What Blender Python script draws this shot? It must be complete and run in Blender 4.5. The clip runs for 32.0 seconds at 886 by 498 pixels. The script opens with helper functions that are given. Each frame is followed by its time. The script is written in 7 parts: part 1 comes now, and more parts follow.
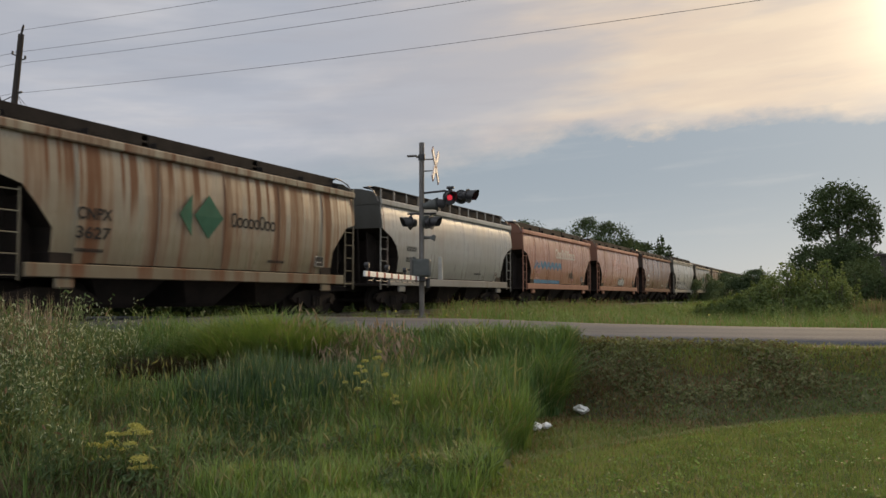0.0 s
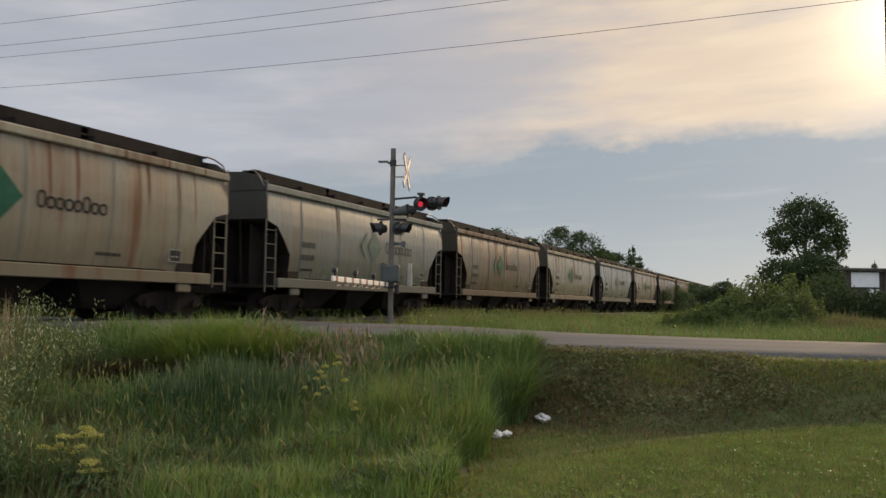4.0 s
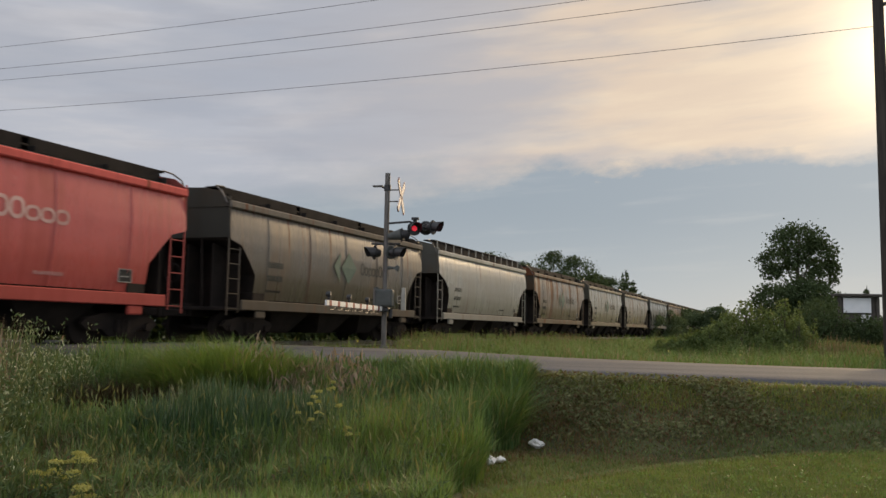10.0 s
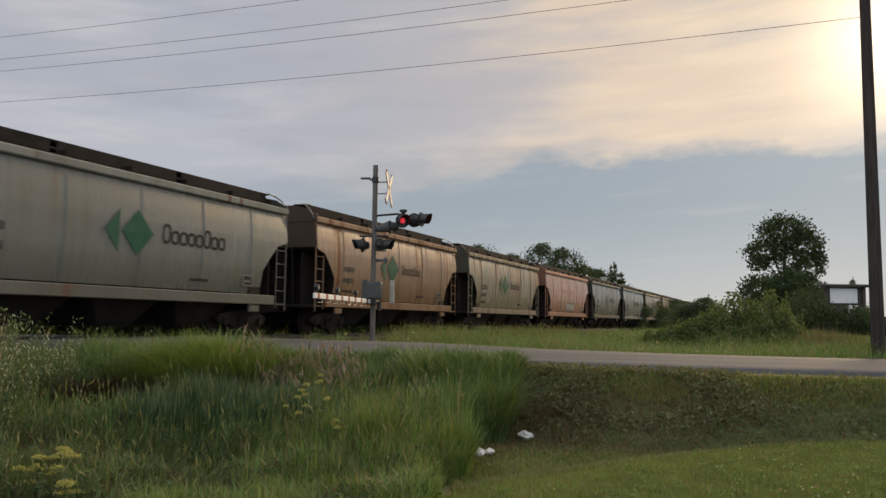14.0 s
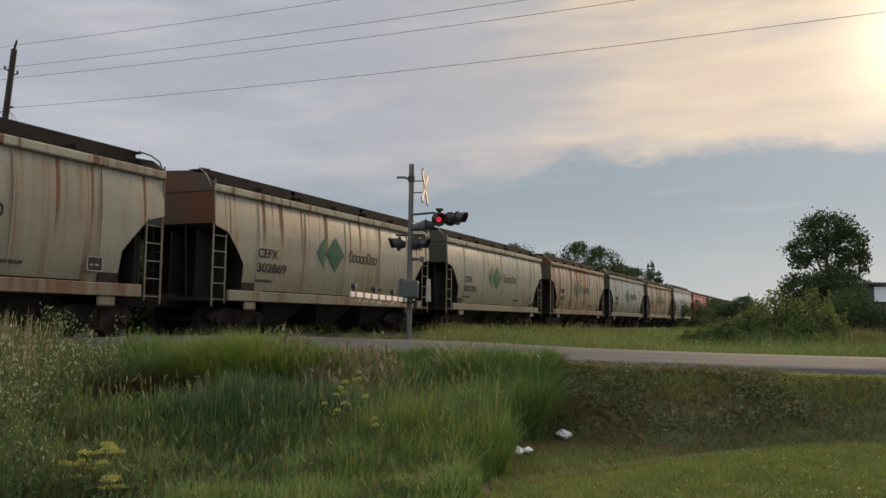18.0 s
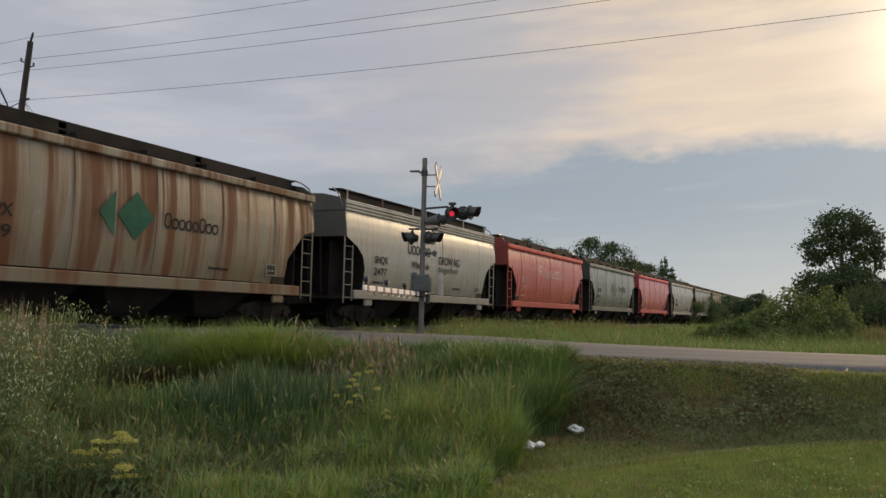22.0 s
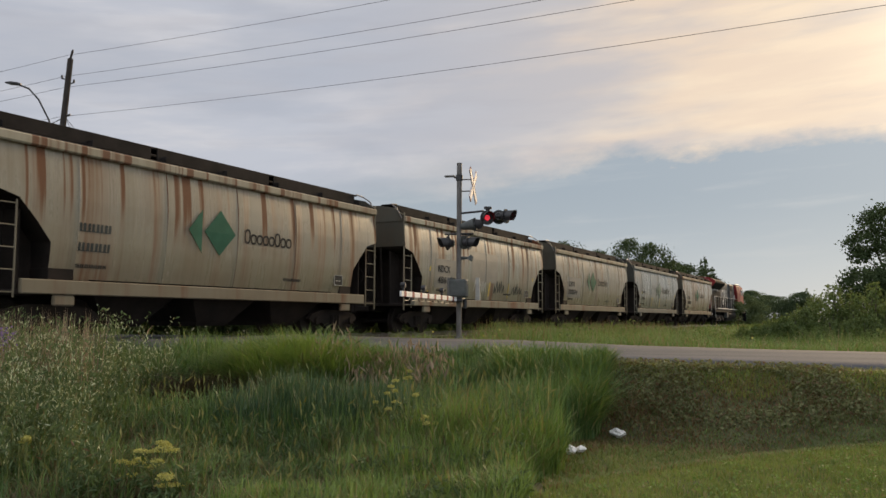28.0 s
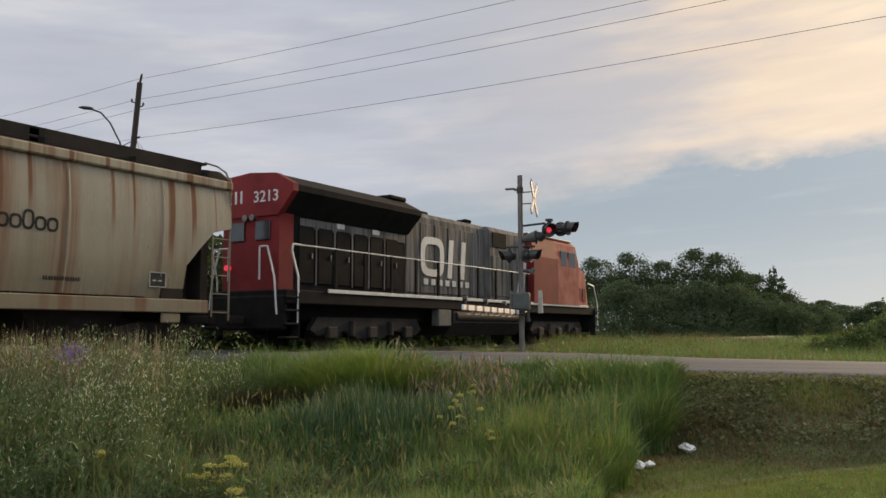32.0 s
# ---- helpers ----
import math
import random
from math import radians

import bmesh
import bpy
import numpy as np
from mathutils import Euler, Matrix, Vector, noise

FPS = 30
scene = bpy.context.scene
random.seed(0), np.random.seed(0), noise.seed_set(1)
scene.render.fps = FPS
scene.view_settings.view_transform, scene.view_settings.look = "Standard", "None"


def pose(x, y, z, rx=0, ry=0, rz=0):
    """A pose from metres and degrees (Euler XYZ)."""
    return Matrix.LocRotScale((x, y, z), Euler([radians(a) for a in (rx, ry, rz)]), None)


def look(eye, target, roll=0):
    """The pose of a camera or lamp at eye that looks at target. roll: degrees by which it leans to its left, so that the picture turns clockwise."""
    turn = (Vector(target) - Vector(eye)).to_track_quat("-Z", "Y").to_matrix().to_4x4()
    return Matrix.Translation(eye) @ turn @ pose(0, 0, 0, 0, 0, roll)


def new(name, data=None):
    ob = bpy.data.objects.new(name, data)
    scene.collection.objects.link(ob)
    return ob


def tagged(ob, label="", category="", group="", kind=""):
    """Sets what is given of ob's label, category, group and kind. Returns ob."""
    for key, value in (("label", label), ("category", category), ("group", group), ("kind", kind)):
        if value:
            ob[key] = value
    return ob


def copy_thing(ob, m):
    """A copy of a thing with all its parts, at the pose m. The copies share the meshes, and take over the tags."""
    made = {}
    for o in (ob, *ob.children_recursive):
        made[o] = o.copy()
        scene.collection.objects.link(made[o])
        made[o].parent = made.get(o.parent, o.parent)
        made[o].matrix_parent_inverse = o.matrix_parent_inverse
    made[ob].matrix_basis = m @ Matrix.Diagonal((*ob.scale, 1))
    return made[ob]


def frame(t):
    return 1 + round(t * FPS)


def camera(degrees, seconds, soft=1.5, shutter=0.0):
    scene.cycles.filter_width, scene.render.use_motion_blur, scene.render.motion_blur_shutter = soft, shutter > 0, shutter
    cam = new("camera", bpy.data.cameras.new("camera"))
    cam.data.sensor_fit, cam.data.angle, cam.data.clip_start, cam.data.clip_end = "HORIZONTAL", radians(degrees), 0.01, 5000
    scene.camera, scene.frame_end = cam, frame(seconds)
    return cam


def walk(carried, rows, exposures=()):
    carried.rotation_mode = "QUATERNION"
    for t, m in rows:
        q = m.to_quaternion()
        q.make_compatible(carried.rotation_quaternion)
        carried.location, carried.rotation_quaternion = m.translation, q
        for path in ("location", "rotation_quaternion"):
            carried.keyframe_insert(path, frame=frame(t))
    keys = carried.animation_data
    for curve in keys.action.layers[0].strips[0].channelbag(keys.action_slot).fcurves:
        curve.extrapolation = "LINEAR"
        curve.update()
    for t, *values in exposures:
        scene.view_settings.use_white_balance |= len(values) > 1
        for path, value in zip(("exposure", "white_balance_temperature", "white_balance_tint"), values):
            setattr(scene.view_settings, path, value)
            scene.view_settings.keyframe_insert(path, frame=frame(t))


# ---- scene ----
cam = camera(55.0, 32.0, 1.5, 0.04)
PATH = [
    (0, (-0.025, 0.057, 1.498), (-0.018, 2.054, 1.61), -0.1),
    (0.5, (0.054, 0.045, 1.498), (0.052, 2.039, 1.644), 0.6),
    (1, (0.069, 0.06, 1.499), (0.118, 2.053, 1.654), 0.7),
    (1.5, (0.07, 0.051, 1.504), (0.122, 2.044, 1.666), 0.9),
    (2, (0.081, 0.038, 1.51), (0.149, 2.03, 1.682), -0.1),
    (2.5, (0.086, 0.069, 1.495), (0.159, 2.063, 1.631), 0.9),
    (3, (0.1, 0.077, 1.497), (0.169, 2.071, 1.642), 0.9),
    (3.5, (0.08, 0.059, 1.501), (0.154, 2.054, 1.628), 0.9),
    (5.5, (0.086, 0.053, 1.492), (0.128, 2.048, 1.625), 1.0),
    (6, (0.078, 0.032, 1.495), (0.132, 2.027, 1.622), 1.3),
    (6.5, (0.094, 0.053, 1.496), (0.148, 2.048, 1.632), 1.1),
    (7, (0.079, 0.039, 1.499), (0.139, 2.034, 1.625), 1.5),
    (7.5, (0.088, 0.029, 1.503), (0.162, 2.023, 1.642), 0.6),
    (8, (0.077, 0.071, 1.493), (0.156, 2.066, 1.613), 1.2),
    (8.5, (0.067, 0.044, 1.5), (0.151, 2.038, 1.638), 1.5),
    (9, (0.072, 0.066, 1.504), (0.154, 2.058, 1.667), 1.1),
    (9.5, (0.081, 0.067, 1.5), (0.162, 2.06, 1.654), 1.3),
    (10, (0.071, 0.01, 1.513), (0.154, 1.999, 1.697), 1.1),
    (10.5, (0.07, 0.035, 1.513), (0.155, 2.025, 1.699), 0.9),
    (11, (0.076, 0.047, 1.496), (0.174, 2.037, 1.663), 1.3),
    (11.5, (0.067, 0.046, 1.498), (0.168, 2.036, 1.673), 0.9),
    (12, (0.074, 0.057, 1.503), (0.178, 2.046, 1.682), 1.2),
    (12.5, (0.074, 0.094, 1.491), (0.179, 2.085, 1.658), 1.3),
    (13, (0.073, 0.03, 1.5), (0.178, 2.021, 1.657), 1.2),
    (13.5, (0.08, 0.029, 1.507), (0.189, 2.019, 1.668), 1.3),
    (14, (0.08, 0.067, 1.508), (0.19, 2.057, 1.675), 0.8),
    (14.5, (0.071, 0.041, 1.496), (0.181, 2.032, 1.656), 1.3),
    (15, (0.078, 0.069, 1.503), (0.146, 2.059, 1.692), 0.7),
    (15.5, (0.06, 0.08, 1.493), (0.119, 2.073, 1.654), 1.2),
    (17.5, (0.054, 0.079, 1.497), (0.09, 2.071, 1.663), 0.8),
    (18, (0.058, 0.084, 1.494), (0.085, 2.077, 1.658), 0.8),
    (18.5, (0.058, 0.076, 1.493), (0.071, 2.069, 1.652), 0.8),
    (19, (0.057, 0.092, 1.493), (0.048, 2.086, 1.653), 0.9),
    (19.5, (0.051, 0.1, 1.49), (0.032, 2.094, 1.652), 1.2),
    (20, (0.052, 0.101, 1.489), (0.041, 2.094, 1.649), 1.1),
    (20.5, (0.047, 0.091, 1.491), (0.044, 2.084, 1.655), 1.0),
    (21, (0.05, 0.086, 1.489), (0.047, 2.079, 1.655), 1.0),
    (21.5, (0.054, 0.117, 1.49), (0.051, 2.11, 1.651), 1.1),
    (22, (0.052, 0.102, 1.482), (0.05, 2.097, 1.633), 1.3),
    (22.5, (0.055, 0.091, 1.489), (0.055, 2.086, 1.633), 1.2),
    (23, (0.059, 0.108, 1.482), (0.056, 2.103, 1.627), 1.0),
    (23.5, (0.056, 0.12, 1.482), (0.038, 2.114, 1.629), 0.9),
    (24, (0.052, 0.098, 1.484), (0.012, 2.093, 1.631), 0.8),
    (24.5, (0.054, 0.115, 1.485), (0.002, 2.109, 1.631), 1.1),
    (25, (0.052, 0.098, 1.489), (0.005, 2.092, 1.632), 0.9),
    (25.5, (0.051, 0.098, 1.485), (-0.003, 2.092, 1.631), 0.7),
    (26, (0.05, 0.114, 1.484), (-0.007, 2.107, 1.638), 0.8),
    (26.5, (0.053, 0.123, 1.483), (0.001, 2.116, 1.644), 0.8),
    (28.5, (0.059, 0.149, 1.479), (-0.047, 2.14, 1.641), 0.3),
    (29, (0.055, 0.125, 1.489), (-0.062, 2.114, 1.666), 0.5),
    (29.5, (0.05, 0.118, 1.491), (-0.053, 2.107, 1.673), 0.6),
    (30, (0.055, 0.122, 1.487), (-0.042, 2.113, 1.661), 0.6),
    (30.5, (0.056, 0.143, 1.483), (-0.047, 2.134, 1.648), 0.5),
    (31, (0.056, 0.155, 1.481), (-0.059, 2.145, 1.646), 0.4),
    (31.5, (0.055, 0.171, 1.477), (-0.081, 2.159, 1.651), 0.2),
    (32, (0.049, 0.168, 1.483), (-0.182, 2.146, 1.676), -0.2),
]
walk(cam, [(t, look(eye, target, roll)) for t, eye, target, roll in PATH],
     exposures=[(0, 0.14, 6750, 10), (14, 0.11, 6750, 10), (20, 0.10, 6700, 10), (23, 0.13, 6700, 10), (26, 0.25, 6750, 10), (29, 0.28, 6750, 10), (32, 0.32, 6750, 10)])

# ---- light ----
SUN_AZ, SUN_EL = 32.0, 17.2
sun_dir = Vector((math.sin(radians(SUN_AZ)) * math.cos(radians(SUN_EL)), math.cos(radians(SUN_AZ)) * math.cos(radians(SUN_EL)), math.sin(radians(SUN_EL))))
sun_data = bpy.data.lights.new("sun", "SUN")
sun_data.energy, sun_data.angle, sun_data.color = 2.5, radians(10), (1.0, 0.74, 0.45)
sun = new("sun", sun_data)
sun.matrix_world = look(sun_dir * 300, (0, 0, 0))


def math_node(tree, op, a, b=None, clamp=False):
    n = tree.nodes.new("ShaderNodeMath")
    n.operation, n.use_clamp = op, clamp
    for i, v in enumerate((a, b)):
        if v is None:
            continue
        if isinstance(v, (int, float)):
            n.inputs[i].default_value = v
        else:
            tree.links.new(v, n.inputs[i])
    return n.outputs[0]


def ranged(tree, value, a, b, lo=0.0, hi=1.0, smooth=True):
    n = tree.nodes.new("ShaderNodeMapRange")
    n.interpolation_type = "SMOOTHSTEP" if smooth else "LINEAR"
    tree.links.new(value, n.inputs["Value"])
    for key, v in (("From Min", a), ("From Max", b), ("To Min", lo), ("To Max", hi)):
        n.inputs[key].default_value = v
    return n.outputs["Result"]


def mixed(tree, fac, a, b, blend="MIX"):
    n = tree.nodes.new("ShaderNodeMixRGB")
    n.blend_type = blend
    for i, v in enumerate((fac, a, b)):
        if isinstance(v, (int, float)):
            n.inputs[i].default_value = v
        elif isinstance(v, (tuple, list)):
            n.inputs[i].default_value = (*v, 1) if len(v) == 3 else v
        else:
            tree.links.new(v, n.inputs[i])
    return n.outputs[0]


def noise_node(tree, vector, scale, detail=4.0, rough=0.55, stretch=None, offset=None):
    if stretch or offset is not None:
        m = tree.nodes.new("ShaderNodeMapping")
        tree.links.new(vector, m.inputs["Vector"])
        if stretch:
            m.inputs["Scale"].default_value = stretch
        if offset is not None:
            tree.links.new(offset, m.inputs["Location"])
        vector = m.outputs[0]
    n = tree.nodes.new("ShaderNodeTexNoise")
    n.inputs["Scale"].default_value, n.inputs["Detail"].default_value, n.inputs["Roughness"].default_value = scale, detail, rough
    tree.links.new(vector, n.inputs["Vector"])
    return n.outputs["Fac"]


def sky():
    world = bpy.data.worlds.new("evening_sky")
    scene.world = world
    world.use_nodes = True
    t = world.node_tree
    t.nodes.clear()
    out, back = t.nodes.new("ShaderNodeOutputWorld"), t.nodes.new("ShaderNodeBackground")
    t.links.new(back.outputs[0], out.inputs[0])
    air = t.nodes.new("ShaderNodeTexSky")
    air.sky_type, air.sun_disc = "NISHITA", False
    air.sun_elevation, air.sun_rotation = radians(SUN_EL), radians(SUN_AZ)
    where = t.nodes.new("ShaderNodeTexCoord").outputs["Generated"]
    split = t.nodes.new("ShaderNodeSeparateXYZ")
    t.links.new(where, split.inputs[0])
    z = split.outputs["Z"]
    dot = t.nodes.new("ShaderNodeVectorMath")
    dot.operation = "DOT_PRODUCT"
    dot.inputs[1].default_value = sun_dir
    t.links.new(where, dot.inputs[0])
    toward = dot.outputs["Value"]
    # high thin cloud: grey-blue away from the sun, cream towards it, with long streaks rising to the right
    slant = t.nodes.new("ShaderNodeCombineXYZ")
    t.links.new(split.outputs["X"], slant.inputs[0])
    t.links.new(split.outputs["Y"], slant.inputs[1])
    t.links.new(math_node(t, "SUBTRACT", z, math_node(t, "MULTIPLY", split.outputs["X"], 0.07)), slant.inputs[2])
    slanted = slant.outputs[0]
    soft = noise_node(t, slanted, 2.6, 5, 0.5, (1.0, 1.0, 4.5))
    streak = noise_node(t, slanted, 5.0, 7, 0.58, (1.0, 1.0, 6.5))
    wisp = noise_node(t, slanted, 9.0, 6, 0.55, (0.6, 0.6, 5.0))
    near = math_node(t, "ADD", toward, math_node(t, "MULTIPLY", math_node(t, "SUBTRACT", soft, 0.5), 0.12))
    high = mixed(t, ranged(t, near, 0.72, 0.985), (0.44, 0.465, 0.53), (0.70, 0.57, 0.45))
    high = mixed(t, ranged(t, streak, 0.42, 0.68, 0, 0.50), high, mixed(t, ranged(t, near, 0.80, 0.98), (0.60, 0.59, 0.61), (0.84, 0.70, 0.52)))
    high = mixed(t, ranged(t, soft, 0.38, 0.56, 0.62, 0), high, (0.345, 0.375, 0.445))
    high = mixed(t, ranged(t, wisp, 0.50, 0.34, 0, 0.20), high, (0.36, 0.36, 0.40))
    # low bank of blue-grey cloud, paler at the horizon, its upper edge falling away to the left
    low = mixed(t, ranged(t, z, 0.0, 0.15), (0.41, 0.455, 0.50), (0.295, 0.350, 0.408))
    low = mixed(t, ranged(t, wisp, 0.50, 0.72, 0, 0.45), low, (0.43, 0.46, 0.49))
    edge_noise = noise_node(t, slanted, 8.0, 7, 0.62, (1.0, 1.0, 2.2))
    edge = math_node(t, "ADD", z, math_node(t, "MULTIPLY", math_node(t, "SUBTRACT", edge_noise, 0.5), 0.085))
    brim = ranged(t, split.outputs["X"], -0.34, 0.16, 0.075, 0.180, False)
    width = ranged(t, toward, 0.75, 0.95, 0.075, 0.020)
    above = math_node(t, "DIVIDE", math_node(t, "SUBTRACT", edge, brim), width, True)
    cloud = mixed(t, above, low, high)
    # glow of the veiled sun
    glow = math_node(t, "POWER", math_node(t, "MAXIMUM", toward, 0.0), 430)
    halo = math_node(t, "POWER", math_node(t, "MAXIMUM", toward, 0.0), 130)
    lit = mixed(t, math_node(t, "MULTIPLY", math_node(t, "MULTIPLY", halo, 0.42), above), cloud, (1.0, 0.82, 0.58))
    lit = mixed(t, 1.0, lit, mixed(t, math_node(t, "MULTIPLY", glow, above, True), (0, 0, 0), (1.0, 0.85, 0.6)), "ADD")
    # unseen sky east and overhead, brightened as an added fill for the near sides
    east_fill = ranged(t, toward, 0.55, -0.4, 1.0, EAST)
    lit = mixed(t, 1.0, lit, east_fill, "MULTIPLY")
    lit = mixed(t, 1.0, lit, mixed(t, 1.0, air.outputs[0], (0.0035, 0.004, 0.005), "MULTIPLY"), "ADD")
    t.links.new(lit, back.inputs["Color"])
    back.inputs["Strength"].default_value = 0.95


EAST = 2.1
sky()


# ---- materials ----
def surface(name, a, b, scale=2.0, rough=0.7, metal=0.0, bump=0.15, fine=40.0, stretch=None, island=0.0, gloss=0.5, through_light=0.0, per_object=0.0, odd=None):
    """Two colours mixed by a broad and a fine noise; island: colour drift from piece to piece of one mesh."""
    m = bpy.data.materials.new(name)
    m.use_nodes = True
    t = m.node_tree
    s = t.nodes["Principled BSDF"]
    where = t.nodes.new("ShaderNodeTexCoord").outputs["Object"]
    broad, grain = noise_node(t, where, scale, 5, 0.6, stretch), noise_node(t, where, fine, 3, 0.6, stretch)
    fac = math_node(t, "ADD", math_node(t, "MULTIPLY", ranged(t, broad, 0.3, 0.7), 0.7), math_node(t, "MULTIPLY", grain, 0.3))
    if island:
        g = t.nodes.new("ShaderNodeNewGeometry")
        fac = math_node(t, "ADD", math_node(t, "MULTIPLY", fac, 1 - island), math_node(t, "MULTIPLY", g.outputs["Random Per Island"], island))
    if per_object:
        g = t.nodes.new("ShaderNodeObjectInfo")
        fac = math_node(t, "ADD", math_node(t, "MULTIPLY", fac, 1 - per_object), math_node(t, "MULTIPLY", g.outputs["Random"], per_object))
    colour = mixed(t, fac, a, b)
    if odd:
        g = t.nodes.new("ShaderNodeNewGeometry")
        spread = math_node(t, "FRACT", math_node(t, "MULTIPLY", g.outputs["Random Per Island"], 17.0))
        colour = mixed(t, ranged(t, spread, 1 - odd[1], 1 - odd[1] * 0.6), colour, odd[0])
    t.links.new(colour, s.inputs["Base Color"])
    t.links.new(ranged(t, grain, 0.2, 0.8, max(rough - 0.12, 0.02), min(rough + 0.12, 1.0)), s.inputs["Roughness"])
    s.inputs["Metallic"].default_value = metal
    s.inputs["Specular IOR Level"].default_value = gloss
    if bump:
        n = t.nodes.new("ShaderNodeBump")
        n.inputs["Strength"].default_value, n.inputs["Distance"].default_value = bump, 0.02
        t.links.new(grain, n.inputs["Height"])
        t.links.new(n.outputs[0], s.inputs["Normal"])
    if through_light:
        tr, ms = t.nodes.new("ShaderNodeBsdfTranslucent"), t.nodes.new("ShaderNodeMixShader")
        t.links.new(mixed(t, 1.0, colour, (1.4, 1.35, 0.85), "MULTIPLY"), tr.inputs["Color"])
        ms.inputs[0].default_value = through_light
        t.links.new(s.outputs[0], ms.inputs[1])
        t.links.new(tr.outputs[0], ms.inputs[2])
        t.links.new(ms.outputs[0], t.nodes["Material Output"].inputs["Surface"])
    return m


def car_paint(name, shine):
    """Weathered hopper paint: the object's colour, its alpha the amount of rust, which runs down in streaks."""
    m = bpy.data.materials.new(name)
    m.use_nodes = True
    t = m.node_tree
    s = t.nodes["Principled BSDF"]
    where = t.nodes.new("ShaderNodeTexCoord").outputs["Object"]
    info = t.nodes.new("ShaderNodeObjectInfo")
    shift = t.nodes.new("ShaderNodeCombineXYZ")
    t.links.new(math_node(t, "MULTIPLY", info.outputs["Random"], 90.0), shift.inputs[0])
    t.links.new(math_node(t, "MULTIPLY", info.outputs["Random"], 37.0), shift.inputs[1])
    run = noise_node(t, where, 1.0, 5, 0.66, (1.5, 0.2, 0.06), shift.outputs[0])
    thin = noise_node(t, where, 1.0, 5, 0.65, (5.2, 0.6, 0.10), shift.outputs[0])
    drop = noise_node(t, where, 1.0, 2, 0.5, (1.5, 0.1, 0.0), shift.outputs[0])
    patch = noise_node(t, where, 0.55, 5, 0.6, None, shift.outputs[0])
    grain = noise_node(t, where, 30, 3, 0.6)
    height = t.nodes.new("ShaderNodeSeparateXYZ")
    t.links.new(where, height.inputs[0])
    z = height.outputs["Z"]
    level = math_node(t, "MULTIPLY", info.outputs["Alpha"], 0.23)
    # each streak of rust starts under the roof's edge and runs down for a length of its own
    reach = ranged(t, math_node(t, "ADD", drop, math_node(t, "MULTIPLY", info.outputs["Alpha"], 0.14)), 0.38, 0.70, 3.9, 0.6)
    long = ranged(t, math_node(t, "SUBTRACT", z, reach), -0.35, 0.75)
    streaks = ranged(t, math_node(t, "ADD", math_node(t, "ADD", math_node(t, "MULTIPLY", run, 0.72), math_node(t, "MULTIPLY", thin, 0.28)), level), 0.60, 0.80)
    narrow = noise_node(t, where, 1.0, 2, 0.5, (3.4, 0.1, 0.02), shift.outputs[0])
    drips = ranged(t, math_node(t, "ADD", narrow, math_node(t, "MULTIPLY", math_node(t, "MINIMUM", info.outputs["Alpha"], 0.6), 0.22)), 0.68, 0.75)
    drips = math_node(t, "MULTIPLY", drips, ranged(t, math_node(t, "SUBTRACT", z, math_node(t, "ADD", math_node(t, "MULTIPLY", thin, 3.2), 0.9)), -0.5, 0.7))
    rust = math_node(t, "MAXIMUM", math_node(t, "MULTIPLY", streaks, long), drips)
    stain = ranged(t, math_node(t, "ADD", math_node(t, "MULTIPLY", patch, 0.5), math_node(t, "MULTIPLY", thin, 0.5)), 0.40, 0.64)
    paint = mixed(t, math_node(t, "MULTIPLY", stain, 0.50), info.outputs["Color"], mixed(t, 1.0, info.outputs["Color"], (0.52, 0.49, 0.43), "MULTIPLY"))
    wash = math_node(t, "MULTIPLY", ranged(t, math_node(t, "ADD", math_node(t, "MULTIPLY", patch, 0.5), math_node(t, "ADD", math_node(t, "MULTIPLY", run, 0.5), level)), 0.50, 0.82), 0.55)
    paint = mixed(t, wash, paint, mixed(t, 0.55, info.outputs["Color"], (0.20, 0.095, 0.036)))
    # darker towards the sill: splash dirt, and the underturned side's shade put into colour
    dirt_shade = math_node(t, "MULTIPLY", ranged(t, math_node(t, "ADD", z, math_node(t, "MULTIPLY", thin, 0.9)), 2.7, 1.2), 0.5)
    paint = mixed(t, dirt_shade, paint, mixed(t, 1.0, info.outputs["Color"], (0.45, 0.43, 0.38), "MULTIPLY"))
    spots = ranged(t, noise_node(t, where, 5.0, 6, 0.7, None, shift.outputs[0]), 0.66, 0.72, 0, 0.5)
    paint = mixed(t, spots, paint, (0.06, 0.045, 0.035))
    full = mixed(t, math_node(t, "MULTIPLY", rust, 0.80), paint, mixed(t, math_node(t, "MULTIPLY", math_node(t, "ADD", grain, thin), 0.5), (0.070, 0.021, 0.009), (0.200, 0.068, 0.028)))
    t.links.new(full, s.inputs["Base Color"])
    t.links.new(ranged(t, math_node(t, "MAXIMUM", rust, math_node(t, "MULTIPLY", stain, 0.35)), 0, 1, shine, 0.75), s.inputs["Roughness"])
    t.links.new(ranged(t, math_node(t, "MAXIMUM", rust, math_node(t, "MULTIPLY", stain, 0.6)), 0, 1, 0.70 if shine < 0.5 else 0.25, 0.12), s.inputs["Specular IOR Level"])
    n = t.nodes.new("ShaderNodeBump")
    n.inputs["Strength"].default_value, n.inputs["Distance"].default_value = 0.16, 0.03
    dent = noise_node(t, where, 1.4, 2, 0.5, (1, 1, 0.6), shift.outputs[0])
    t.links.new(math_node(t, "ADD", math_node(t, "MULTIPLY", grain, 0.15), dent), n.inputs["Height"])
    t.links.new(n.outputs[0], s.inputs["Normal"])
    return m


def glowing(name, colour, strength):
    m = bpy.data.materials.new(name)
    m.use_nodes = True
    s = m.node_tree.nodes["Principled BSDF"]
    s.inputs["Base Color"].default_value = (*colour, 1)
    s.inputs["Emission Color"].default_value = (*colour, 1)
    s.inputs["Emission Strength"].default_value = strength
    s.inputs["Roughness"].default_value = 0.3
    return m


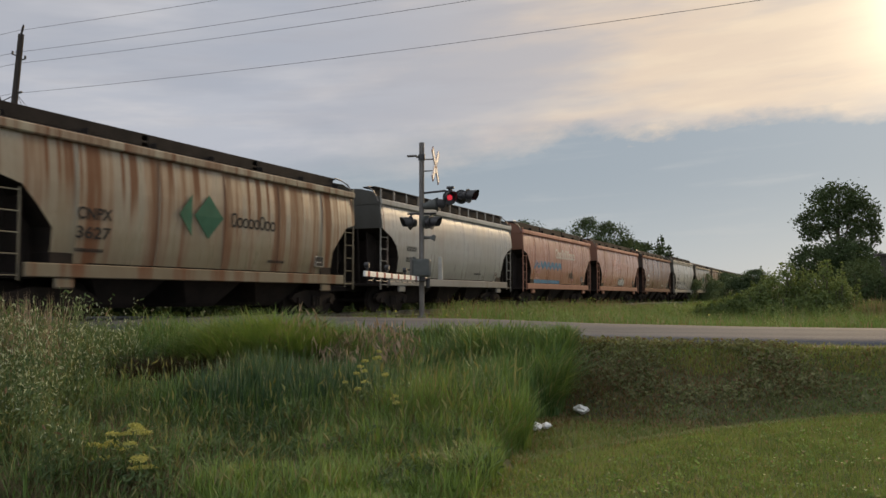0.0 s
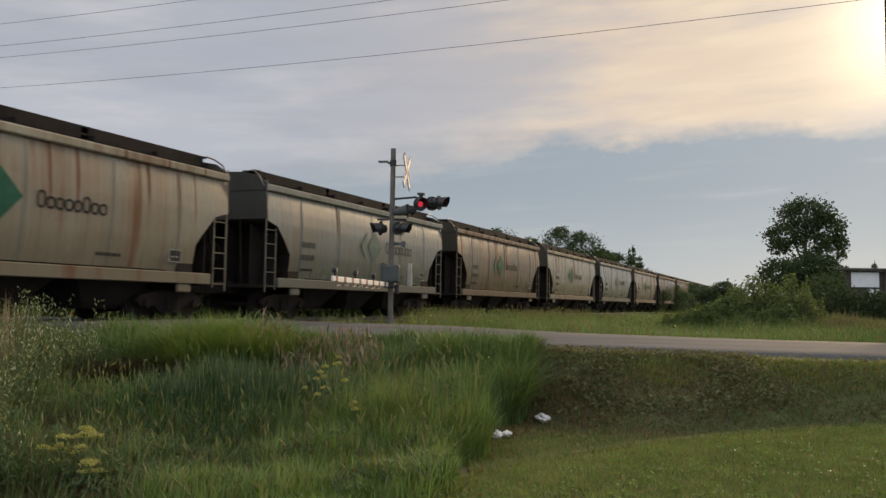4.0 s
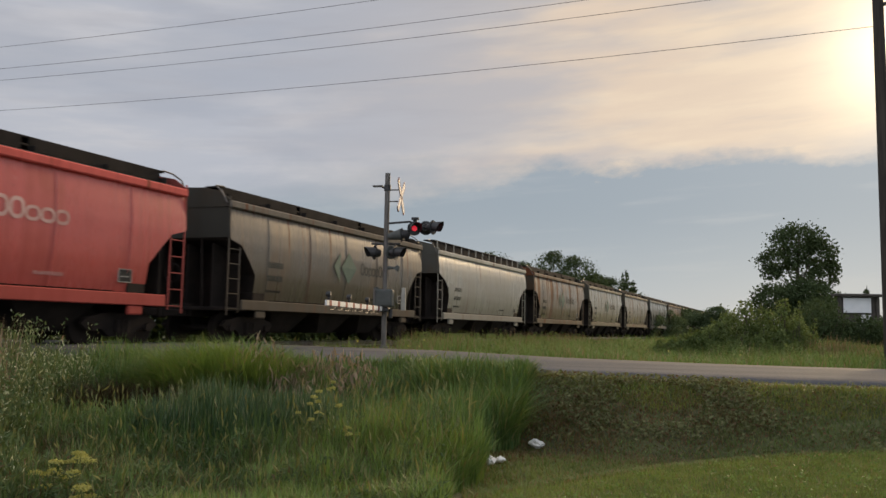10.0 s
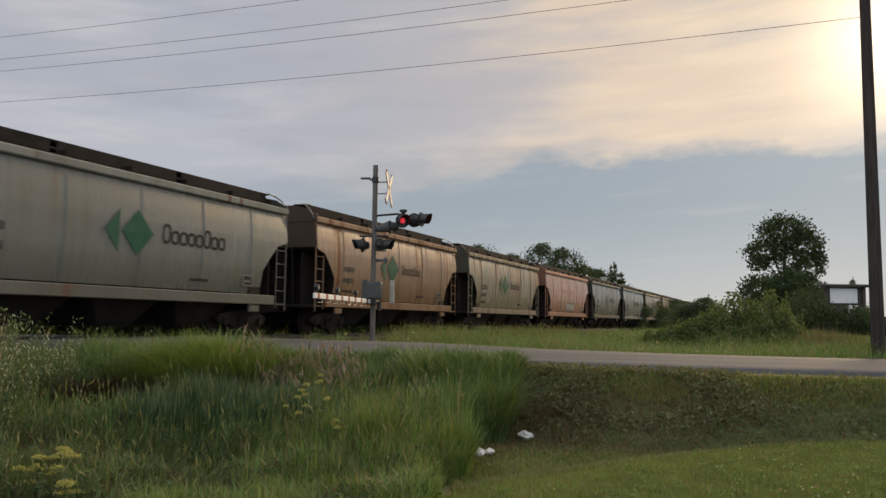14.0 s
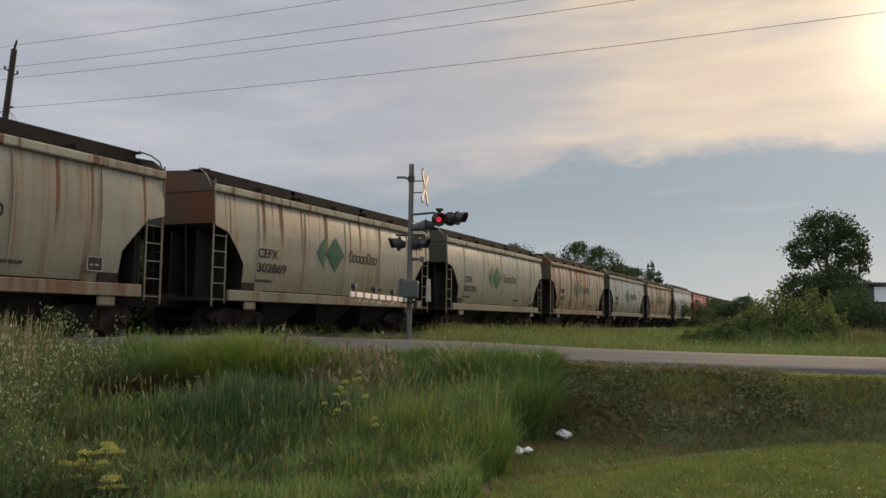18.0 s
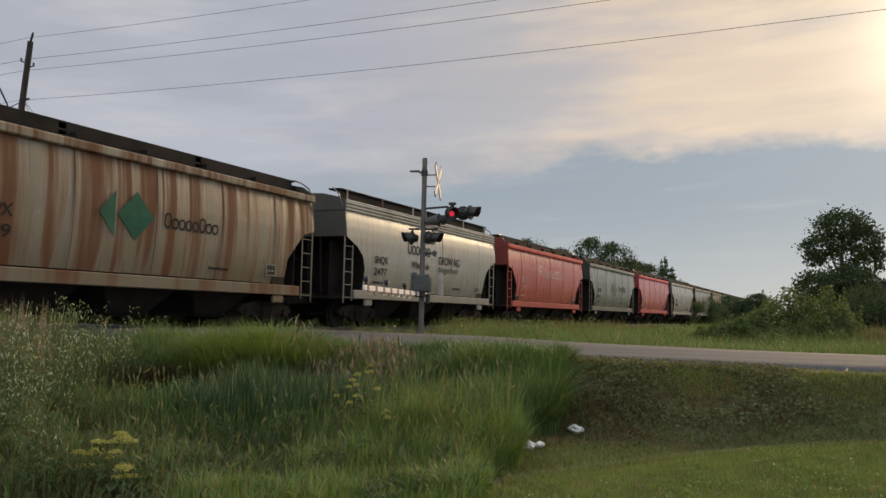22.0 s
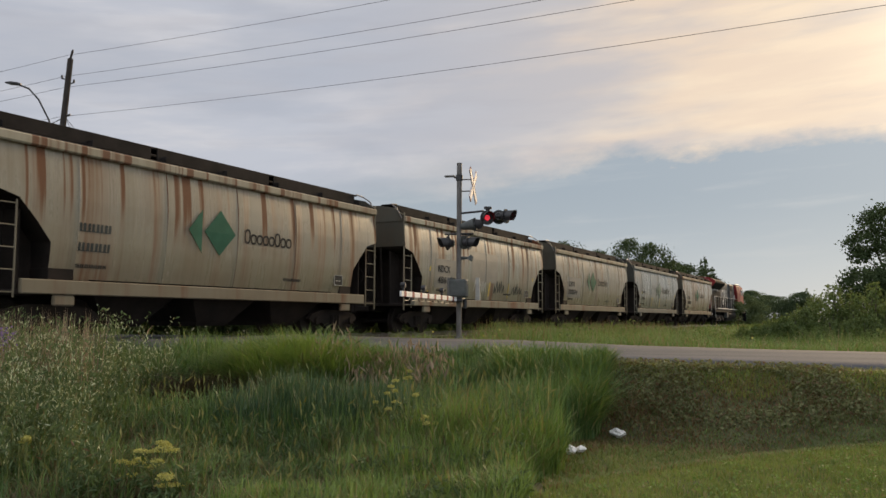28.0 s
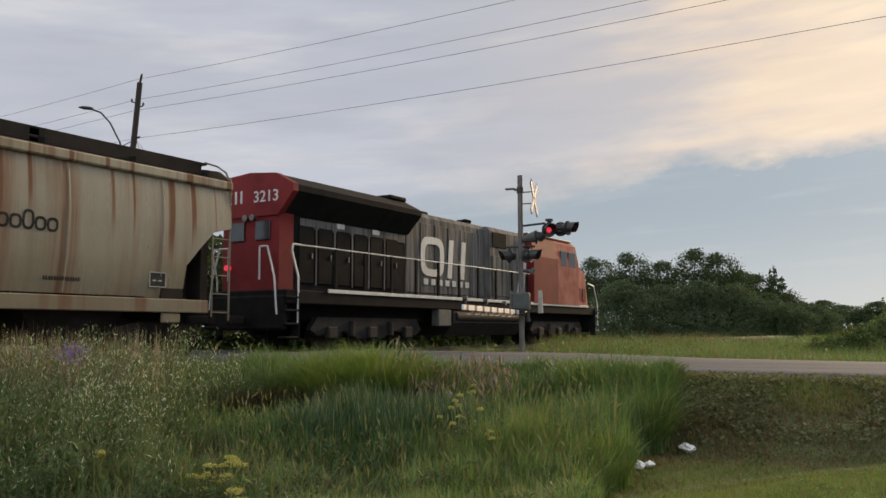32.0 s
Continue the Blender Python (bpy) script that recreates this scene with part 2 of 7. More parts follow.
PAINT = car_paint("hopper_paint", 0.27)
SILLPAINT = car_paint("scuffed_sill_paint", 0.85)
PINKWHITE = surface("faded_white_lettering", (0.50, 0.24, 0.20), (0.66, 0.42, 0.37), 3, 0.6, 0, 0.05)
# grime, coloured darker still so underframes and end bays read as shaded
GRIMESHADE = surface("grimy_shaded_steel", (0.011, 0.009, 0.008), (0.028, 0.021, 0.017), 1.5, 0.95, 0, 0.3, 40.0, None, 0.0, 0.2)
ROOFDIRT = surface("sooty_roof", (0.010, 0.009, 0.0085), (0.034, 0.028, 0.024), 1.2, 0.95, 0, 0.3, 40.0, None, 0.0, 0.2)
STEEL = surface("worn_steel", (0.10, 0.09, 0.08), (0.22, 0.20, 0.18), 3, 0.5, 0.7, 0.2)
RAILHEAD = surface("rail_steel", (0.14, 0.09, 0.06), (0.35, 0.33, 0.31), 6, 0.35, 0.9, 0.1)
WHITE = surface("white_stencil", (0.62, 0.62, 0.60), (0.75, 0.75, 0.72), 4, 0.6, 0, 0.05)
OLDWHITE = surface("dull_white_stencil", (0.24, 0.235, 0.21), (0.40, 0.39, 0.35), 4, 0.7, 0, 0.05)
BLACK = surface("black_stencil", (0.012, 0.012, 0.012), (0.040, 0.040, 0.038), 4, 0.8, 0, 0.05, 40.0, None, 0.0, 0.15)
YELLOW = surface("yellow_reflector", (0.60, 0.40, 0.03), (0.75, 0.52, 0.05), 4, 0.5, 0, 0.05)
GREEN = surface("green_emblem", (0.008, 0.075, 0.042), (0.025, 0.125, 0.075), 2, 0.75, 0, 0.05, 40.0, None, 0.0, 0.2)
FADED = surface("faded_emblem", (0.055, 0.115, 0.090), (0.10, 0.155, 0.125), 2, 0.7, 0, 0.05, 40.0, None, 0.0, 0.3)
FADEDINK = surface("faded_ink", (0.022, 0.028, 0.026), (0.06, 0.068, 0.062), 2, 0.75, 0, 0.05, 40.0, None, 0.0, 0.2)
GHOST = surface("ghost_lettering", (0.17, 0.16, 0.135), (0.29, 0.27, 0.23), 3, 0.6, 0, 0.05)
PATCHGREY = surface("repaint_grey", (0.15, 0.145, 0.125), (0.24, 0.22, 0.18), 1.2, 0.55, 0, 0.05)
GALV = surface("galvanised_steel", (0.085, 0.078, 0.070), (0.17, 0.162, 0.150), 8, 0.65, 0.25, 0.15, 40.0, (1, 1, 0.3))
LAMPBLACK = surface("black_lamp_housing", (0.012, 0.012, 0.013), (0.03, 0.03, 0.03), 6, 0.5, 0, 0.1)
BOXGREY = surface("grey_cabinet", (0.048, 0.056, 0.052), (0.095, 0.10, 0.093), 5, 0.75, 0.0, 0.1)
REDSTRIPE = surface("red_stripe", (0.13, 0.018, 0.018), (0.24, 0.035, 0.03), 6, 0.6, 0, 0.05)
REDLAMP = glowing("lit_red_lens", (0.85, 0.025, 0.05), 0.5)
REDLENS = surface("unlit_red_lens", (0.10, 0.008, 0.008), (0.16, 0.015, 0.012), 8, 0.2, 0, 0.0)
WOOD = surface("weathered_pole", (0.027, 0.023, 0.021), (0.074, 0.062, 0.053), 3, 0.95, 0, 0.6, 22, (6, 6, 0.35), 0.0, 0.2)
CABLE = surface("cable", (0.03, 0.03, 0.03), (0.06, 0.06, 0.06), 4, 0.6, 0, 0.0)
TIMBER = surface("creosoted_tie", (0.03, 0.022, 0.017), (0.085, 0.065, 0.05), 4, 0.9, 0, 0.5, 26, (1, 6, 6), 0, 0.3, 0, 0.3)
BALLAST = surface("ballast_stone", (0.035, 0.031, 0.028), (0.13, 0.115, 0.10), 9, 0.95, 0, 1.0, 14, None, 0.0, 0.2)
ASPHALT = surface("grey_asphalt", (0.053, 0.057, 0.064), (0.096, 0.100, 0.109), 0.7, 0.95, 0, 0.35, 60, (0.25, 1.6, 1.0), 0.0, 0.2)
GRAVEL = surface("gravel_shoulder", (0.16, 0.14, 0.12), (0.30, 0.27, 0.23), 3, 0.95, 0, 0.8, 30)
SOIL = surface("soil_and_thatch", (0.055, 0.054, 0.025), (0.095, 0.108, 0.036), 1.2, 0.95, 0, 0.6, 18)
STRAW, RUSSET = (0.24, 0.19, 0.10), (0.13, 0.085, 0.045)
LAWN = surface("lawn_blades", (0.070, 0.113, 0.029), (0.230, 0.290, 0.084), 3.2, 0.65, 0, 0, 30, None, 0.45, 0.25, 0.36, 0, (STRAW, 0.16))
MOWN = surface("dry_mown_blades", (0.085, 0.056, 0.030), (0.29, 0.195, 0.112), 1.8, 0.75, 0, 0, 30, None, 0.45, 0.15, 0.34, 0, ((0.13, 0.16, 0.055), 0.28))
VERGE = surface("verge_blades", (0.125, 0.155, 0.030), (0.31, 0.30, 0.075), 1.2, 0.6, 0, 0, 30, None, 0.5, 0.3, 0.4, 0, (STRAW, 0.2))
TALL = surface("tall_grass_blades", (0.032, 0.078, 0.023), (0.162, 0.250, 0.074), 2.2, 0.55, 0, 0, 30, None, 0.45, 0.35, 0.30, 0, ((0.26, 0.24, 0.11), 0.10))
DEEP = surface("dark_sedge_blades", (0.018, 0.050, 0.024), (0.085, 0.145, 0.062), 2.2, 0.5, 0, 0, 30, None, 0.45, 0.35, 0.22, 0, ((0.20, 0.21, 0.11), 0.08))
FRESH = surface("fresh_grass_blades", (0.056, 0.120, 0.026), (0.225, 0.315, 0.085), 2.0, 0.55, 0, 0, 30, None, 0.5, 0.35, 0.34, 0, (STRAW, 0.14))
FIELD = surface("field_grass_blades", (0.065, 0.135, 0.035), (0.205, 0.27, 0.085), 0.45, 0.65, 0, 0, 30, None, 0.5, 0.25, 0.3, 0, ((0.26, 0.18, 0.115), 0.16))
WEED = surface("weed_leaves", (0.034, 0.068, 0.026), (0.145, 0.195, 0.080), 2.0, 0.6, 0, 0, 30, None, 0.5, 0.3, 0.28, 0, (RUSSET, 0.03))
DEADLEAF = surface("dead_brown_leaves", (0.10, 0.055, 0.030), (0.27, 0.165, 0.10), 2.0, 0.8, 0, 0, 30, None, 0.6, 0.15, 0.2)
LITTLEWEED = surface("bank_weed_leaves", (0.075, 0.090, 0.035), (0.23, 0.235, 0.115), 1.4, 0.65, 0, 0, 30, None, 0.6, 0.2, 0.3, 0, (RUSSET, 0.2))
BLOOMGLINT = surface("pale_weed_leaves", (0.20, 0.25, 0.14), (0.60, 0.63, 0.46), 2, 0.6, 0, 0, 30, None, 0.65, 0.3, 0.3)
BLOOM = surface("yellow_umbels", (0.27, 0.28, 0.075), (0.50, 0.48, 0.19), 4, 0.7, 0, 0, 30, None, 0.6, 0.2, 0.35)
PURPLE = surface("purple_flowers", (0.16, 0.10, 0.30), (0.26, 0.18, 0.42), 4, 0.7, 0, 0, 30, None, 0.5, 0.2, 0.3)
STALK = surface("straw_green_stalks", (0.08, 0.105, 0.035), (0.24, 0.235, 0.10), 2, 0.7, 0, 0, 30, None, 0.5, 0.2, 0.3)
STEM = surface("green_stems", (0.09, 0.13, 0.03), (0.16, 0.18, 0.06), 3, 0.6, 0, 0.0)
BARK = surface("bark", (0.05, 0.04, 0.032), (0.12, 0.10, 0.08), 3, 0.95, 0, 0.6, 14, (4, 4, 0.6))
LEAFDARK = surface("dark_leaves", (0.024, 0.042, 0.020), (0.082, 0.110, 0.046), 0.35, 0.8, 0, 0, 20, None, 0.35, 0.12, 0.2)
LEAFMID = surface("grey_green_leaves", (0.045, 0.072, 0.038), (0.125, 0.16, 0.080), 0.35, 0.8, 0, 0, 20, None, 0.35, 0.12, 0.25)
SEEDFIELD = surface("reddish_field_grass", (0.11, 0.090, 0.048), (0.29, 0.205, 0.130), 0.6, 0.8, 0, 0, 30, None, 0.5, 0.15, 0.25, 0, ((0.12, 0.18, 0.055), 0.35))
SHADETHATCH = surface("shaded_matted_thatch", (0.030, 0.023, 0.014), (0.125, 0.090, 0.055), 2.5, 0.85, 0, 0, 30, None, 0.5, 0.1, 0.15)
CREST = surface("bright_crest_blades", (0.062, 0.125, 0.026), (0.235, 0.315, 0.085), 3.0, 0.55, 0, 0, 30, None, 0.5, 0.35, 0.36, 0, (STRAW, 0.1))
THATCHY = surface("dry_undergrowth_stalks", (0.075, 0.060, 0.032), (0.245, 0.195, 0.115), 1.6, 0.8, 0, 0, 30, None, 0.55, 0.2, 0.25)
SEEDHEAD = surface("purple_brown_seed_grass", (0.14, 0.105, 0.075), (0.40, 0.32, 0.235), 2.0, 0.8, 0, 0, 30, None, 0.6, 0.2, 0.25, 0, ((0.09, 0.14, 0.05), 0.25))
DITCH = surface("ditch_grass_blades", (0.060, 0.098, 0.030), (0.195, 0.245, 0.082), 1.6, 0.7, 0, 0, 30, None, 0.45, 0.2, 0.32, 0, ((0.20, 0.155, 0.08), 0.18))
LEAFSHRUB = surface("shrub_leaves", (0.042, 0.076, 0.024), (0.178, 0.218, 0.074), 1.6, 0.6, 0, 0, 20, None, 0.5, 0.25, 0.34)
PAPER = surface("crumpled_litter", (0.66, 0.66, 0.62), (0.8, 0.79, 0.75), 6, 0.8, 0, 0.2)
BOARDWHITE = surface("white_sign_board", (0.62, 0.64, 0.66), (0.72, 0.73, 0.74), 3, 0.5, 0, 0.05)
SHED = surface("dark_sign_frame", (0.035, 0.03, 0.027), (0.07, 0.06, 0.05), 3, 0.8, 0, 0.2)
LOCORED = surface("locomotive_red", (0.105, 0.010, 0.012), (0.20, 0.022, 0.022), 1.2, 0.7, 0, 0.08, 40.0, None, 0.0, 0.2)
LOCOORANGE = surface("faded_cab_orange", (0.23, 0.048, 0.038), (0.41, 0.165, 0.13), 1.6, 0.85, 0, 0.1, 40.0, None, 0.0, 0.2)
LOCOGREY = surface("sooty_hood_grey", (0.026, 0.025, 0.024), (0.200, 0.195, 0.186), 1.6, 0.75, 0, 0.1, 18, (4, 1, 0.25), 0.0, 0.15)
LOCOBLACK = surface("black_locomotive", (0.004, 0.004, 0.004), (0.013, 0.012, 0.012), 2, 0.9, 0, 0.15, 40.0, None, 0.0, 0.15)
LOCOWHITE = surface("dirty_white_letters", (0.42, 0.42, 0.40), (0.62, 0.61, 0.58), 2.5, 0.55, 0, 0.05, 18, (4, 1, 0.4))
TANK = surface("fuel_tank_grey", (0.008, 0.0075, 0.0075), (0.026, 0.024, 0.023), 2, 0.8, 0.0, 0.15, 40.0, None, 0.0, 0.25)
GLASS = surface("dark_window", (0.012, 0.015, 0.018), (0.03, 0.035, 0.04), 3, 0.12, 0, 0.0)
SPRAY = surface("graffiti_white", (0.5, 0.48, 0.42), (0.66, 0.63, 0.56), 3, 0.6, 0, 0.05)
SPRAYBLUE = surface("graffiti_blue", (0.02, 0.13, 0.24), (0.05, 0.22, 0.34), 2, 0.6, 0, 0.05)


# ---- mesh helpers ----
class Geo:
    """Collects the faces of one mesh."""

    def __init__(self):
        self.v, self.f, self.smooth = [], [], []

    def add(self, verts, faces, smooth=False):
        k = len(self.v)
        self.v += [tuple(p) for p in verts]
        self.f += [tuple(i + k for i in f) for f in faces]
        self.smooth += [smooth] * len(faces)
        return self

    def box(self, x, y, z, sx, sy, sz, c=0.012):
        """A box about its centre, with chamfered edges."""
        hx, hy, hz = sx / 2, sy / 2, sz / 2
        c = min(c, 0.4 * min(sx, sy, sz))
        verts, idx = [], {}
        for i in (-1, 1):
            for j in (-1, 1):
                for k in (-1, 1):
                    for a in range(3):
                        p = [i * (hx - c), j * (hy - c), k * (hz - c)]
                        p[a] += (i, j, k)[a] * c
                        idx[i, j, k, a] = len(verts)
                        verts.append((x + p[0], y + p[1], z + p[2]))
        faces = []
        for a in range(3):
            b, d = (a + 1) % 3, (a + 2) % 3
            for s in (-1, 1):
                ring = []
                for u, w in ((-1, -1), (1, -1), (1, 1), (-1, 1)):
                    key = [0, 0, 0]
                    key[a], key[b], key[d] = s, u, w
                    ring.append(idx[(*key, a)])
                faces.append(ring if s > 0 else ring[::-1])
            for u in (-1, 1):
                for w in (-1, 1):
                    lo, hi = [0, 0, 0], [0, 0, 0]
                    lo[a], lo[b], lo[d] = -1, u, w
                    hi[a], hi[b], hi[d] = 1, u, w
                    q = [idx[(*lo, b)], idx[(*hi, b)], idx[(*hi, d)], idx[(*lo, d)]]
                    faces.append(q if u * w < 0 else q[::-1])
        for i in (-1, 1):
            for j in (-1, 1):
                for k in (-1, 1):
                    q = [idx[i, j, k, 0], idx[i, j, k, 1], idx[i, j, k, 2]]
                    faces.append(q if i * j * k > 0 else q[::-1])
        return self.add(verts, faces)

    def rod(self, a, b, r, r2=None, n=8, cap=True):
        """A round rod from a to b."""
        a, b = Vector(a), Vector(b)
        r2 = r if r2 is None else r2
        q = (b - a).to_track_quat("Z", "Y")
        ring = [q @ Vector((math.cos(2 * math.pi * i / n), math.sin(2 * math.pi * i / n), 0)) for i in range(n)]
        verts = [a + p * r for p in ring] + [b + p * r2 for p in ring]
        self.add(verts, [(i, (i + 1) % n, n + (i + 1) % n, n + i) for i in range(n)], n > 6)
        if cap:
            self.add(verts[:n], [tuple(range(n))[::-1]])
            self.add(verts[n:], [tuple(range(n))])
        return self

    def tube(self, points, r, n=6):
        for a, b in zip(points, points[1:]):
            self.rod(a, b, r, n=n)
        return self

    def plate(self, outline, depth):
        """An outline in the xz plane, as seen from -y, given depth towards +y. outline: points (x, y, z)."""
        n = len(outline)
        back = [(x, y + depth, z) for x, y, z in outline]
        self.add(list(outline) + back, [tuple(range(n)), tuple(range(n, 2 * n))[::-1]] + [(i, i + n, (i + 1) % n + n, (i + 1) % n) for i in range(n)])
        return self

    def loft(self, rings, smooth=False, cap=True):
        n = len(rings[0])
        verts = [p for ring in rings for p in ring]
        self.add(verts, [(k * n + i, k * n + (i + 1) % n, (k + 1) * n + (i + 1) % n, (k + 1) * n + i) for k in range(len(rings) - 1) for i in range(n)], smooth)
        if cap:
            self.add(rings[0], [tuple(range(n))[::-1]])
            self.add(rings[-1], [tuple(range(n))])
        return self

    def mesh(self, name, material):
        me = bpy.data.meshes.new(name)
        me.from_pydata(self.v, [], self.f)
        me.polygons.foreach_set("use_smooth", self.smooth)
        me.materials.append(material)
        me.update()
        return me


def part(name, geo, material, parent=None, label="", at=None):
    """Links a Geo or a ready mesh as one object under a thing or a part."""
    me = geo.mesh(name, material) if isinstance(geo, Geo) else geo
    ob = new(name, me)
    if parent is not None:
        ob.parent = parent
    if at is not None:
        ob.matrix_basis = at
    return tagged(ob, label) if label else ob


def thing(name, label, category, at=None, group="", kind=""):
    ob = new(name)
    ob.empty_display_size = 0.2
    if at is not None:
        ob.matrix_basis = at
    return tagged(ob, label, category, group, kind)


def sheet(name, co, quads, tris, material, smooth=True):
    """A mesh object from numpy arrays of corners, four-sided and three-sided faces."""
    me = bpy.data.meshes.new(name)
    me.vertices.add(len(co))
    me.vertices.foreach_set("co", np.ascontiguousarray(co, dtype=np.float32).ravel())
    loops = np.concatenate([quads.ravel(), tris.ravel()]).astype(np.int32)
    me.loops.add(len(loops))
    me.loops.foreach_set("vertex_index", loops)
    count = np.concatenate([np.full(len(quads), 4), np.full(len(tris), 3)]).astype(np.int32)
    me.polygons.add(len(count))
    me.polygons.foreach_set("loop_start", np.concatenate([[0], np.cumsum(count)[:-1]]).astype(np.int32))
    me.polygons.foreach_set("use_smooth", np.full(len(count), smooth))
    me.materials.append(material)
    me.update(calc_edges=True)
    me.validate()
    return new(name, me)


NOQ, NOT = np.zeros((0, 4), int), np.zeros((0, 3), int)


def blades(name, p, h, w, lean, material, seg=3, rng=np.random.default_rng(1), a=None):
    """Bent, tapering blades of grass at the feet p, h high and w wide, leaning over by the share lean."""
    n = len(p)
    a = rng.uniform(0, 2 * np.pi, n) if a is None else a
    d = np.stack([np.cos(a), np.sin(a), 0 * a], 1)
    side = np.stack([-np.sin(a), np.cos(a), 0 * a], 1)
    rows = []
    for k in range(seg):
        t = k / seg
        mid = p + d * (lean * h * t ** 2)[:, None] + np.stack([0 * h, 0 * h, h * t * (1 - 0.35 * lean * t)], 1)
        half = side * (w * (1 - 0.55 * t) / 2)[:, None]
        rows += [mid - half, mid + half]
    rows.append(p + d * (lean * h)[:, None] + np.stack([0 * h, 0 * h, h * (1 - 0.35 * lean)], 1))
    co = np.stack(rows, 1).reshape(-1, 3)
    per = 2 * seg + 1
    base = np.arange(n)[:, None] * per
    quads = np.concatenate([base + np.array([2 * k, 2 * k + 1, 2 * k + 3, 2 * k + 2]) for k in range(seg - 1)]) if seg > 1 else NOQ
    tris = base + np.array([2 * seg - 2, 2 * seg - 1, 2 * seg])
    return sheet(name, co, quads, tris, material, False)


def leaves(name, c, size, material, rng, aspect=0.6, flat=0.0, upright=0.0):
    """Small folded leaves about the centres c."""
    n = len(c)
    u = rng.normal(size=(n, 3))
    u[:, 2] *= 1 - flat
    u[:, 2] = u[:, 2] + upright
    u /= np.linalg.norm(u, axis=1)[:, None] + 1e-9
    v = np.cross(u, rng.normal(size=(n, 3)))
    v /= np.linalg.norm(v, axis=1)[:, None] + 1e-9
    w = np.cross(u, v)
    s = np.asarray(size).reshape(-1, 1) * np.ones((n, 1))
    co = np.stack([c - u * s / 2, c + v * s * aspect / 2 + w * s * 0.12, c + u * s / 2, c - v * s * aspect / 2 + w * s * 0.12], 1).reshape(-1, 3)
    base = np.arange(n)[:, None] * 4
    return sheet(name, co, NOQ, np.concatenate([base + np.array([0, 1, 2]), base + np.array([0, 2, 3])]), material, False)


# ---- plan ----
RAIL_Z = 0.93
ALONG = Vector((0.41875, 0.90810, 0))
TOWARD = Vector((0.90810, -0.41875, 0))
NEAR_SIDE = Vector((-4.898, 23.860, 0))
TRACK = NEAR_SIDE - TOWARD * 1.55
TURN = math.degrees(math.atan2(ALONG.y, ALONG.x))


def road_mid(x):
    return 17.45 - 0.2 * x


def road_z(x):
    return np.interp(x, [-9, -5, 0, 3, 6, 10, 40], [0.93, 0.945, 0.90, 0.815, 0.775, 0.75, 0.55])


def road_far(x):
    """How far the asphalt reaches beyond the road's middle: wider towards the crossing."""
    return np.interp(x, [-4, 0, 3.5, 7.5], [4.9, 4.7, 4.0, 3.4])


def smooth(v, a, b):
    t = np.clip((v - a) / (b - a), 0, 1)
    return t * t * (3 - 2 * t)


def rough_ground(x, y):
    return 0.5 * np.sin(1.3 * x + 0.7 * y) * np.sin(0.9 * y - 0.4 * x) + 0.5 * np.sin(2.9 * x - 1.1 * y + 1) * np.sin(2.3 * y + 0.6 * x)


def lawn_edge(x):
    return 6.5 + 0.95 * np.clip(x, -4, 8.6) - 0.055 * np.clip(x, -4, 8.6) ** 2


def ground_z(x, y):
    x, y = np.asarray(x, float), np.asarray(y, float)
    q = (y - road_mid(x)) * 0.9806
    w = (x - TRACK.x) * TOWARD.x + (y - TRACK.y) * TOWARD.y
    e = (y - lawn_edge(x)) * 0.8
    base = 0.11 - 0.22 * smooth(e, -0.1, 1.1) - 0.09 * smooth(-e, 0.8, 6.0) + 0.02 * rough_ground(x, y) * smooth(e, 0.2, 1.2)
    bank = road_z(x) - 0.03 - 0.85 * smooth(-q, 3.9, 6.4)
    far = road_z(x) - 0.03 - 0.35 * smooth(q, 4.0, 9.0) + 0.05 * rough_ground(0.4 * x, 0.4 * y) * smooth(q, 4, 8)
    z = np.where(q < 0, np.maximum(base, bank), far)
    bed = 0.62 - 0.35 * smooth(np.abs(w), 1.9, 4.2)
    z = np.where(np.abs(w) < 4.2, np.maximum(np.where(np.abs(w) < 2.6, np.minimum(z, 0.62), z), bed), z)
    z = np.where(w < -4.2, 0.35 + 0.1 * rough_ground(0.1 * x, 0.1 * y), z)
    return z


def build_ground():
    def axis(lo, hi, step, reach):
        mid = np.arange(lo, hi + step / 2, step)
        out = [hi + (1.22 ** k - 1) * 3 for k in range(1, 40) if hi + (1.22 ** k - 1) * 3 < reach] + [reach]
        low = [lo - (1.22 ** k - 1) * 3 for k in range(1, 40) if lo - (1.22 ** k - 1) * 3 > -reach] + [-reach]
        return np.array(low[::-1] + list(mid) + out)

    xs, ys = axis(-16, 22, 0.25, 3500), axis(2, 40, 0.25, 3500)
    gx, gy = np.meshgrid(xs, ys)
    gz = ground_z(gx, gy)
    q = (gy - road_mid(gx)) * 0.9806
    gz = np.where((q > -3.6) & (q < road_far(gx) + 0.15), gz - 0.12, gz)
    nx = len(xs)
    i = np.arange(len(ys) - 1)[:, None] * nx + np.arange(nx - 1)[None]
    quads = np.stack([i, i + 1, i + nx + 1, i + nx], -1).reshape(-1, 4)
    ob = sheet("ground", np.stack([gx, gy, gz], -1).reshape(-1, 3), quads, NOT, SOIL)
    tagged(ob, "grassy soil with a shallow roadside ditch and bank", "ground", kind="structure")


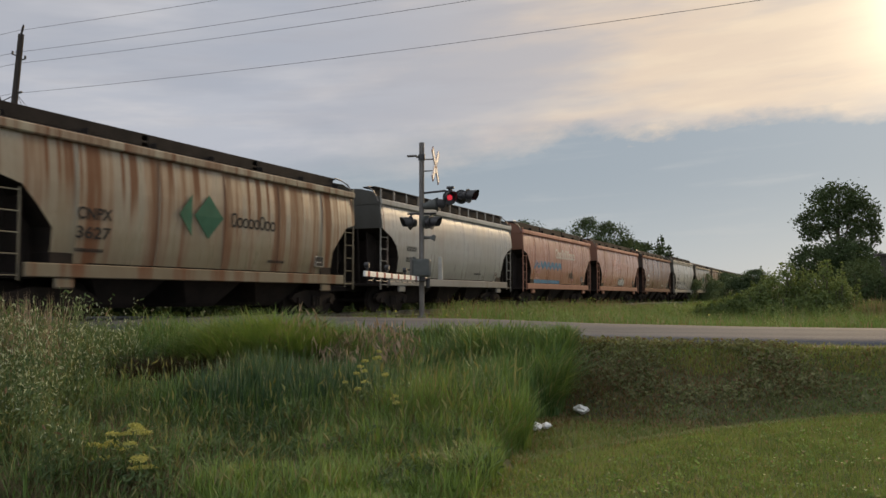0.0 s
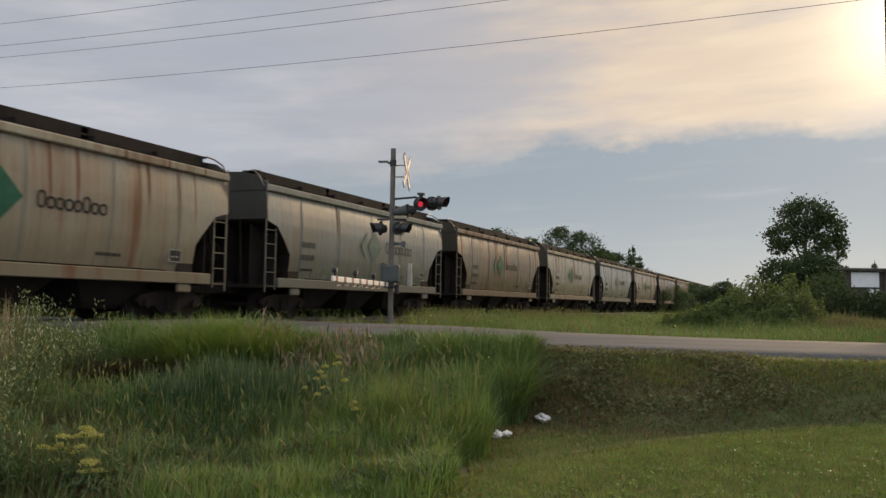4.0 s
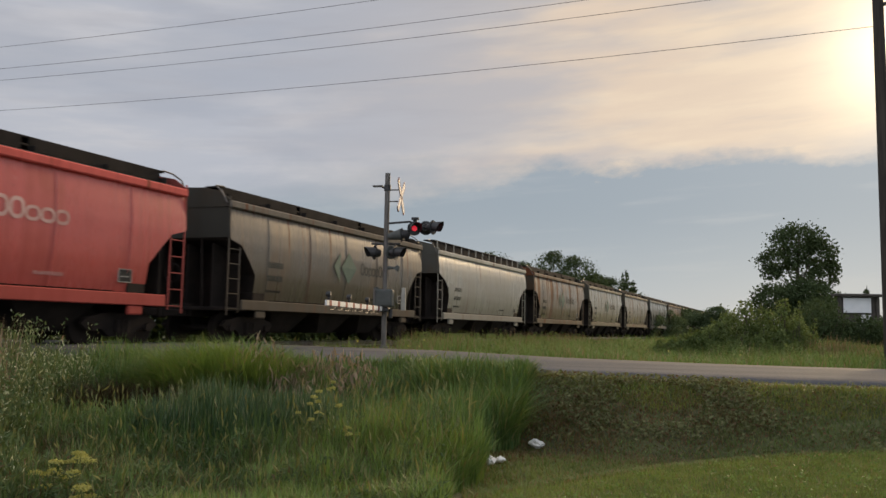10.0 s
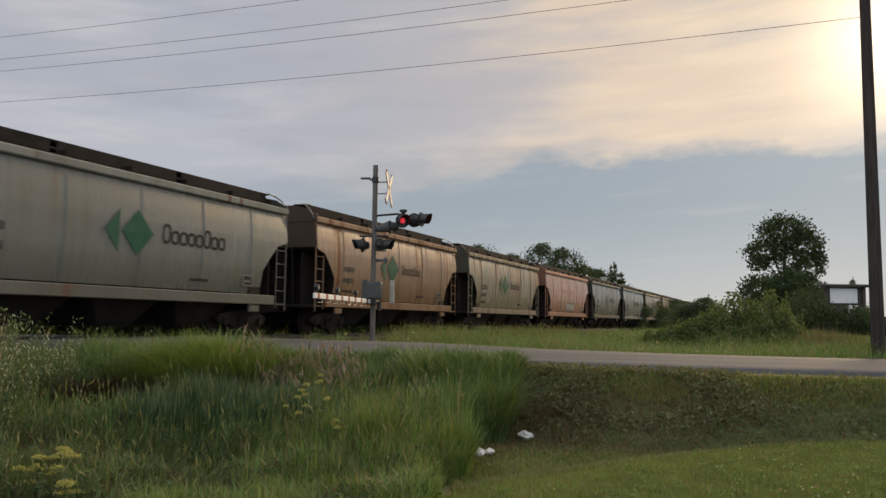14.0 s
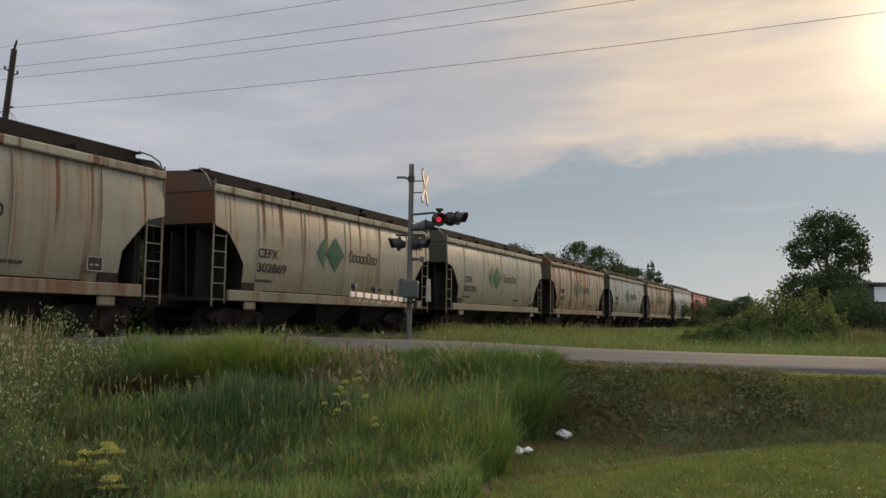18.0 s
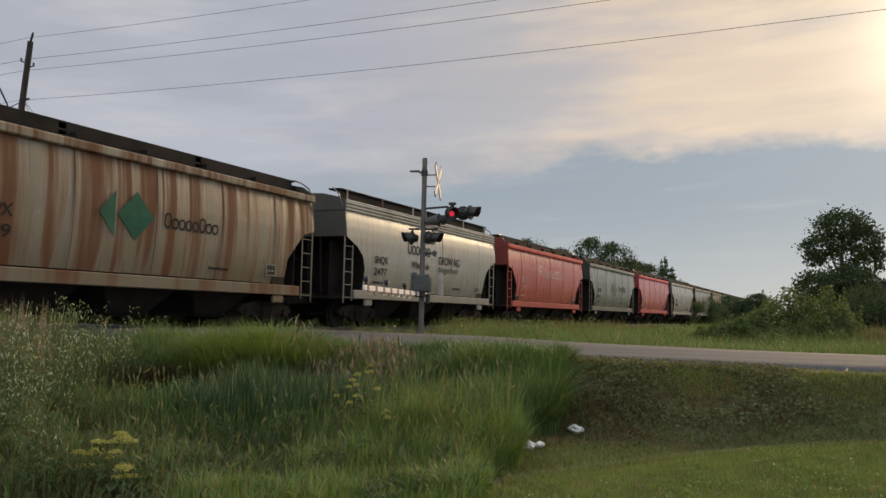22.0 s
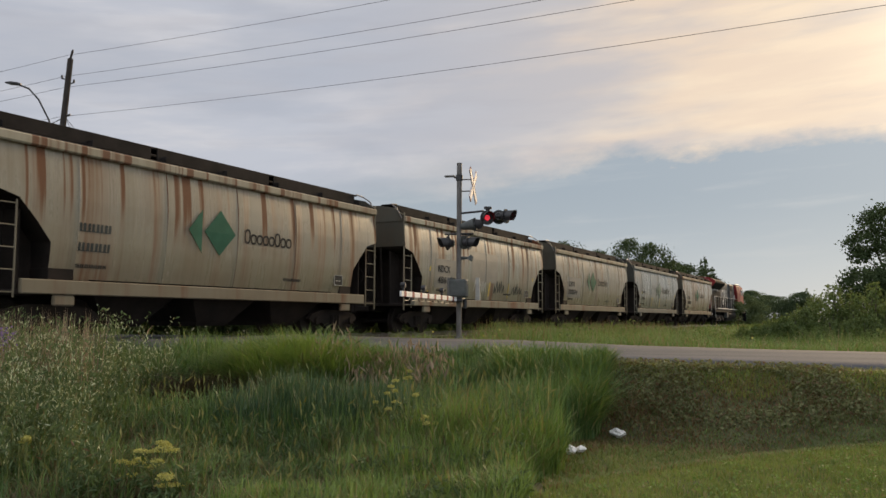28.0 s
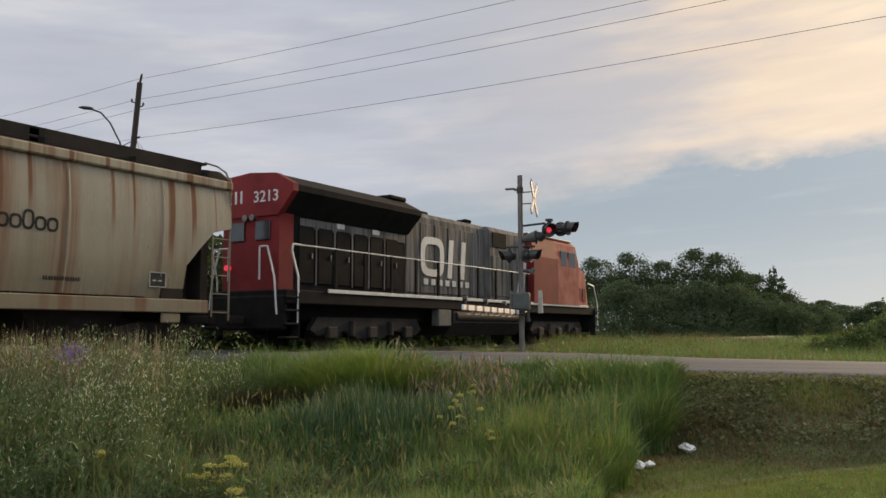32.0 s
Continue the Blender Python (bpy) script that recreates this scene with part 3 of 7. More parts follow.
def strip(name, offsets, material, label, s0, s1, step, lift, kind="structure"):
    """A ribbon along the road between signed offsets from its middle; offsets: (metres, height)."""
    ss = np.arange(s0, s1 + step / 2, step)
    rows = []
    for o, dz in offsets:
        o = np.where(o > 1.8, o - 3.4 + road_far(ss), o)
        x = ss + o * 0.196
        y = road_mid(ss) + o * 0.9806
        rows.append(np.stack([x, y, road_z(ss) + dz + lift], 1))
    co = np.stack(rows, 1).reshape(-1, 3)
    m = len(offsets)
    i = np.arange(len(ss) - 1)[:, None] * m + np.arange(m - 1)[None]
    quads = np.stack([i, i + m, i + m + 1, i + 1], -1).reshape(-1, 4)
    return tagged(sheet(name, co, quads, NOT, material), label, name.split("_")[0], kind=kind)


def build_road():
    strip("road", [(-3.45, -0.10), (-3.4, 0.0), (-1.7, 0.03), (0, 0.04), (1.7, 0.035), (3.4, 0.03), (3.45, -0.10)], ASPHALT, "worn grey asphalt country road rising to the crossing", -70, 90, 0.5, 0.0)
    strip("road_shoulder_near", [(-4.05, -0.10), (-3.9, -0.035), (-3.39, -0.012)], GRAVEL, "narrow pale gravel shoulder along the asphalt", -70, 90, 0.5, 0.0)
    strip("road_shoulder_far", [(3.39, 0.018), (3.8, -0.015), (3.95, -0.10)], GRAVEL, "narrow pale gravel shoulder along the asphalt", -70, 90, 0.5, 0.0)


def along(s, w=0.0, z=0.0):
    p = TRACK + ALONG * s + TOWARD * w
    return Vector((p.x, p.y, z))


def build_track():
    bed = thing("railway_track", "single railway track on grey ballast with timber ties", "railway", kind="structure")
    frame_m = pose(TRACK.x, TRACK.y, 0, 0, 0, TURN)
    g = Geo()
    prof = [(-2.9, 0.28), (-2.0, 0.66), (-1.4, 0.70), (1.4, 0.70), (2.0, 0.66), (2.9, 0.28)]
    xs = list(range(-160, 601, 4))
    g.loft([[(x, w, z) for w, z in prof] for x in xs])
    part("ballast", g, BALLAST, bed, "grey crushed-stone ballast", frame_m)
    for w in (-0.755, 0.755):
        r = Geo()
        sec = [(-0.07, 0.77), (0.07, 0.77), (0.07, 0.79), (0.012, 0.81), (0.012, 0.885), (0.036, 0.895), (0.036, 0.925), (0.028, 0.93), (-0.028, 0.93), (-0.036, 0.925), (-0.036, 0.895), (-0.012, 0.885), (-0.012, 0.81), (-0.07, 0.79)]
        r.loft([[(x, w + a, b) for a, b in sec] for x in (-160, 0, 200, 600)])
        part("rail", r, RAILHEAD, bed, "steel rail with a bright running surface", frame_m)
    tie = Geo().box(0, 0, 0.70, 0.23, 2.6, 0.16, 0.015).mesh("tie", TIMBER)
    for k in range(260):
        s = -70 + k * 0.53
        if not -10.2 < s < -3.2:
            part("tie", tie, TIMBER, bed, "", frame_m @ pose(s, random.uniform(-0.03, 0.03), random.uniform(-0.01, 0.01), 0, 0, random.uniform(-0.8, 0.8)))
    for k, (w, width) in enumerate(((0.0, 1.30), (-1.25, 0.85), (1.25, 0.85))):
        p = Geo().box(-6.7, w, 0.86, 6.6, width, 0.13, 0.02)
        part("crossing_panel", p, ASPHALT, bed, "asphalt crossing panel between the rails", frame_m)


# ---- hopper cars ----
HALF = 6.67
LEVELS = [(1.28, 5.35, 1.40), (1.6, 5.35, 1.465), (2.0, 5.37, 1.52), (2.4, 5.72, 1.545), (2.8, 6.12, 1.555), (2.93, 6.62, 1.554), (3.0, 6.67, 1.55), (3.3, 6.67, 1.53), (3.6, 6.67, 1.495), (3.88, 6.67, 1.445)]
ROUND = [(1.28, 5.35, 1.40), (1.6, 5.35, 1.48), (2.0, 5.37, 1.54), (2.4, 5.55, 1.57), (2.7, 5.95, 1.578), (2.9, 6.45, 1.58), (3.0, 6.67, 1.578), (3.3, 6.67, 1.56), (3.6, 6.67, 1.52), (3.88, 6.67, 1.46)]


def hull(levels):
    """Side sheets and upper ends."""
    g = Geo()
    fine = []
    for (z0, l0, w0), (z1, l1, w1) in zip(levels, levels[1:]):
        for k in range(3):
            t = k / 3
            fine.append((z0 + (z1 - z0) * t, l0 + (l1 - l0) * t, w0 + (w1 - w0) * t))
    fine.append(levels[-1])
    for s in (-1, 1):
        verts = [(x * l, s * w, z) for z, l, w in fine for x in (-1, -0.5, 0, 0.5, 1)]
        faces = [(5 * k + i, 5 * k + i + 1, 5 * k + i + 6, 5 * k + i + 5) for k in range(len(fine) - 1) for i in range(4)]
        g.add(verts, [f if s < 0 else f[::-1] for f in faces], True)
    return g


def end_sheet(levels, s):
    """The flat upper end of the body."""
    top = [(z, w) for z, l, w in levels if z >= 2.999]
    ring = [(-w, z) for z, w in top] + [(w, z) for z, w in top[::-1]]
    return Geo().loft([[(s * d, a, b) for a, b in (ring if s > 0 else ring[::-1])] for d in (HALF - 0.03, HALF + 0.004)])


def slope_sheet(levels, s):
    g = Geo()
    low = [f for f in levels if f[0] <= 3.001]
    verts = [(s * (l - 0.02), side * (w - 0.02), z) for z, l, w in low for side in (-1, 1)]
    g.add(verts, [(2 * k, 2 * k + 1, 2 * k + 3, 2 * k + 2) for k in range(len(low) - 1)])
    g.box(s * 5.05, 0, 1.35, 0.6, 2.9, 0.3)
    return g


def roof(eave):
    """The curved roof; eave: the height at which it meets the sides."""
    g = Geo()
    width = 1.46
    prof = [(-width, eave), (-1.1, eave + 0.13), (-0.6, eave + 0.21), (0, eave + 0.24), (0.6, eave + 0.21), (1.1, eave + 0.13), (width, eave), (width, eave - 0.08), (-width, eave - 0.08)]
    g.loft([[(x, -a, b) for a, b in prof] for x in (-HALF, HALF)])
    return g


def ladder(x, s, flip):
    """Two stiles and rungs at a corner."""
    g = Geo()
    y = s * 1.50
    outer, inner = x, x - flip * 0.52
    g.rod((outer, y, 0.82), (outer, y, 4.15), 0.026, n=6)
    g.rod((inner, y, 0.90), (inner, y, 2.75), 0.022, n=6)
    for k in range(5):
        z = 1.0 + 0.42 * k
        g.rod((outer, y, z), (inner, y, z), 0.016, n=6)
    return g


def wheel_mesh():
    g = Geo()
    prof = [(-0.07, 0.20), (-0.07, 0.455), (0.05, 0.45), (0.055, 0.485), (0.075, 0.485), (0.075, 0.20)]
    n = 20
    g.loft([[(r * math.cos(2 * math.pi * i / n), y, r * math.sin(2 * math.pi * i / n)) for i in range(n)] for y, r in prof], False)
    return g.mesh("wheel", GRIMESHADE)


WHEEL = wheel_mesh()


def truck_frame():
    g = Geo()
    for s in (-1, 1):
        y = s * 1.02
        g.plate([(-1.25, y - 0.07, 0.52), (-1.1, y - 0.07, 0.66), (-0.5, y - 0.07, 0.78), (0.5, y - 0.07, 0.78), (1.1, y - 0.07, 0.66), (1.25, y - 0.07, 0.52), (1.05, y - 0.07, 0.38), (0.62, y - 0.07, 0.40), (0.36, y - 0.07, 0.22), (-0.36, y - 0.07, 0.22), (-0.62, y - 0.07, 0.40), (-1.05, y - 0.07, 0.38)], 0.14)
        for k in (-0.16, 0, 0.16):
            g.rod((k, y - s * -0.1, 0.30), (k, y - s * -0.1, 0.62), 0.07, n=8)
        for k in (-0.89, 0.89):
            g.rod((k, y, 0.457), (k, y + s * 0.14, 0.457), 0.11, n=10)
    g.box(0, 0, 0.62, 0.36, 2.1, 0.24)
    for k in (-0.89, 0.89):
        g.rod((k, -0.95, 0.457), (k, 0.95, 0.457), 0.075, n=8)
    return g.mesh("truck", GRIMESHADE)


TRUCK = truck_frame()


def add_truck(parent, x):
    tr = part("truck", TRUCK, GRIMESHADE, parent, "grimy steel truck with sprung side frames", pose(x, 0, 0))
    for a in (-0.89, 0.89):
        for s in (-1, 1):
            part("wheel", WHEEL, GRIMESHADE, tr, "", pose(a, s * 0.76, 0.457, 0, 0, 0 if s < 0 else 180))


def seam(x):
    """A weld seam down the near side."""
    g = Geo()
    for (z0, l0, w0), (z1, l1, w1) in zip(LEVELS, LEVELS[1:]):
        if abs(x) < min(l0, l1):
            a, b = -(w0 + 0.001), -(w1 + 0.001)
            g.add([(x - 0.016, a, z0), (x + 0.016, a, z0), (x + 0.016, b, z1), (x - 0.016, b, z1), (x, a - 0.014, z0), (x, b - 0.014, z1)], [(0, 4, 5, 3), (4, 1, 2, 5)])
    return g


def hopper_template(kind):
    """kind: flat, round or ribbed."""
    car = thing("hopper_car", "covered hopper", "railway car")
    levels = LEVELS if kind == "flat" else ROUND
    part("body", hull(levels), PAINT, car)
    for s in (-1, 1):
        # the end bay's shade is put into the slope sheet's dark colour
        part("slope_sheet", slope_sheet(levels, s), GRIMESHADE, car, "sooty slope sheet under the end, coloured dark for its shade")
        if kind == "ribbed":
            c = Geo()
            sec = [(1.40, 3.84)]
            for k in range(3):
                sec += [(1.46, 3.85 + 0.11 * k), (1.52, 3.875 + 0.11 * k), (1.52, 3.925 + 0.11 * k), (1.46, 3.95 + 0.11 * k)]
            sec += [(1.48, 4.20), (1.40, 4.24)]
            c.loft([[(x, s * a, b) for a, b in (sec if s > 0 else sec[::-1])] for x in (HALF, -HALF)])
        else:
            c = Geo().box(0, s * 1.49, 3.935, 2 * HALF + 0.02, 0.15, 0.20, 0.03)
        part("top_chord", c, SILLPAINT, car)
        sill = Geo().box(0, s * 1.50, 1.12, 12.0, 0.10, 0.29, 0.02)
        for x in (-5.0, 5.0):
            sill.box(x, s * 1.47, 0.86, 0.5, 0.10, 0.22, 0.03)
        part("side_sill", sill, SILLPAINT, car)
        board = Geo().box(0, s * (0.68 if kind == "flat" else 0.92), {"flat": 4.485, "round": 4.50, "ribbed": 4.60}[kind], 12.9, 0.5, 0.05, 0.01)
        if kind == "flat":
            for x in (-4.4, -0.1, 4.2):
                board.box(x, s * 0.94, 4.35, 4.1, 0.04, 0.30, 0.008)
            for x in (-6.2, -4.1, -2.0, 0.1, 2.2, 4.3, 6.3):
                board.box(x, s * 1.02, 4.22, 0.07, 0.20, 0.16, 0.008)
        if kind != "flat":
            board.box(0, s * 1.10, 4.43 if kind == "ribbed" else 4.33, 12.9, 0.04, 0.32, 0.008)
        part("running_board", board, ROOFDIRT, car, "dark steel running board along the roof")
        for x in (-HALF + 0.02, HALF - 0.02):
            part("ladder", ladder(x, s, 1 if x > 0 else -1), SILLPAINT, car)
        cap = Geo()
        rim = 4.21 if kind == "ribbed" else 4.06
        prof = [(-1.5, 3.86), (-1.5, rim), (-1.1, 4.33), (-0.6, 4.43), (0, 4.46), (0.6, 4.43), (1.1, 4.33), (1.5, rim), (1.5, 3.86)]
        cap.loft([[(s * d, a, b) for a, b in (prof if s < 0 else prof[::-1])] for d in (HALF + 0.025, HALF - 0.04)])
        part("end_sheet", end_sheet(levels, s), SILLPAINT, car, "dull dark end sheet")
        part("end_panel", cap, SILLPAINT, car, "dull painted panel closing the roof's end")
        ends = Geo()
        for y in (-0.55, 0.55):
            ends.rod((s * 6.5, y, 1.0), (s * 6.63, y, 3.0), 0.035, n=6)
        ends.box(s * 6.15, 0, 1.0, 1.05, 2.9, 0.10)
        part("end_platform", ends, GRIMESHADE, car, "dark end platform with posts")
        # plates added to close the end bay; their dark colour carries its shade
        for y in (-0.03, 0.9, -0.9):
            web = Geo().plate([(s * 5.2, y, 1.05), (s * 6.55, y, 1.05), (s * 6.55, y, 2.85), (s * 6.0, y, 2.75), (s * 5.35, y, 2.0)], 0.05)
            part("web_plate", web, GRIMESHADE, car, "dark web plate under the slope sheet")
        part("cross_plate", Geo().box(s * 5.95, 0, 1.8, 0.05, 2.7, 1.6, 0.01), GRIMESHADE, car, "dark cross plate under the slope sheet")
        part("coupler", Geo().box(s * 7.0, 0, 0.86, 0.95, 0.16, 0.2, 0.03).box(s * 7.5, 0, 0.86, 0.22, 0.26, 0.3, 0.05), GRIMESHADE, car)
        up = {"flat": 4.50, "round": 4.52, "ribbed": 4.62}[kind]
        rail = Geo().tube([(s * 6.3, -1.0, up), (s * 6.70, -1.0, up - 0.03), (s * 6.74, -1.25, up - 0.2), (s * 6.72, -1.44, 3.95)], 0.022)
        part("grab_iron", rail, STEEL, car)
        add_truck(car, s * 5.0)
    part("roof", roof(4.20 if kind == "ribbed" else 4.03), ROOFDIRT, car, "sooty curved roof")
    part("hatch_trough", Geo().box(0, 0, 4.46, 12.0, 0.62, 0.14, 0.05), ROOFDIRT, car, "long roof hatch")
    n = {"flat": 0, "round": 13, "ribbed": 6}[kind]
    for k in range(n):
        x = -6.1 + 12.2 * k / (n - 1)
        part("bracket", Geo().box(x, -1.20, 4.39 if kind == "ribbed" else 4.28, 0.06, 0.05, 0.38, 0.01), PAINT, car)
    part("center_sill", Geo().box(0, 0, 0.95, 13.2, 0.5, 0.36, 0.02), GRIMESHADE, car)
    for x in (-2.9, 0, 2.9):
        g = Geo()
        g.loft([[(x - a, -b, z), (x + a, -b, z), (x + a, b, z), (x - a, b, z)] for z, a, b in ((0.32, 0.55, 0.75), (0.42, 0.6, 0.85), (1.30, 1.44, 1.44))])
        part("hopper_outlet", g, GRIMESHADE, car, "grimy discharge hopper")
    part("brake_wheel", Geo().tube([(-6.72, 0.35 + 0.27 * math.cos(a * math.pi / 6), 2.0 + 0.27 * math.sin(a * math.pi / 6)) for a in range(13)], 0.02), GRIMESHADE, car)
    if kind == "flat":
        for x in (-4.75, -2.35, 0.05, 2.45, 4.7):
            part("weld_seam", seam(x), PAINT, car)
    box = Geo().box(4.62, -1.485, 1.66, 0.40, 0.02, 0.28, 0.004)
    box_part = part("stencil_plate", box, BLACK, car, "small black stencil plate with a pale border")
    rim = Geo()
    for x, z, sx, sz in ((4.62, 1.81, 0.43, 0.02), (4.62, 1.51, 0.43, 0.02), (4.415, 1.66, 0.02, 0.30), (4.825, 1.66, 0.02, 0.30)):
        rim.box(x, -1.49, z, sx, 0.02, sz, 0.002)
    for x in (4.53, 4.68):
        rim.box(x, -1.492, 1.64, 0.09, 0.02, 0.03, 0.002)
    part("plate_border", rim, OLDWHITE, box_part)
    return car


def side_y(z, levels):
    """The near side's y at a height."""
    for (z0, l0, w0), (z1, l1, w1) in zip(levels, levels[1:]):
        if z <= z1:
            return -(w0 + (w1 - w0) * (z - z0) / (z1 - z0))
    return -levels[-1][2]


def decal(outlines, levels, proud=0.008):
    """Flat shapes laid on the near side; outlines: lists of (x, z)."""
    g = Geo()
    for o in outlines:
        g.plate([(x, side_y(z, levels) - proud, z) for x, z in o], 0.004)
    return g


def patch(x0, x1, z0, z1, levels):
    """A painted patch that follows the side's curve."""
    zs = [z0 + (z1 - z0) * k / 8 for k in range(9)]
    verts = [(x, side_y(z, levels) - 0.006, z) for z in zs for x in (x0, x1)]
    return Geo().add(verts, [(2 * k, 2 * k + 1, 2 * k + 3, 2 * k + 2) for k in range(8)])


def bars(x0, x1, z, h, n, gap=0.25):
    w = (x1 - x0) / n
    return [[(x0 + k * w, z), (x0 + (k + 1 - gap) * w, z), (x0 + (k + 1 - gap) * w, z + h), (x0 + k * w, z + h)] for k in range(n)]


def word_shapes(x0, x1, z, h, n, tall=()):
    """A wordmark as plain upright bars on one thin line, two to a letter, some taller: one closed outline."""
    w = (x1 - x0) / n
    low, upper = [(x0 + 0.1 * w, z)], []
    for k in range(n):
        top = z + h * (1.0 if k in tall else 0.72)
        for f in (0.10, 0.56):
            a, b = x0 + (k + f) * w, x0 + (k + f + 0.28) * w
            upper += [(a, z + 0.07 * h), (a, top), (b, top), (b, z + 0.07 * h)]
    low.append((b, z))
    return [low + upper[1:-1][::-1]]


def ring_row(x0, x1, z, h, n, levels, tall=()):
    """A wordmark as a row of plain rounded rings, some of them taller."""
    g = Geo()
    w = (x1 - x0) / n
    m = 14
    verts, faces = [], []
    for k in range(n):
        top = h if k in tall else 0.72 * h
        cx, cz, rx, rz = x0 + (k + 0.5) * w, z + top / 2, 0.5 * w, top / 2
        stroke = min(0.42 * rx, 0.42 * rz)
        for q in (0.0, stroke):
            for i in range(m):
                a = 2 * math.pi * i / m
                c, d = math.cos(a), math.sin(a)
                x, zz = cx + (rx - q) * math.copysign(abs(c) ** 0.8, c), cz + (rz - q) * math.copysign(abs(d) ** 0.7, d)
                if i in (0, m // 2):
                    zz = z + 0.36 * h
                verts.append((x, side_y(zz, levels) - 0.010, zz))
        base = 2 * m * k
        ids = list(range(base, base + 2 * m))
        if k:
            ids[m // 2] = base - 2 * m
        faces += [(ids[i], ids[(i + 1) % m], ids[m + (i + 1) % m], ids[m + i]) for i in range(m)]
    g.add(verts, faces)
    return g


def lettering(name, text, x0, z, size, width, y, material, parent, label="", levels=None):
    """Stencilled words with the built-in font, facing the near side."""
    cu = bpy.data.curves.new("words", "FONT")
    cu.body, cu.size, cu.extrude, cu.offset = text, size, 0.003, 0.003
    ob = bpy.data.objects.new("words", cu)
    scene.collection.objects.link(ob)
    me = bpy.data.meshes.new_from_object(ob.evaluated_get(bpy.context.evaluated_depsgraph_get()))
    bpy.data.objects.remove(ob)
    me.materials.clear()
    me.materials.append(material)
    xs = [v.co.x for v in me.vertices]
    k = width / (max(xs) - min(xs)) if width else 1.0
    low = min(xs)
    for v in me.vertices:
        out = y - side_y(z + v.co.y, levels) + 0.014 if levels else 0.0
        v.co = ((v.co.x - low) * k, v.co.y, v.co.z + out)
    me.name = name
    return part(name, me, material, parent, label, pose(x0, y, z, 90, 0, 0))


DIAMOND = [[(-1.70, 2.60), (-1.24, 2.08), (-1.24, 3.12)], [(-1.17, 2.60), (-0.62, 2.04), (-0.07, 2.60), (-0.62, 3.16)]]
BIRD = [[(-2.5, 3.25), (-2.1, 2.75), (-1.95, 2.75), (-2.35, 3.25)], [(-2.2, 3.25), (-1.8, 2.75), (-1.65, 2.75), (-2.05, 3.25)], [(-1.9, 3.25), (-1.45, 3.25), (-1.45, 3.1), (-1.8, 3.1)], [(-1.75, 3.0), (-1.45, 3.0), (-1.45, 2.85), (-1.65, 2.85)]]

# colours of the paint: r, g, b
BEIGE, PALE, TAN = (0.285, 0.250, 0.172), (0.300, 0.282, 0.208), (0.180, 0.146, 0.100)
GREY, DARK, LIGHT = (0.195, 0.195, 0.162), (0.105, 0.112, 0.094), (0.40, 0.375, 0.315)
RED, PINK, BROWN, ORANGE = (0.56, 0.105, 0.085), (0.44, 0.205, 0.135), (0.17, 0.072, 0.045), (0.30, 0.175, 0.098)
SHAPE = {"c": "flat", "f": "flat", "p": "flat", "t": "round", "w": "round", "a": "ribbed", "g": "ribbed", "b": "flat"}
CHALK, UMBER = (0.345, 0.335, 0.305), (0.115, 0.095, 0.070)
SLATE, CRIMSON = (0.185, 0.200, 0.178), (0.60, 0.088, 0.098)
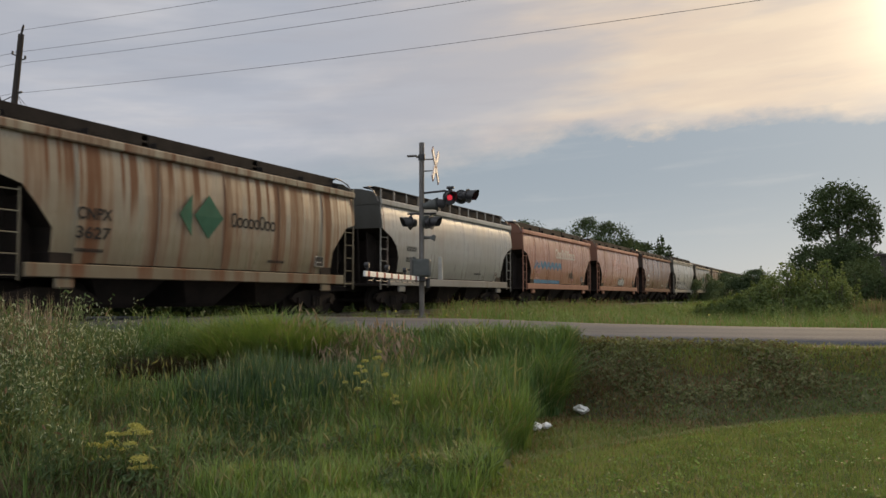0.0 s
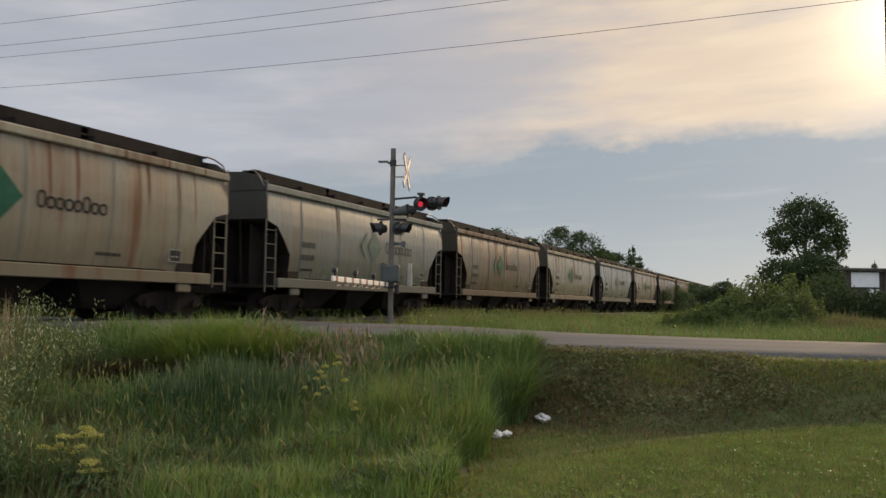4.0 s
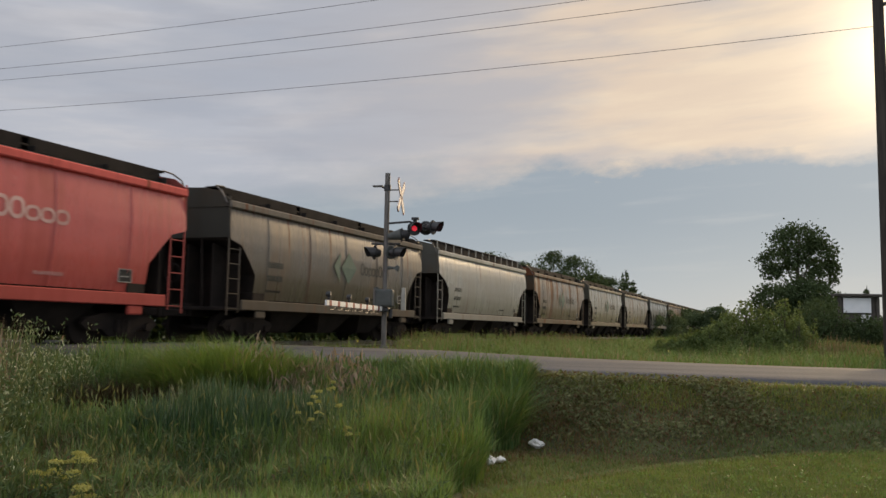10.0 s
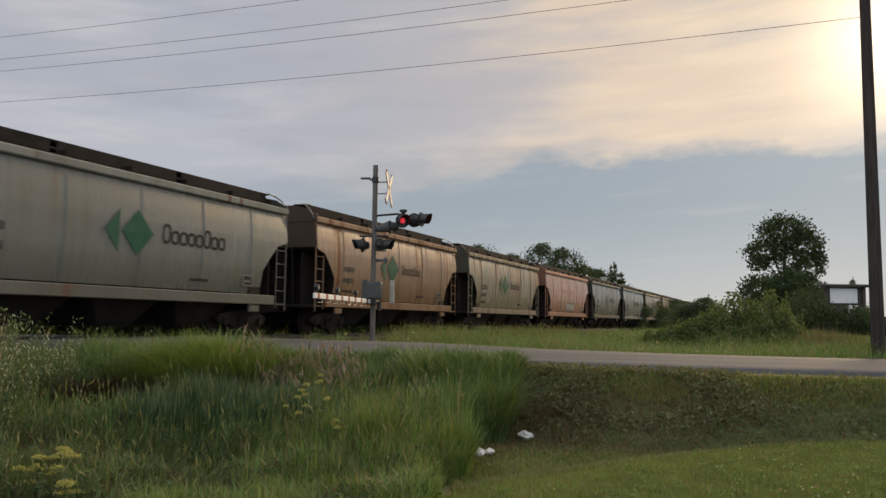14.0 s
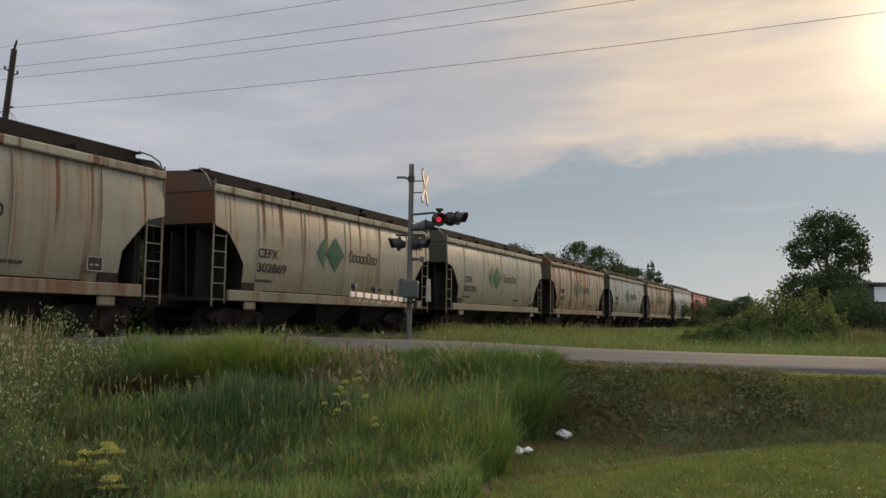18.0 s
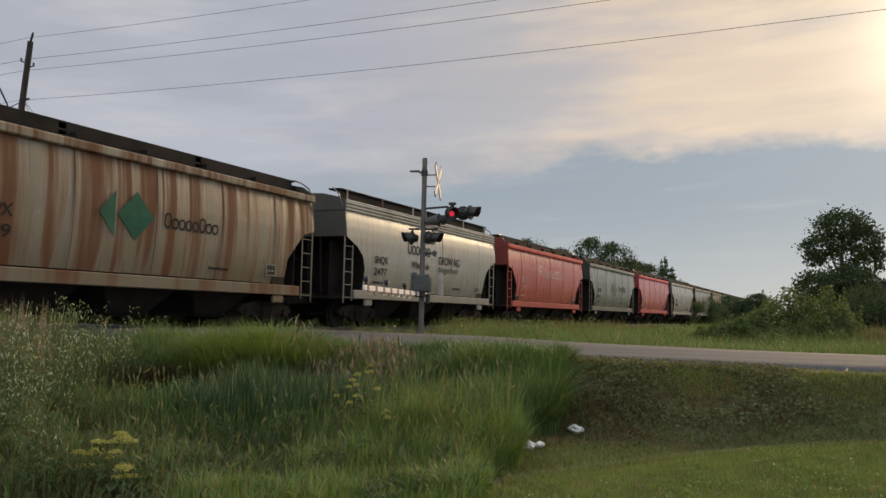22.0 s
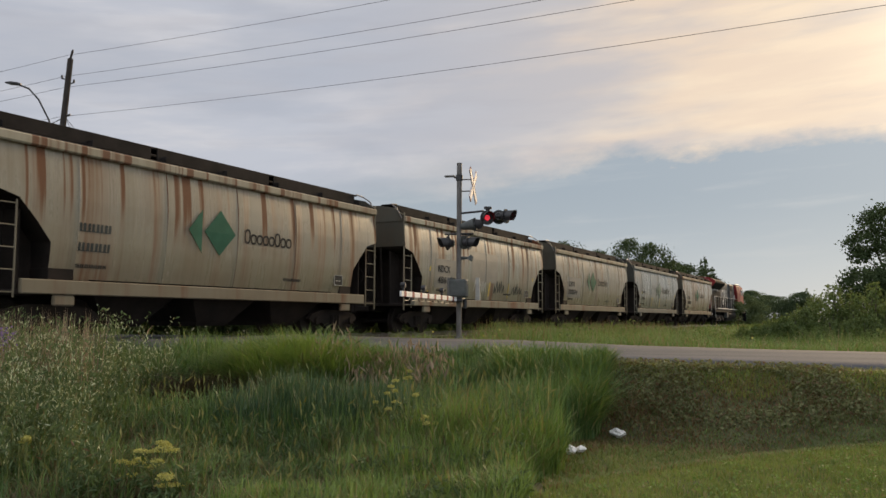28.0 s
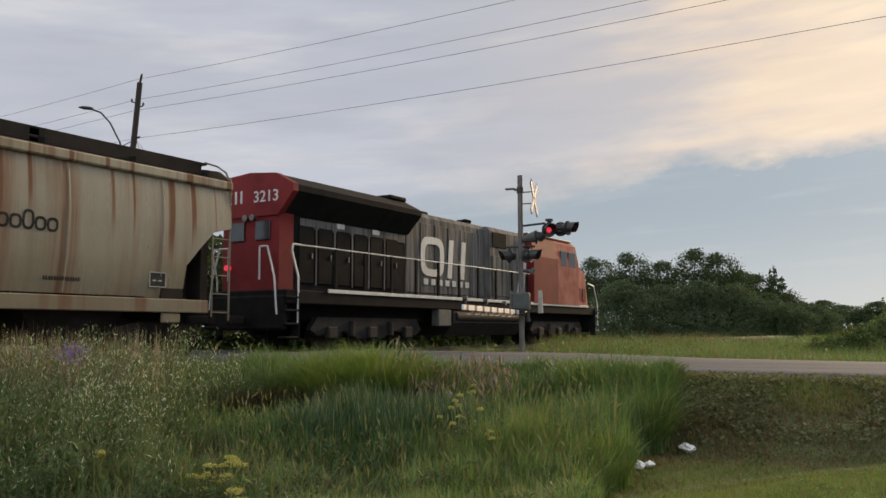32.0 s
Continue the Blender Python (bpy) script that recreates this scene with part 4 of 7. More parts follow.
# order from the front: kind, paint, rust, initials, number.
# kinds: c green emblem, f faded emblem, p white emblem, t plain round-sided, w plain white, a ribbed with words, b bare
CARS = {
    0: ("c", BEIGE, 0.75, "CNPX", "3627"), 1: ("w", CHALK, 0.05, "", ""), 2: ("p", PINK, 0.2, "POTX", "3682"), 3: ("p", PINK, 0.15, "", ""),
    4: ("b", BROWN, 0.3, "", ""), 5: ("g", LIGHT, 0.05, "TCMX", "302201"), 6: ("c", BEIGE, 0.4, "CITX", "101224"), 7: ("c", BEIGE, 0.75, "CNPX", "4696"),
    8: ("c", BEIGE, 0.55, "", ""), 9: ("c", TAN, 0.2, "", ""), 10: ("c", BEIGE, 0.7, "", ""), 11: ("c", BEIGE, 0.55, "GNRX", "1742"),
    12: ("c", GREY, 0.15, "", ""), 13: ("f", DARK, 0.15, "", ""), 14: ("a", LIGHT, 0.05, "SHQX", "2418"), 15: ("a", LIGHT, 0.1, "SHQX", "2031"),
    16: ("b", BROWN, 0.8, "", ""), 17: ("c", BEIGE, 0.4, "", ""), 18: ("c", BEIGE, 0.5, "", ""), 19: ("f", GREY, 0.2, "", ""), 20: ("c", TAN, 0.6, "", ""),
    21: ("c", BEIGE, 0.4, "", ""), 22: ("f", GREY, 0.2, "", ""), 23: ("c", BEIGE, 0.6, "", ""), 24: ("c", TAN, 0.5, "", ""),
    25: ("c", BEIGE, 0.6, "", ""), 26: ("c", BEIGE, 0.6, "", ""), 27: ("c", GREY, 0.1, "", ""), 28: ("c", ORANGE, 0.8, "", ""), 29: ("c", GREY, 0.1, "", ""),
    30: ("c", ORANGE, 0.7, "NOTX", "251360"), 31: ("c", BEIGE, 0.5, "ITFX", "33171"), 32: ("f", TAN, 0.25, "CNPX", ""), 33: ("f", TAN, 0.25, "CNPX", ""),
    34: ("c", TAN, 0.4, "", ""), 35: ("c", BEIGE, 0.65, "CITX", "101073"), 36: ("c", ORANGE, 0.6, "", ""), 37: ("f", TAN, 0.35, "", ""), 38: ("t", LIGHT, 0.05, "TCMX", "309643"),
    39: ("f", TAN, 0.5, "", ""), 40: ("p", RED, 0.05, "POTX", "2168"), 41: ("c", BEIGE, 0.5, "CNPX", "303749"), 42: ("w", LIGHT, 0.0, "WFRX", "413571"),
    43: ("f", TAN, 0.3, "", ""), 44: ("c", BEIGE, 0.5, "CNPX", ""), 45: ("a", LIGHT, 0.05, "SHQX", "2144"), 46: ("p", RED, 0.05, "POTX", ""), 47: ("f", UMBER, 0.3, "", ""),
    48: ("t", LIGHT, 0.05, "", ""), 49: ("f", TAN, 0.6, "", ""), 50: ("f", BEIGE, 0.25, "", ""), 51: ("b", BEIGE, 0.45, "", ""), 52: ("f", GREY, 0.15, "CNPX", ""),
    53: ("c", TAN, 0.6, "CNPX", "4327"), 54: ("c", PALE, 0.4, "CNPX", "4467"), 55: ("c", TAN, 0.65, "CNPX", ""), 56: ("f", GREY, 0.3, "", ""), 57: ("f", DARK, 0.05, "", ""),
    58: ("a", LIGHT, 0.0, "", ""), 59: ("c", TAN, 0.55, "", ""), 60: ("f", ORANGE, 0.75, "", ""), 61: ("b", PALE, 0.3, "ITFX", "33079"), 62: ("c", GREY, 0.05, "", ""),
    63: ("f", GREY, 0.1, "", ""), 64: ("c", ORANGE, 0.5, "", ""), 65: ("c", GREY, 0.05, "", ""), 66: ("c", ORANGE, 0.6, "", ""), 67: ("c", BEIGE, 0.6, "ICFX", ""),
    68: ("p", PINK, 0.15, "", ""), 69: ("f", DARK, 0.3, "", ""), 70: ("f", SLATE, 0.05, "CNPX", "1331"), 71: ("c", BEIGE, 0.4, "", ""), 72: ("c", BEIGE, 0.65, "CNPX", "4627"),
    73: ("c", BEIGE, 0.5, "", ""), 74: ("c", BEIGE, 0.4, "", ""), 75: ("f", GREY, 0.2, "", ""), 76: ("c", TAN, 0.5, "", ""), 77: ("c", BEIGE, 0.4, "", ""),
    78: ("c", PALE, 0.55, "ITFX", "33192"), 79: ("c", PALE, 0.5, "CEFX", "302869"), 80: ("c", PALE, 0.3, "CEFX", "302278"), 81: ("c", BEIGE, 0.85, "CNPX", "6591"),
    82: ("c", GREY, 0.1, "CNPX", "1750"), 83: ("c", BEIGE, 0.85, "CNPX", "6779"), 84: ("a", LIGHT, 0.05, "SHQX", "2477"), 85: ("p", RED, 0.02, "POTX", "2747"),
    86: ("f", SLATE, 0.0, "CEFX", ""), 87: ("p", CRIMSON, 0.05, "POTX", "2290"), 88: ("t", LIGHT, 0.05, "TCMX", "309565"), 89: ("c", PALE, 0.15, "CEFX", ""),
    90: ("c", BEIGE, 0.5, "", ""), 91: ("b", PALE, 0.6, "NDCX", "486148"), 92: ("c", BEIGE, 0.4, "CEFX", "302874"), 93: ("f", GREY, 0.15, "", ""), 94: ("c", BEIGE, 0.6, "CEFX", "302833"),
}
COLOUR_WORDS = {BEIGE: "beige", PALE: "pale cream", TAN: "tan", GREY: "grey", DARK: "dark grey-green", LIGHT: "light grey", CHALK: "chalk grey", UMBER: "dark umber", RED: "red", PINK: "faded red", BROWN: "dark brown", ORANGE: "orange-brown", SLATE: "slate grey", CRIMSON: "crimson red"}
KIND_WORDS = {"c": "with a green diamond emblem", "f": "with a faded green emblem", "p": "with faded pale lettering", "t": "with smooth curved sides", "w": "with plain smooth sides", "a": "with dark lettering and a ribbed top edge", "g": "with a ribbed top edge and graffiti", "b": "with bare stained sides"}
STRIPES = (11, 51, 71, 93, 91)


def mark_car(car, index, kind, paint, initials, number):
    levels = LEVELS if SHAPE[kind] == "flat" else ROUND
    pale = kind == "p" or index in (4, 16)
    ink = PINKWHITE if kind == "p" else WHITE if pale else BLACK
    x = -4.75 if index != 91 else -4.2
    y = side_y(2.35, levels) - 0.012
    if initials:
        lettering("owner_mark", initials, x, 2.24, 0.36, 0.95, y, ink, car, "stencilled initials", levels)
    else:
        part("owner_mark", decal(word_shapes(x, x + 0.85, 2.28, 0.24, 4), levels), ink if pale else FADEDINK, car, "worn stencilled initials")
    if number:
        lettering("car_number", number, x, 1.83, 0.36, 0.235 * len(number), side_y(1.95, levels) - 0.012, ink, car, "stencilled car number", levels)
    else:
        part("car_number", decal(word_shapes(x, x + 0.85, 1.88, 0.24, 4), levels), ink if pale else FADEDINK, car, "worn stencilled number")
    if index in (91, 92, 78):
        part("repaint_patch", patch(x - 0.25, x + 2.0, 1.66, 2.72, levels), PATCHGREY, car, "dull grey repainted patch behind the number")
    if index == 91:
        part("repaint_patch", patch(-1.3, 1.2, 2.0, 3.2, levels), PATCHGREY, car, "dull grey repainted patch")
    for px in (x, 2.0):
        part("data_stencil", decal(word_shapes(px, px + 0.8, 1.54, 0.10, 7), levels), ink, car, "small worn data stencil")
    if kind in "cf":
        m = GREEN if kind == "c" else FADED
        move, big = (0.85, 1.18) if kind == "f" else (0.5, 1.35) if paint is GREY else (0.0, 1.0)
        for o in DIAMOND:
            o = [(a + move, b) for a, b in o]
            part("emblem", decal([o], levels, 0.026), m, car, "green emblem" if kind == "c" else "faded green emblem")
        part("wordmark", ring_row(0.28 + move, 0.28 + move + 1.95 * big, 2.42, 0.38 * big, 8, levels, (0, 5)), BLACK if kind == "c" else FADEDINK, car, "faded dark wordmark")
    elif kind == "p" and index != 2:
        part("emblem", decal(BIRD, levels), PINKWHITE, car, "white emblem")
        part("wordmark", ring_row(-1.1, 2.8, 2.62, 0.46, 10, levels, (0, 3, 5, 6)), PINKWHITE, car, "white wordmark")
    elif kind == "p":
        part("wordmark", ring_row(-1.1, 2.8, 2.75, 0.55, 10, levels, (0, 3, 5, 6)), SPRAY, car, "faded wordmark")
    elif kind == "a":
        dark = BLACK if index == 84 else GHOST
        part("wordmark", ring_row(-2.3, -0.35, 2.72, 0.5, 6, levels, (0,)), dark, car, "dark wordmark" if index == 84 else "faint worn wordmark")
        lettering("trade_word", "Wholesale", -1.95, 2.24, 0.34, 1.5, side_y(2.5, levels) - 0.012, dark, car, "small word", levels)
        lettering("slogan", "GROW NG", 0.4, 2.50, 0.46, 2.1, side_y(2.8, levels) - 0.012, dark, car, "bold slogan", levels)
        lettering("slogan_second_line", "together", 0.42, 2.20, 0.36, 2.0, side_y(2.5, levels) - 0.012, FADED if index == 84 else GHOST, car, "pale second line of the slogan", levels)
    if index in STRIPES:
        for k, px in enumerate((-4.9, -1.9, 0.4, 2.4, 5.2)):
            part("reflector_strip", decal([[(px, 1.45), (px + 0.09, 1.45), (px + 0.13, 1.45 + (0.95 if k in (0, 4) else 0.6)), (px + 0.04, 1.45 + (0.95 if k in (0, 4) else 0.6))]], levels), YELLOW, car, "yellow reflective strip")
    spray_paint(car, index, levels)


def stroke_line(points, width):
    """Thin quads along a line of (x, z)."""
    out = []
    for (x0, z0), (x1, z1) in zip(points, points[1:]):
        d = math.hypot(x1 - x0, z1 - z0) or 1
        nx, nz = -(z1 - z0) / d * width / 2, (x1 - x0) / d * width / 2
        out.append([(x0 - nx, z0 - nz), (x1 - nx, z1 - nz), (x1 + nx, z1 + nz), (x0 + nx, z0 + nz)])
    return out


def spray_paint(car, index, levels):
    """Graffiti: bubble shapes with dark outlines, a blue band, or thin scrawls."""
    rng = random.Random(index)
    bubbles = {3: (-0.4, 4, 1.35, 0.62), 5: (-3.9, 11, 1.32, 0.72), 68: (-0.6, 5, 1.4, 0.6)}
    if index in bubbles:
        x0, n, z, h = bubbles[index]
        shapes = []
        w = 0.46
        for k in range(n):
            top = h * rng.uniform(0.8, 1.15)
            shapes.append([(x0 + w * (k + 0.5) + 0.56 * w * math.cos(a) * rng.uniform(0.85, 1.1), z + top / 2 + top / 2 * math.sin(a) * rng.uniform(0.9, 1.1)) for a in [2 * math.pi * i / 12 for i in range(12)]])
        part("graffiti", decal(shapes, levels, 0.010), SPRAY, car, "pale spray-painted bubble graffiti")
        lines = []
        for o in shapes:
            lines += stroke_line([*o, o[0]], 0.045)
        part("graffiti_outline", decal(lines, levels, 0.018), FADEDINK, car, "dark outline of the graffiti")
    if index == 2:
        shapes = [[(-4.9 + 0.7 * k, 1.3), (-4.2 + 0.7 * k, 1.3), (-4.15 + 0.7 * k, 2.2), (-4.35 + 0.7 * k, 2.5), (-4.7 + 0.7 * k, 2.5), (-4.92 + 0.7 * k, 2.2)] for k in range(7)]
        part("graffiti", decal(shapes, levels, 0.012), SPRAYBLUE, car, "broad band of blue graffiti with a scalloped top")
    scrawls = {91: ((-1.0, SPRAY, 0.03), (0.9, FADEDINK, 0.05), (2.9, FADEDINK, 0.06)), 33: ((-1.4, FADEDINK, 0.06), (0.8, SPRAY, 0.05)), 2: ((1.6, FADEDINK, 0.05),)}
    for x0, m, width in scrawls.get(index, ()):
        line = [(x0 + 0.11 * k + rng.uniform(-0.05, 0.05), 1.62 + 0.42 * (k % 2) * rng.uniform(0.5, 1.2) + rng.uniform(-0.05, 0.05)) for k in range(11)]
        part("graffiti", decal(stroke_line(line, width), levels, 0.016), m, car, "thin scrawled graffiti")


def build_cars():
    stock = {k: hopper_template(k) for k in ("flat", "round", "ribbed")}
    cars = []
    order = sorted(CARS) + [-1]
    for index in order:
        kind, paint, rust, initials, number = CARS.get(index, ("c", TAN, 0.5, "", ""))
        car = copy_thing(stock[SHAPE[kind]], Matrix())
        for o in car.children_recursive:
            o.color = (*paint, rust)
            if o.name.startswith("side_sill"):
                o.color = (*[0.9 * c + 0.02 for c in paint], min(1.0, 0.25 + 0.8 * rust)) if paint not in (RED, CRIMSON, BROWN) else (*paint, rust)
            elif o.name.startswith("top_chord"):
                o.color = (*[min(1, 1.15 * c + 0.05) for c in paint], rust) if paint not in (RED, CRIMSON, BROWN) else (*[1.25 * c for c in paint], rust)
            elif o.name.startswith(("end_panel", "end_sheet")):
                # ends take a small share of the paint colour, much darker than the sides
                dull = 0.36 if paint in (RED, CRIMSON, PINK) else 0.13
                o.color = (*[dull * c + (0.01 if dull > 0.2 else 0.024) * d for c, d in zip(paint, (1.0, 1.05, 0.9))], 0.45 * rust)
            elif o.name.startswith(("ladder", "bracket")):
                o.color = (*[0.70 * c + 0.02 for c in paint], 0.3)
        mark_car(car, index, kind, paint, initials, number)
        worn = "rust-streaked " if rust > 0.35 else ""
        tagged(car, f"{worn}{COLOUR_WORDS[paint]} covered hopper {KIND_WORDS[kind]}", "railway car", "hopper cars of the train")
        cars.append((index, car))
    for ob in stock.values():
        for o in [*ob.children_recursive, ob]:
            bpy.data.objects.remove(o)
    return cars


# ---- locomotive ----
def build_locomotive():
    loco = thing("locomotive", "dirty diesel locomotive with red ends, sooty grey hood and winged radiator", "locomotive")
    part("underframe", Geo().box(0, 0, 1.45, 21.3, 2.9, 0.36, 0.03).box(0, 0, 1.1, 20.2, 1.5, 0.5, 0.03), LOCOBLACK, loco)
    deck = Geo()
    for s in (-1, 1):
        deck.box(0.2, s * 1.46, 1.64, 18.4, 0.06, 0.10, 0.01)
    part("walkway_edge", deck, LOCOWHITE, loco, "dirty pale walkway edge")
    # hood
    def hood(name, x0, x1, half, z0, z1, material, label):
        g = Geo()
        sec = [(-half, z0), (-half, z1 - 0.16), (-half + 0.14, z1), (half - 0.14, z1), (half, z1 - 0.16), (half, z0)]
        g.loft([[(x, a, b) for a, b in sec] for x in (x1, x0)])
        return part(name, g, material, loco, label)
    hood("radiator_hood", -9.9, -4.6, 0.95, 1.62, 4.4, LOCOBLACK, "black lower radiator hood")
    hood("rear_hood", -10.45, -9.9, 1.0, 1.62, 3.9, LOCORED, "red rear hood")
    hood("engine_hood", -4.6, 0.7, 0.93, 1.62, 4.45, LOCOGREY, "sooty grey engine hood")
    hood("blower_cabin", 0.7, 3.7, 1.15, 1.62, 4.42, LOCOGREY, "sooty grey cabinet behind the cab")
    wing = Geo()
    sec = [(-1.5, 4.18), (-1.5, 4.34), (-0.9, 4.66), (0, 4.74), (0.9, 4.66), (1.5, 4.34), (1.5, 4.18), (0.98, 3.62), (-0.98, 3.62)]
    wing.loft([[(x, a, b) for a, b in sec] for x in (-4.45, -10.3)])
    part("radiator_overhang", wing, LOCOBLACK, loco, "black overhanging radiator wings")
    end = Geo().loft([[(x, a, b) for a, b in [(-1.5, 4.16), (-1.5, 4.36), (-0.9, 4.68), (0, 4.76), (0.9, 4.68), (1.5, 4.36), (1.5, 4.16), (0.99, 3.58), (-0.99, 3.58)]] for x in (-10.3, -10.5)])
    panel = part("rear_wing_panel", end, LOCORED, loco, "red rear panel of the radiator")
    window = Geo().box(-10.47, -0.45, 3.2, 0.05, 0.5, 0.5, 0.01)
    part("rear_window", window, GLASS, loco, "dark rear opening")
    part("rear_window", Geo().box(-10.47, 0.45, 3.2, 0.05, 0.5, 0.5, 0.01), GLASS, loco, "dark rear opening")
    num = lettering("number", "3213", 0, 0, 0.42, 0.85, 0, LOCOWHITE, panel, "white number")
    num.matrix_basis = pose(-10.512, -0.15, 3.95, 90, 0, -90)
    logo = Geo()
    for y, z, sy, sz in ((1.05, 4.12, 0.07, 0.3), (0.85, 4.26, 0.4, 0.06), (0.85, 3.98, 0.4, 0.06), (0.5, 4.12, 0.07, 0.34), (0.3, 4.12, 0.07, 0.34)):
        logo.box(-10.51, y, z, 0.012, sy, sz, 0.003)
    part("rear_emblem", logo, LOCOWHITE, panel, "white emblem strokes")
    for y in (-0.25, 0.0):
        part("headlight", Geo().rod((-10.44, y + 0.13, 3.55), (-10.56, y + 0.13, 3.55), 0.09, n=12), STEEL, loco, "small round rear headlight")
    part("marker_light", Geo().rod((-10.44, 0.75, 2.25), (-10.58, 0.75, 2.25), 0.075, n=12), REDLAMP, loco, "lit red marker light")
    # doors, panels and vents on both sides
    for s in (-1, 1):
        for k in range(6):
            x = -9.35 + 0.8 * k
            d = part("hood_door", Geo().box(x, s * 0.965, 2.62, 0.62, 0.05, 1.55, 0.02), LOCOBLACK, loco, "dark louvred hood door")
            part("latch", Geo().box(x + 0.22, s * 1.0, 2.6, 0.05, 0.03, 0.16, 0.008), STEEL, d)
        for k in range(6):
            x = -4.15 + 0.86 * k
            d = part("engine_door", Geo().box(x, s * 0.945, 2.95, 0.78, 0.04, 2.3, 0.015), LOCOGREY, loco, "sooty grey engine-room door")
            part("latch", Geo().box(x + 0.3, s * 0.975, 2.9, 0.05, 0.03, 0.18, 0.008), STEEL, d)
        for x in (-7.9, -6.2):
            part("white_placard", Geo().box(x, s * 0.99, 3.52, 0.34, 0.02, 0.14, 0.004), LOCOWHITE, loco)
        part("intake_screen", Geo().box(1.45, s * 1.165, 3.95, 1.1, 0.04, 0.55, 0.01), LOCOBLACK, loco, "black air-intake screen")
        for x in (1.2, 2.0, 2.9):
            part("cabinet_door", Geo().box(x, s * 1.165, 2.6, 0.68, 0.04, 1.5, 0.015), LOCOGREY, loco)
        y = s * 0.985
        ring = Geo()
        for i in range(20):
            a0, a1 = 2 * math.pi * i / 20, 2 * math.pi * (i + 1) / 20
            q = []
            for ang, shrink in ((a0, 0.0), (a1, 0.0), (a1, 0.24), (a0, 0.24)):
                c, d = math.cos(ang), math.sin(ang)
                q.append((-3.0 + (0.72 - shrink) * math.copysign(abs(c) ** 0.55, c), y - 0.012, 3.02 + (0.66 - shrink) * math.copysign(abs(d) ** 0.55, d)))
            ring.plate(q, 0.024)
        part("emblem_ring", ring, LOCOWHITE, loco, "dirty white rounded emblem ring")
        for x in (-2.05, -1.2):
            bar = Geo().plate([(x, y - 0.012, 2.36), (x + 0.28, y - 0.012, 2.36), (x + 0.42, y - 0.012, 3.68), (x + 0.14, y - 0.012, 3.68)], 0.024)
            part("emblem_bar", bar, LOCOWHITE, loco, "slanted dirty white emblem bar")
        part("grey_panel", Geo().box(-7.1, s * 0.962, 3.46, 5.0, 0.03, 0.26, 0.01), LOCOGREY, loco, "grey strip above the hood doors")
        for x in (-8.9, -8.1, -7.3, -6.5, -5.7):
            part("door_post", Geo().box(x - 0.05, s * 0.985, 2.6, 0.07, 0.03, 1.6, 0.01), LOCOGREY, loco)
        part("pale_panel", Geo().plate([(2.75, s * 1.19 - 0.015, 1.75), (3.35, s * 1.19 - 0.015, 1.75), (3.68, s * 1.19 - 0.015, 3.25), (3.2, s * 1.19 - 0.015, 3.25)], 0.03), LOCOWHITE, loco, "slanted pale panel behind the cab")
        for k in range(7):
            part("lettering_bar", Geo().box(-3.4 + 0.45 * k, y, 2.18, 0.26, 0.02, 0.2, 0.01), LOCOWHITE, loco, "worn white lettering bar")
        # handrails
        rail = Geo().tube([(-10.05, s * 1.38, 2.80), (3.6, s * 1.38, 2.80)], 0.022)
        part("handrail", rail, LOCOWHITE, loco, "pale steel handrail")
        for k in range(10):
            part("stanchion", Geo().box(-8.6 + 1.33 * k, s * 1.39, 2.22, 0.12, 0.06, 1.16, 0.015), LOCOBLACK, loco)
        part("rear_handrail", Geo().tube([(-10.05, s * 1.38, 2.80), (-10.35, s * 1.40, 2.80), (-10.42, s * 1.42, 2.62), (-10.2, s * 1.45, 1.95), (-10.2, s * 1.45, 0.75)], 0.028), LOCOWHITE, loco, "white curved rear handrail")
        part("end_handrail", Geo().tube([(-10.68, s * 0.55, 1.9), (-10.68, s * 0.55, 2.75), (-10.72, s * 0.85, 2.75), (-10.72, s * 1.1, 1.95), (-10.72, s * 1.2, 1.0)], 0.026), LOCOWHITE, loco, "white end handrail")
        part("front_handrail", Geo().tube([(9.6, s * 1.42, 2.7), (10.3, s * 1.42, 2.6), (10.7, s * 1.42, 1.8), (10.7, s * 1.42, 0.8)], 0.028), LOCOWHITE, loco, "pale front handrail")
        for x in (-10.45, 10.45):
            steps = Geo()
            for k in range(4):
                steps.box(x, s * 1.36, 0.42 + 0.34 * k, 0.5, 0.28, 0.05, 0.01)
            steps.box(x + (0.26 if x < 0 else -0.26), s * 1.36, 0.95, 0.03, 0.28, 1.2, 0.01)
            part("steps", steps, LOCOBLACK, loco)
    # cab and nose
    cab = Geo()
    sec = [(-1.5, 1.66), (-1.5, 3.55), (-1.36, 4.25), (-1.1, 4.45), (1.1, 4.45), (1.36, 4.25), (1.5, 3.55), (1.5, 1.66)]
    cab.loft([[(x, a, b) for a, b in sec] for x in (8.3, 6.1)])
    cabin = part("cab", cab, LOCOORANGE, loco, "faded orange-red cab")
    band = Geo().loft([[(x, a * 1.003, b) for a, b in sec] for x in (6.1, 3.75)])
    part("cab_rear", band, LOCORED, loco, "dark red rear of the cab")
    part("cab_roof", Geo().box(5.95, 0, 4.47, 4.5, 2.5, 0.07, 0.03), LOCOWHITE, loco, "pale cab roof edge")
    for s in (-1, 1):
        for x, sx in ((6.7, 0.6), (7.6, 0.75)):
            w = part("cab_window", Geo().box(x, s * 1.475, 3.62, sx, 0.06, 0.68, 0.03), GLASS, cabin, "dark cab side window")
            w.matrix_basis = pose(0, 0, 0)
        part("windshield", Geo().box(8.32, s * 0.62, 3.85, 0.05, 0.95, 0.6, 0.03), GLASS, cabin, "dark windshield")
    nose = Geo()
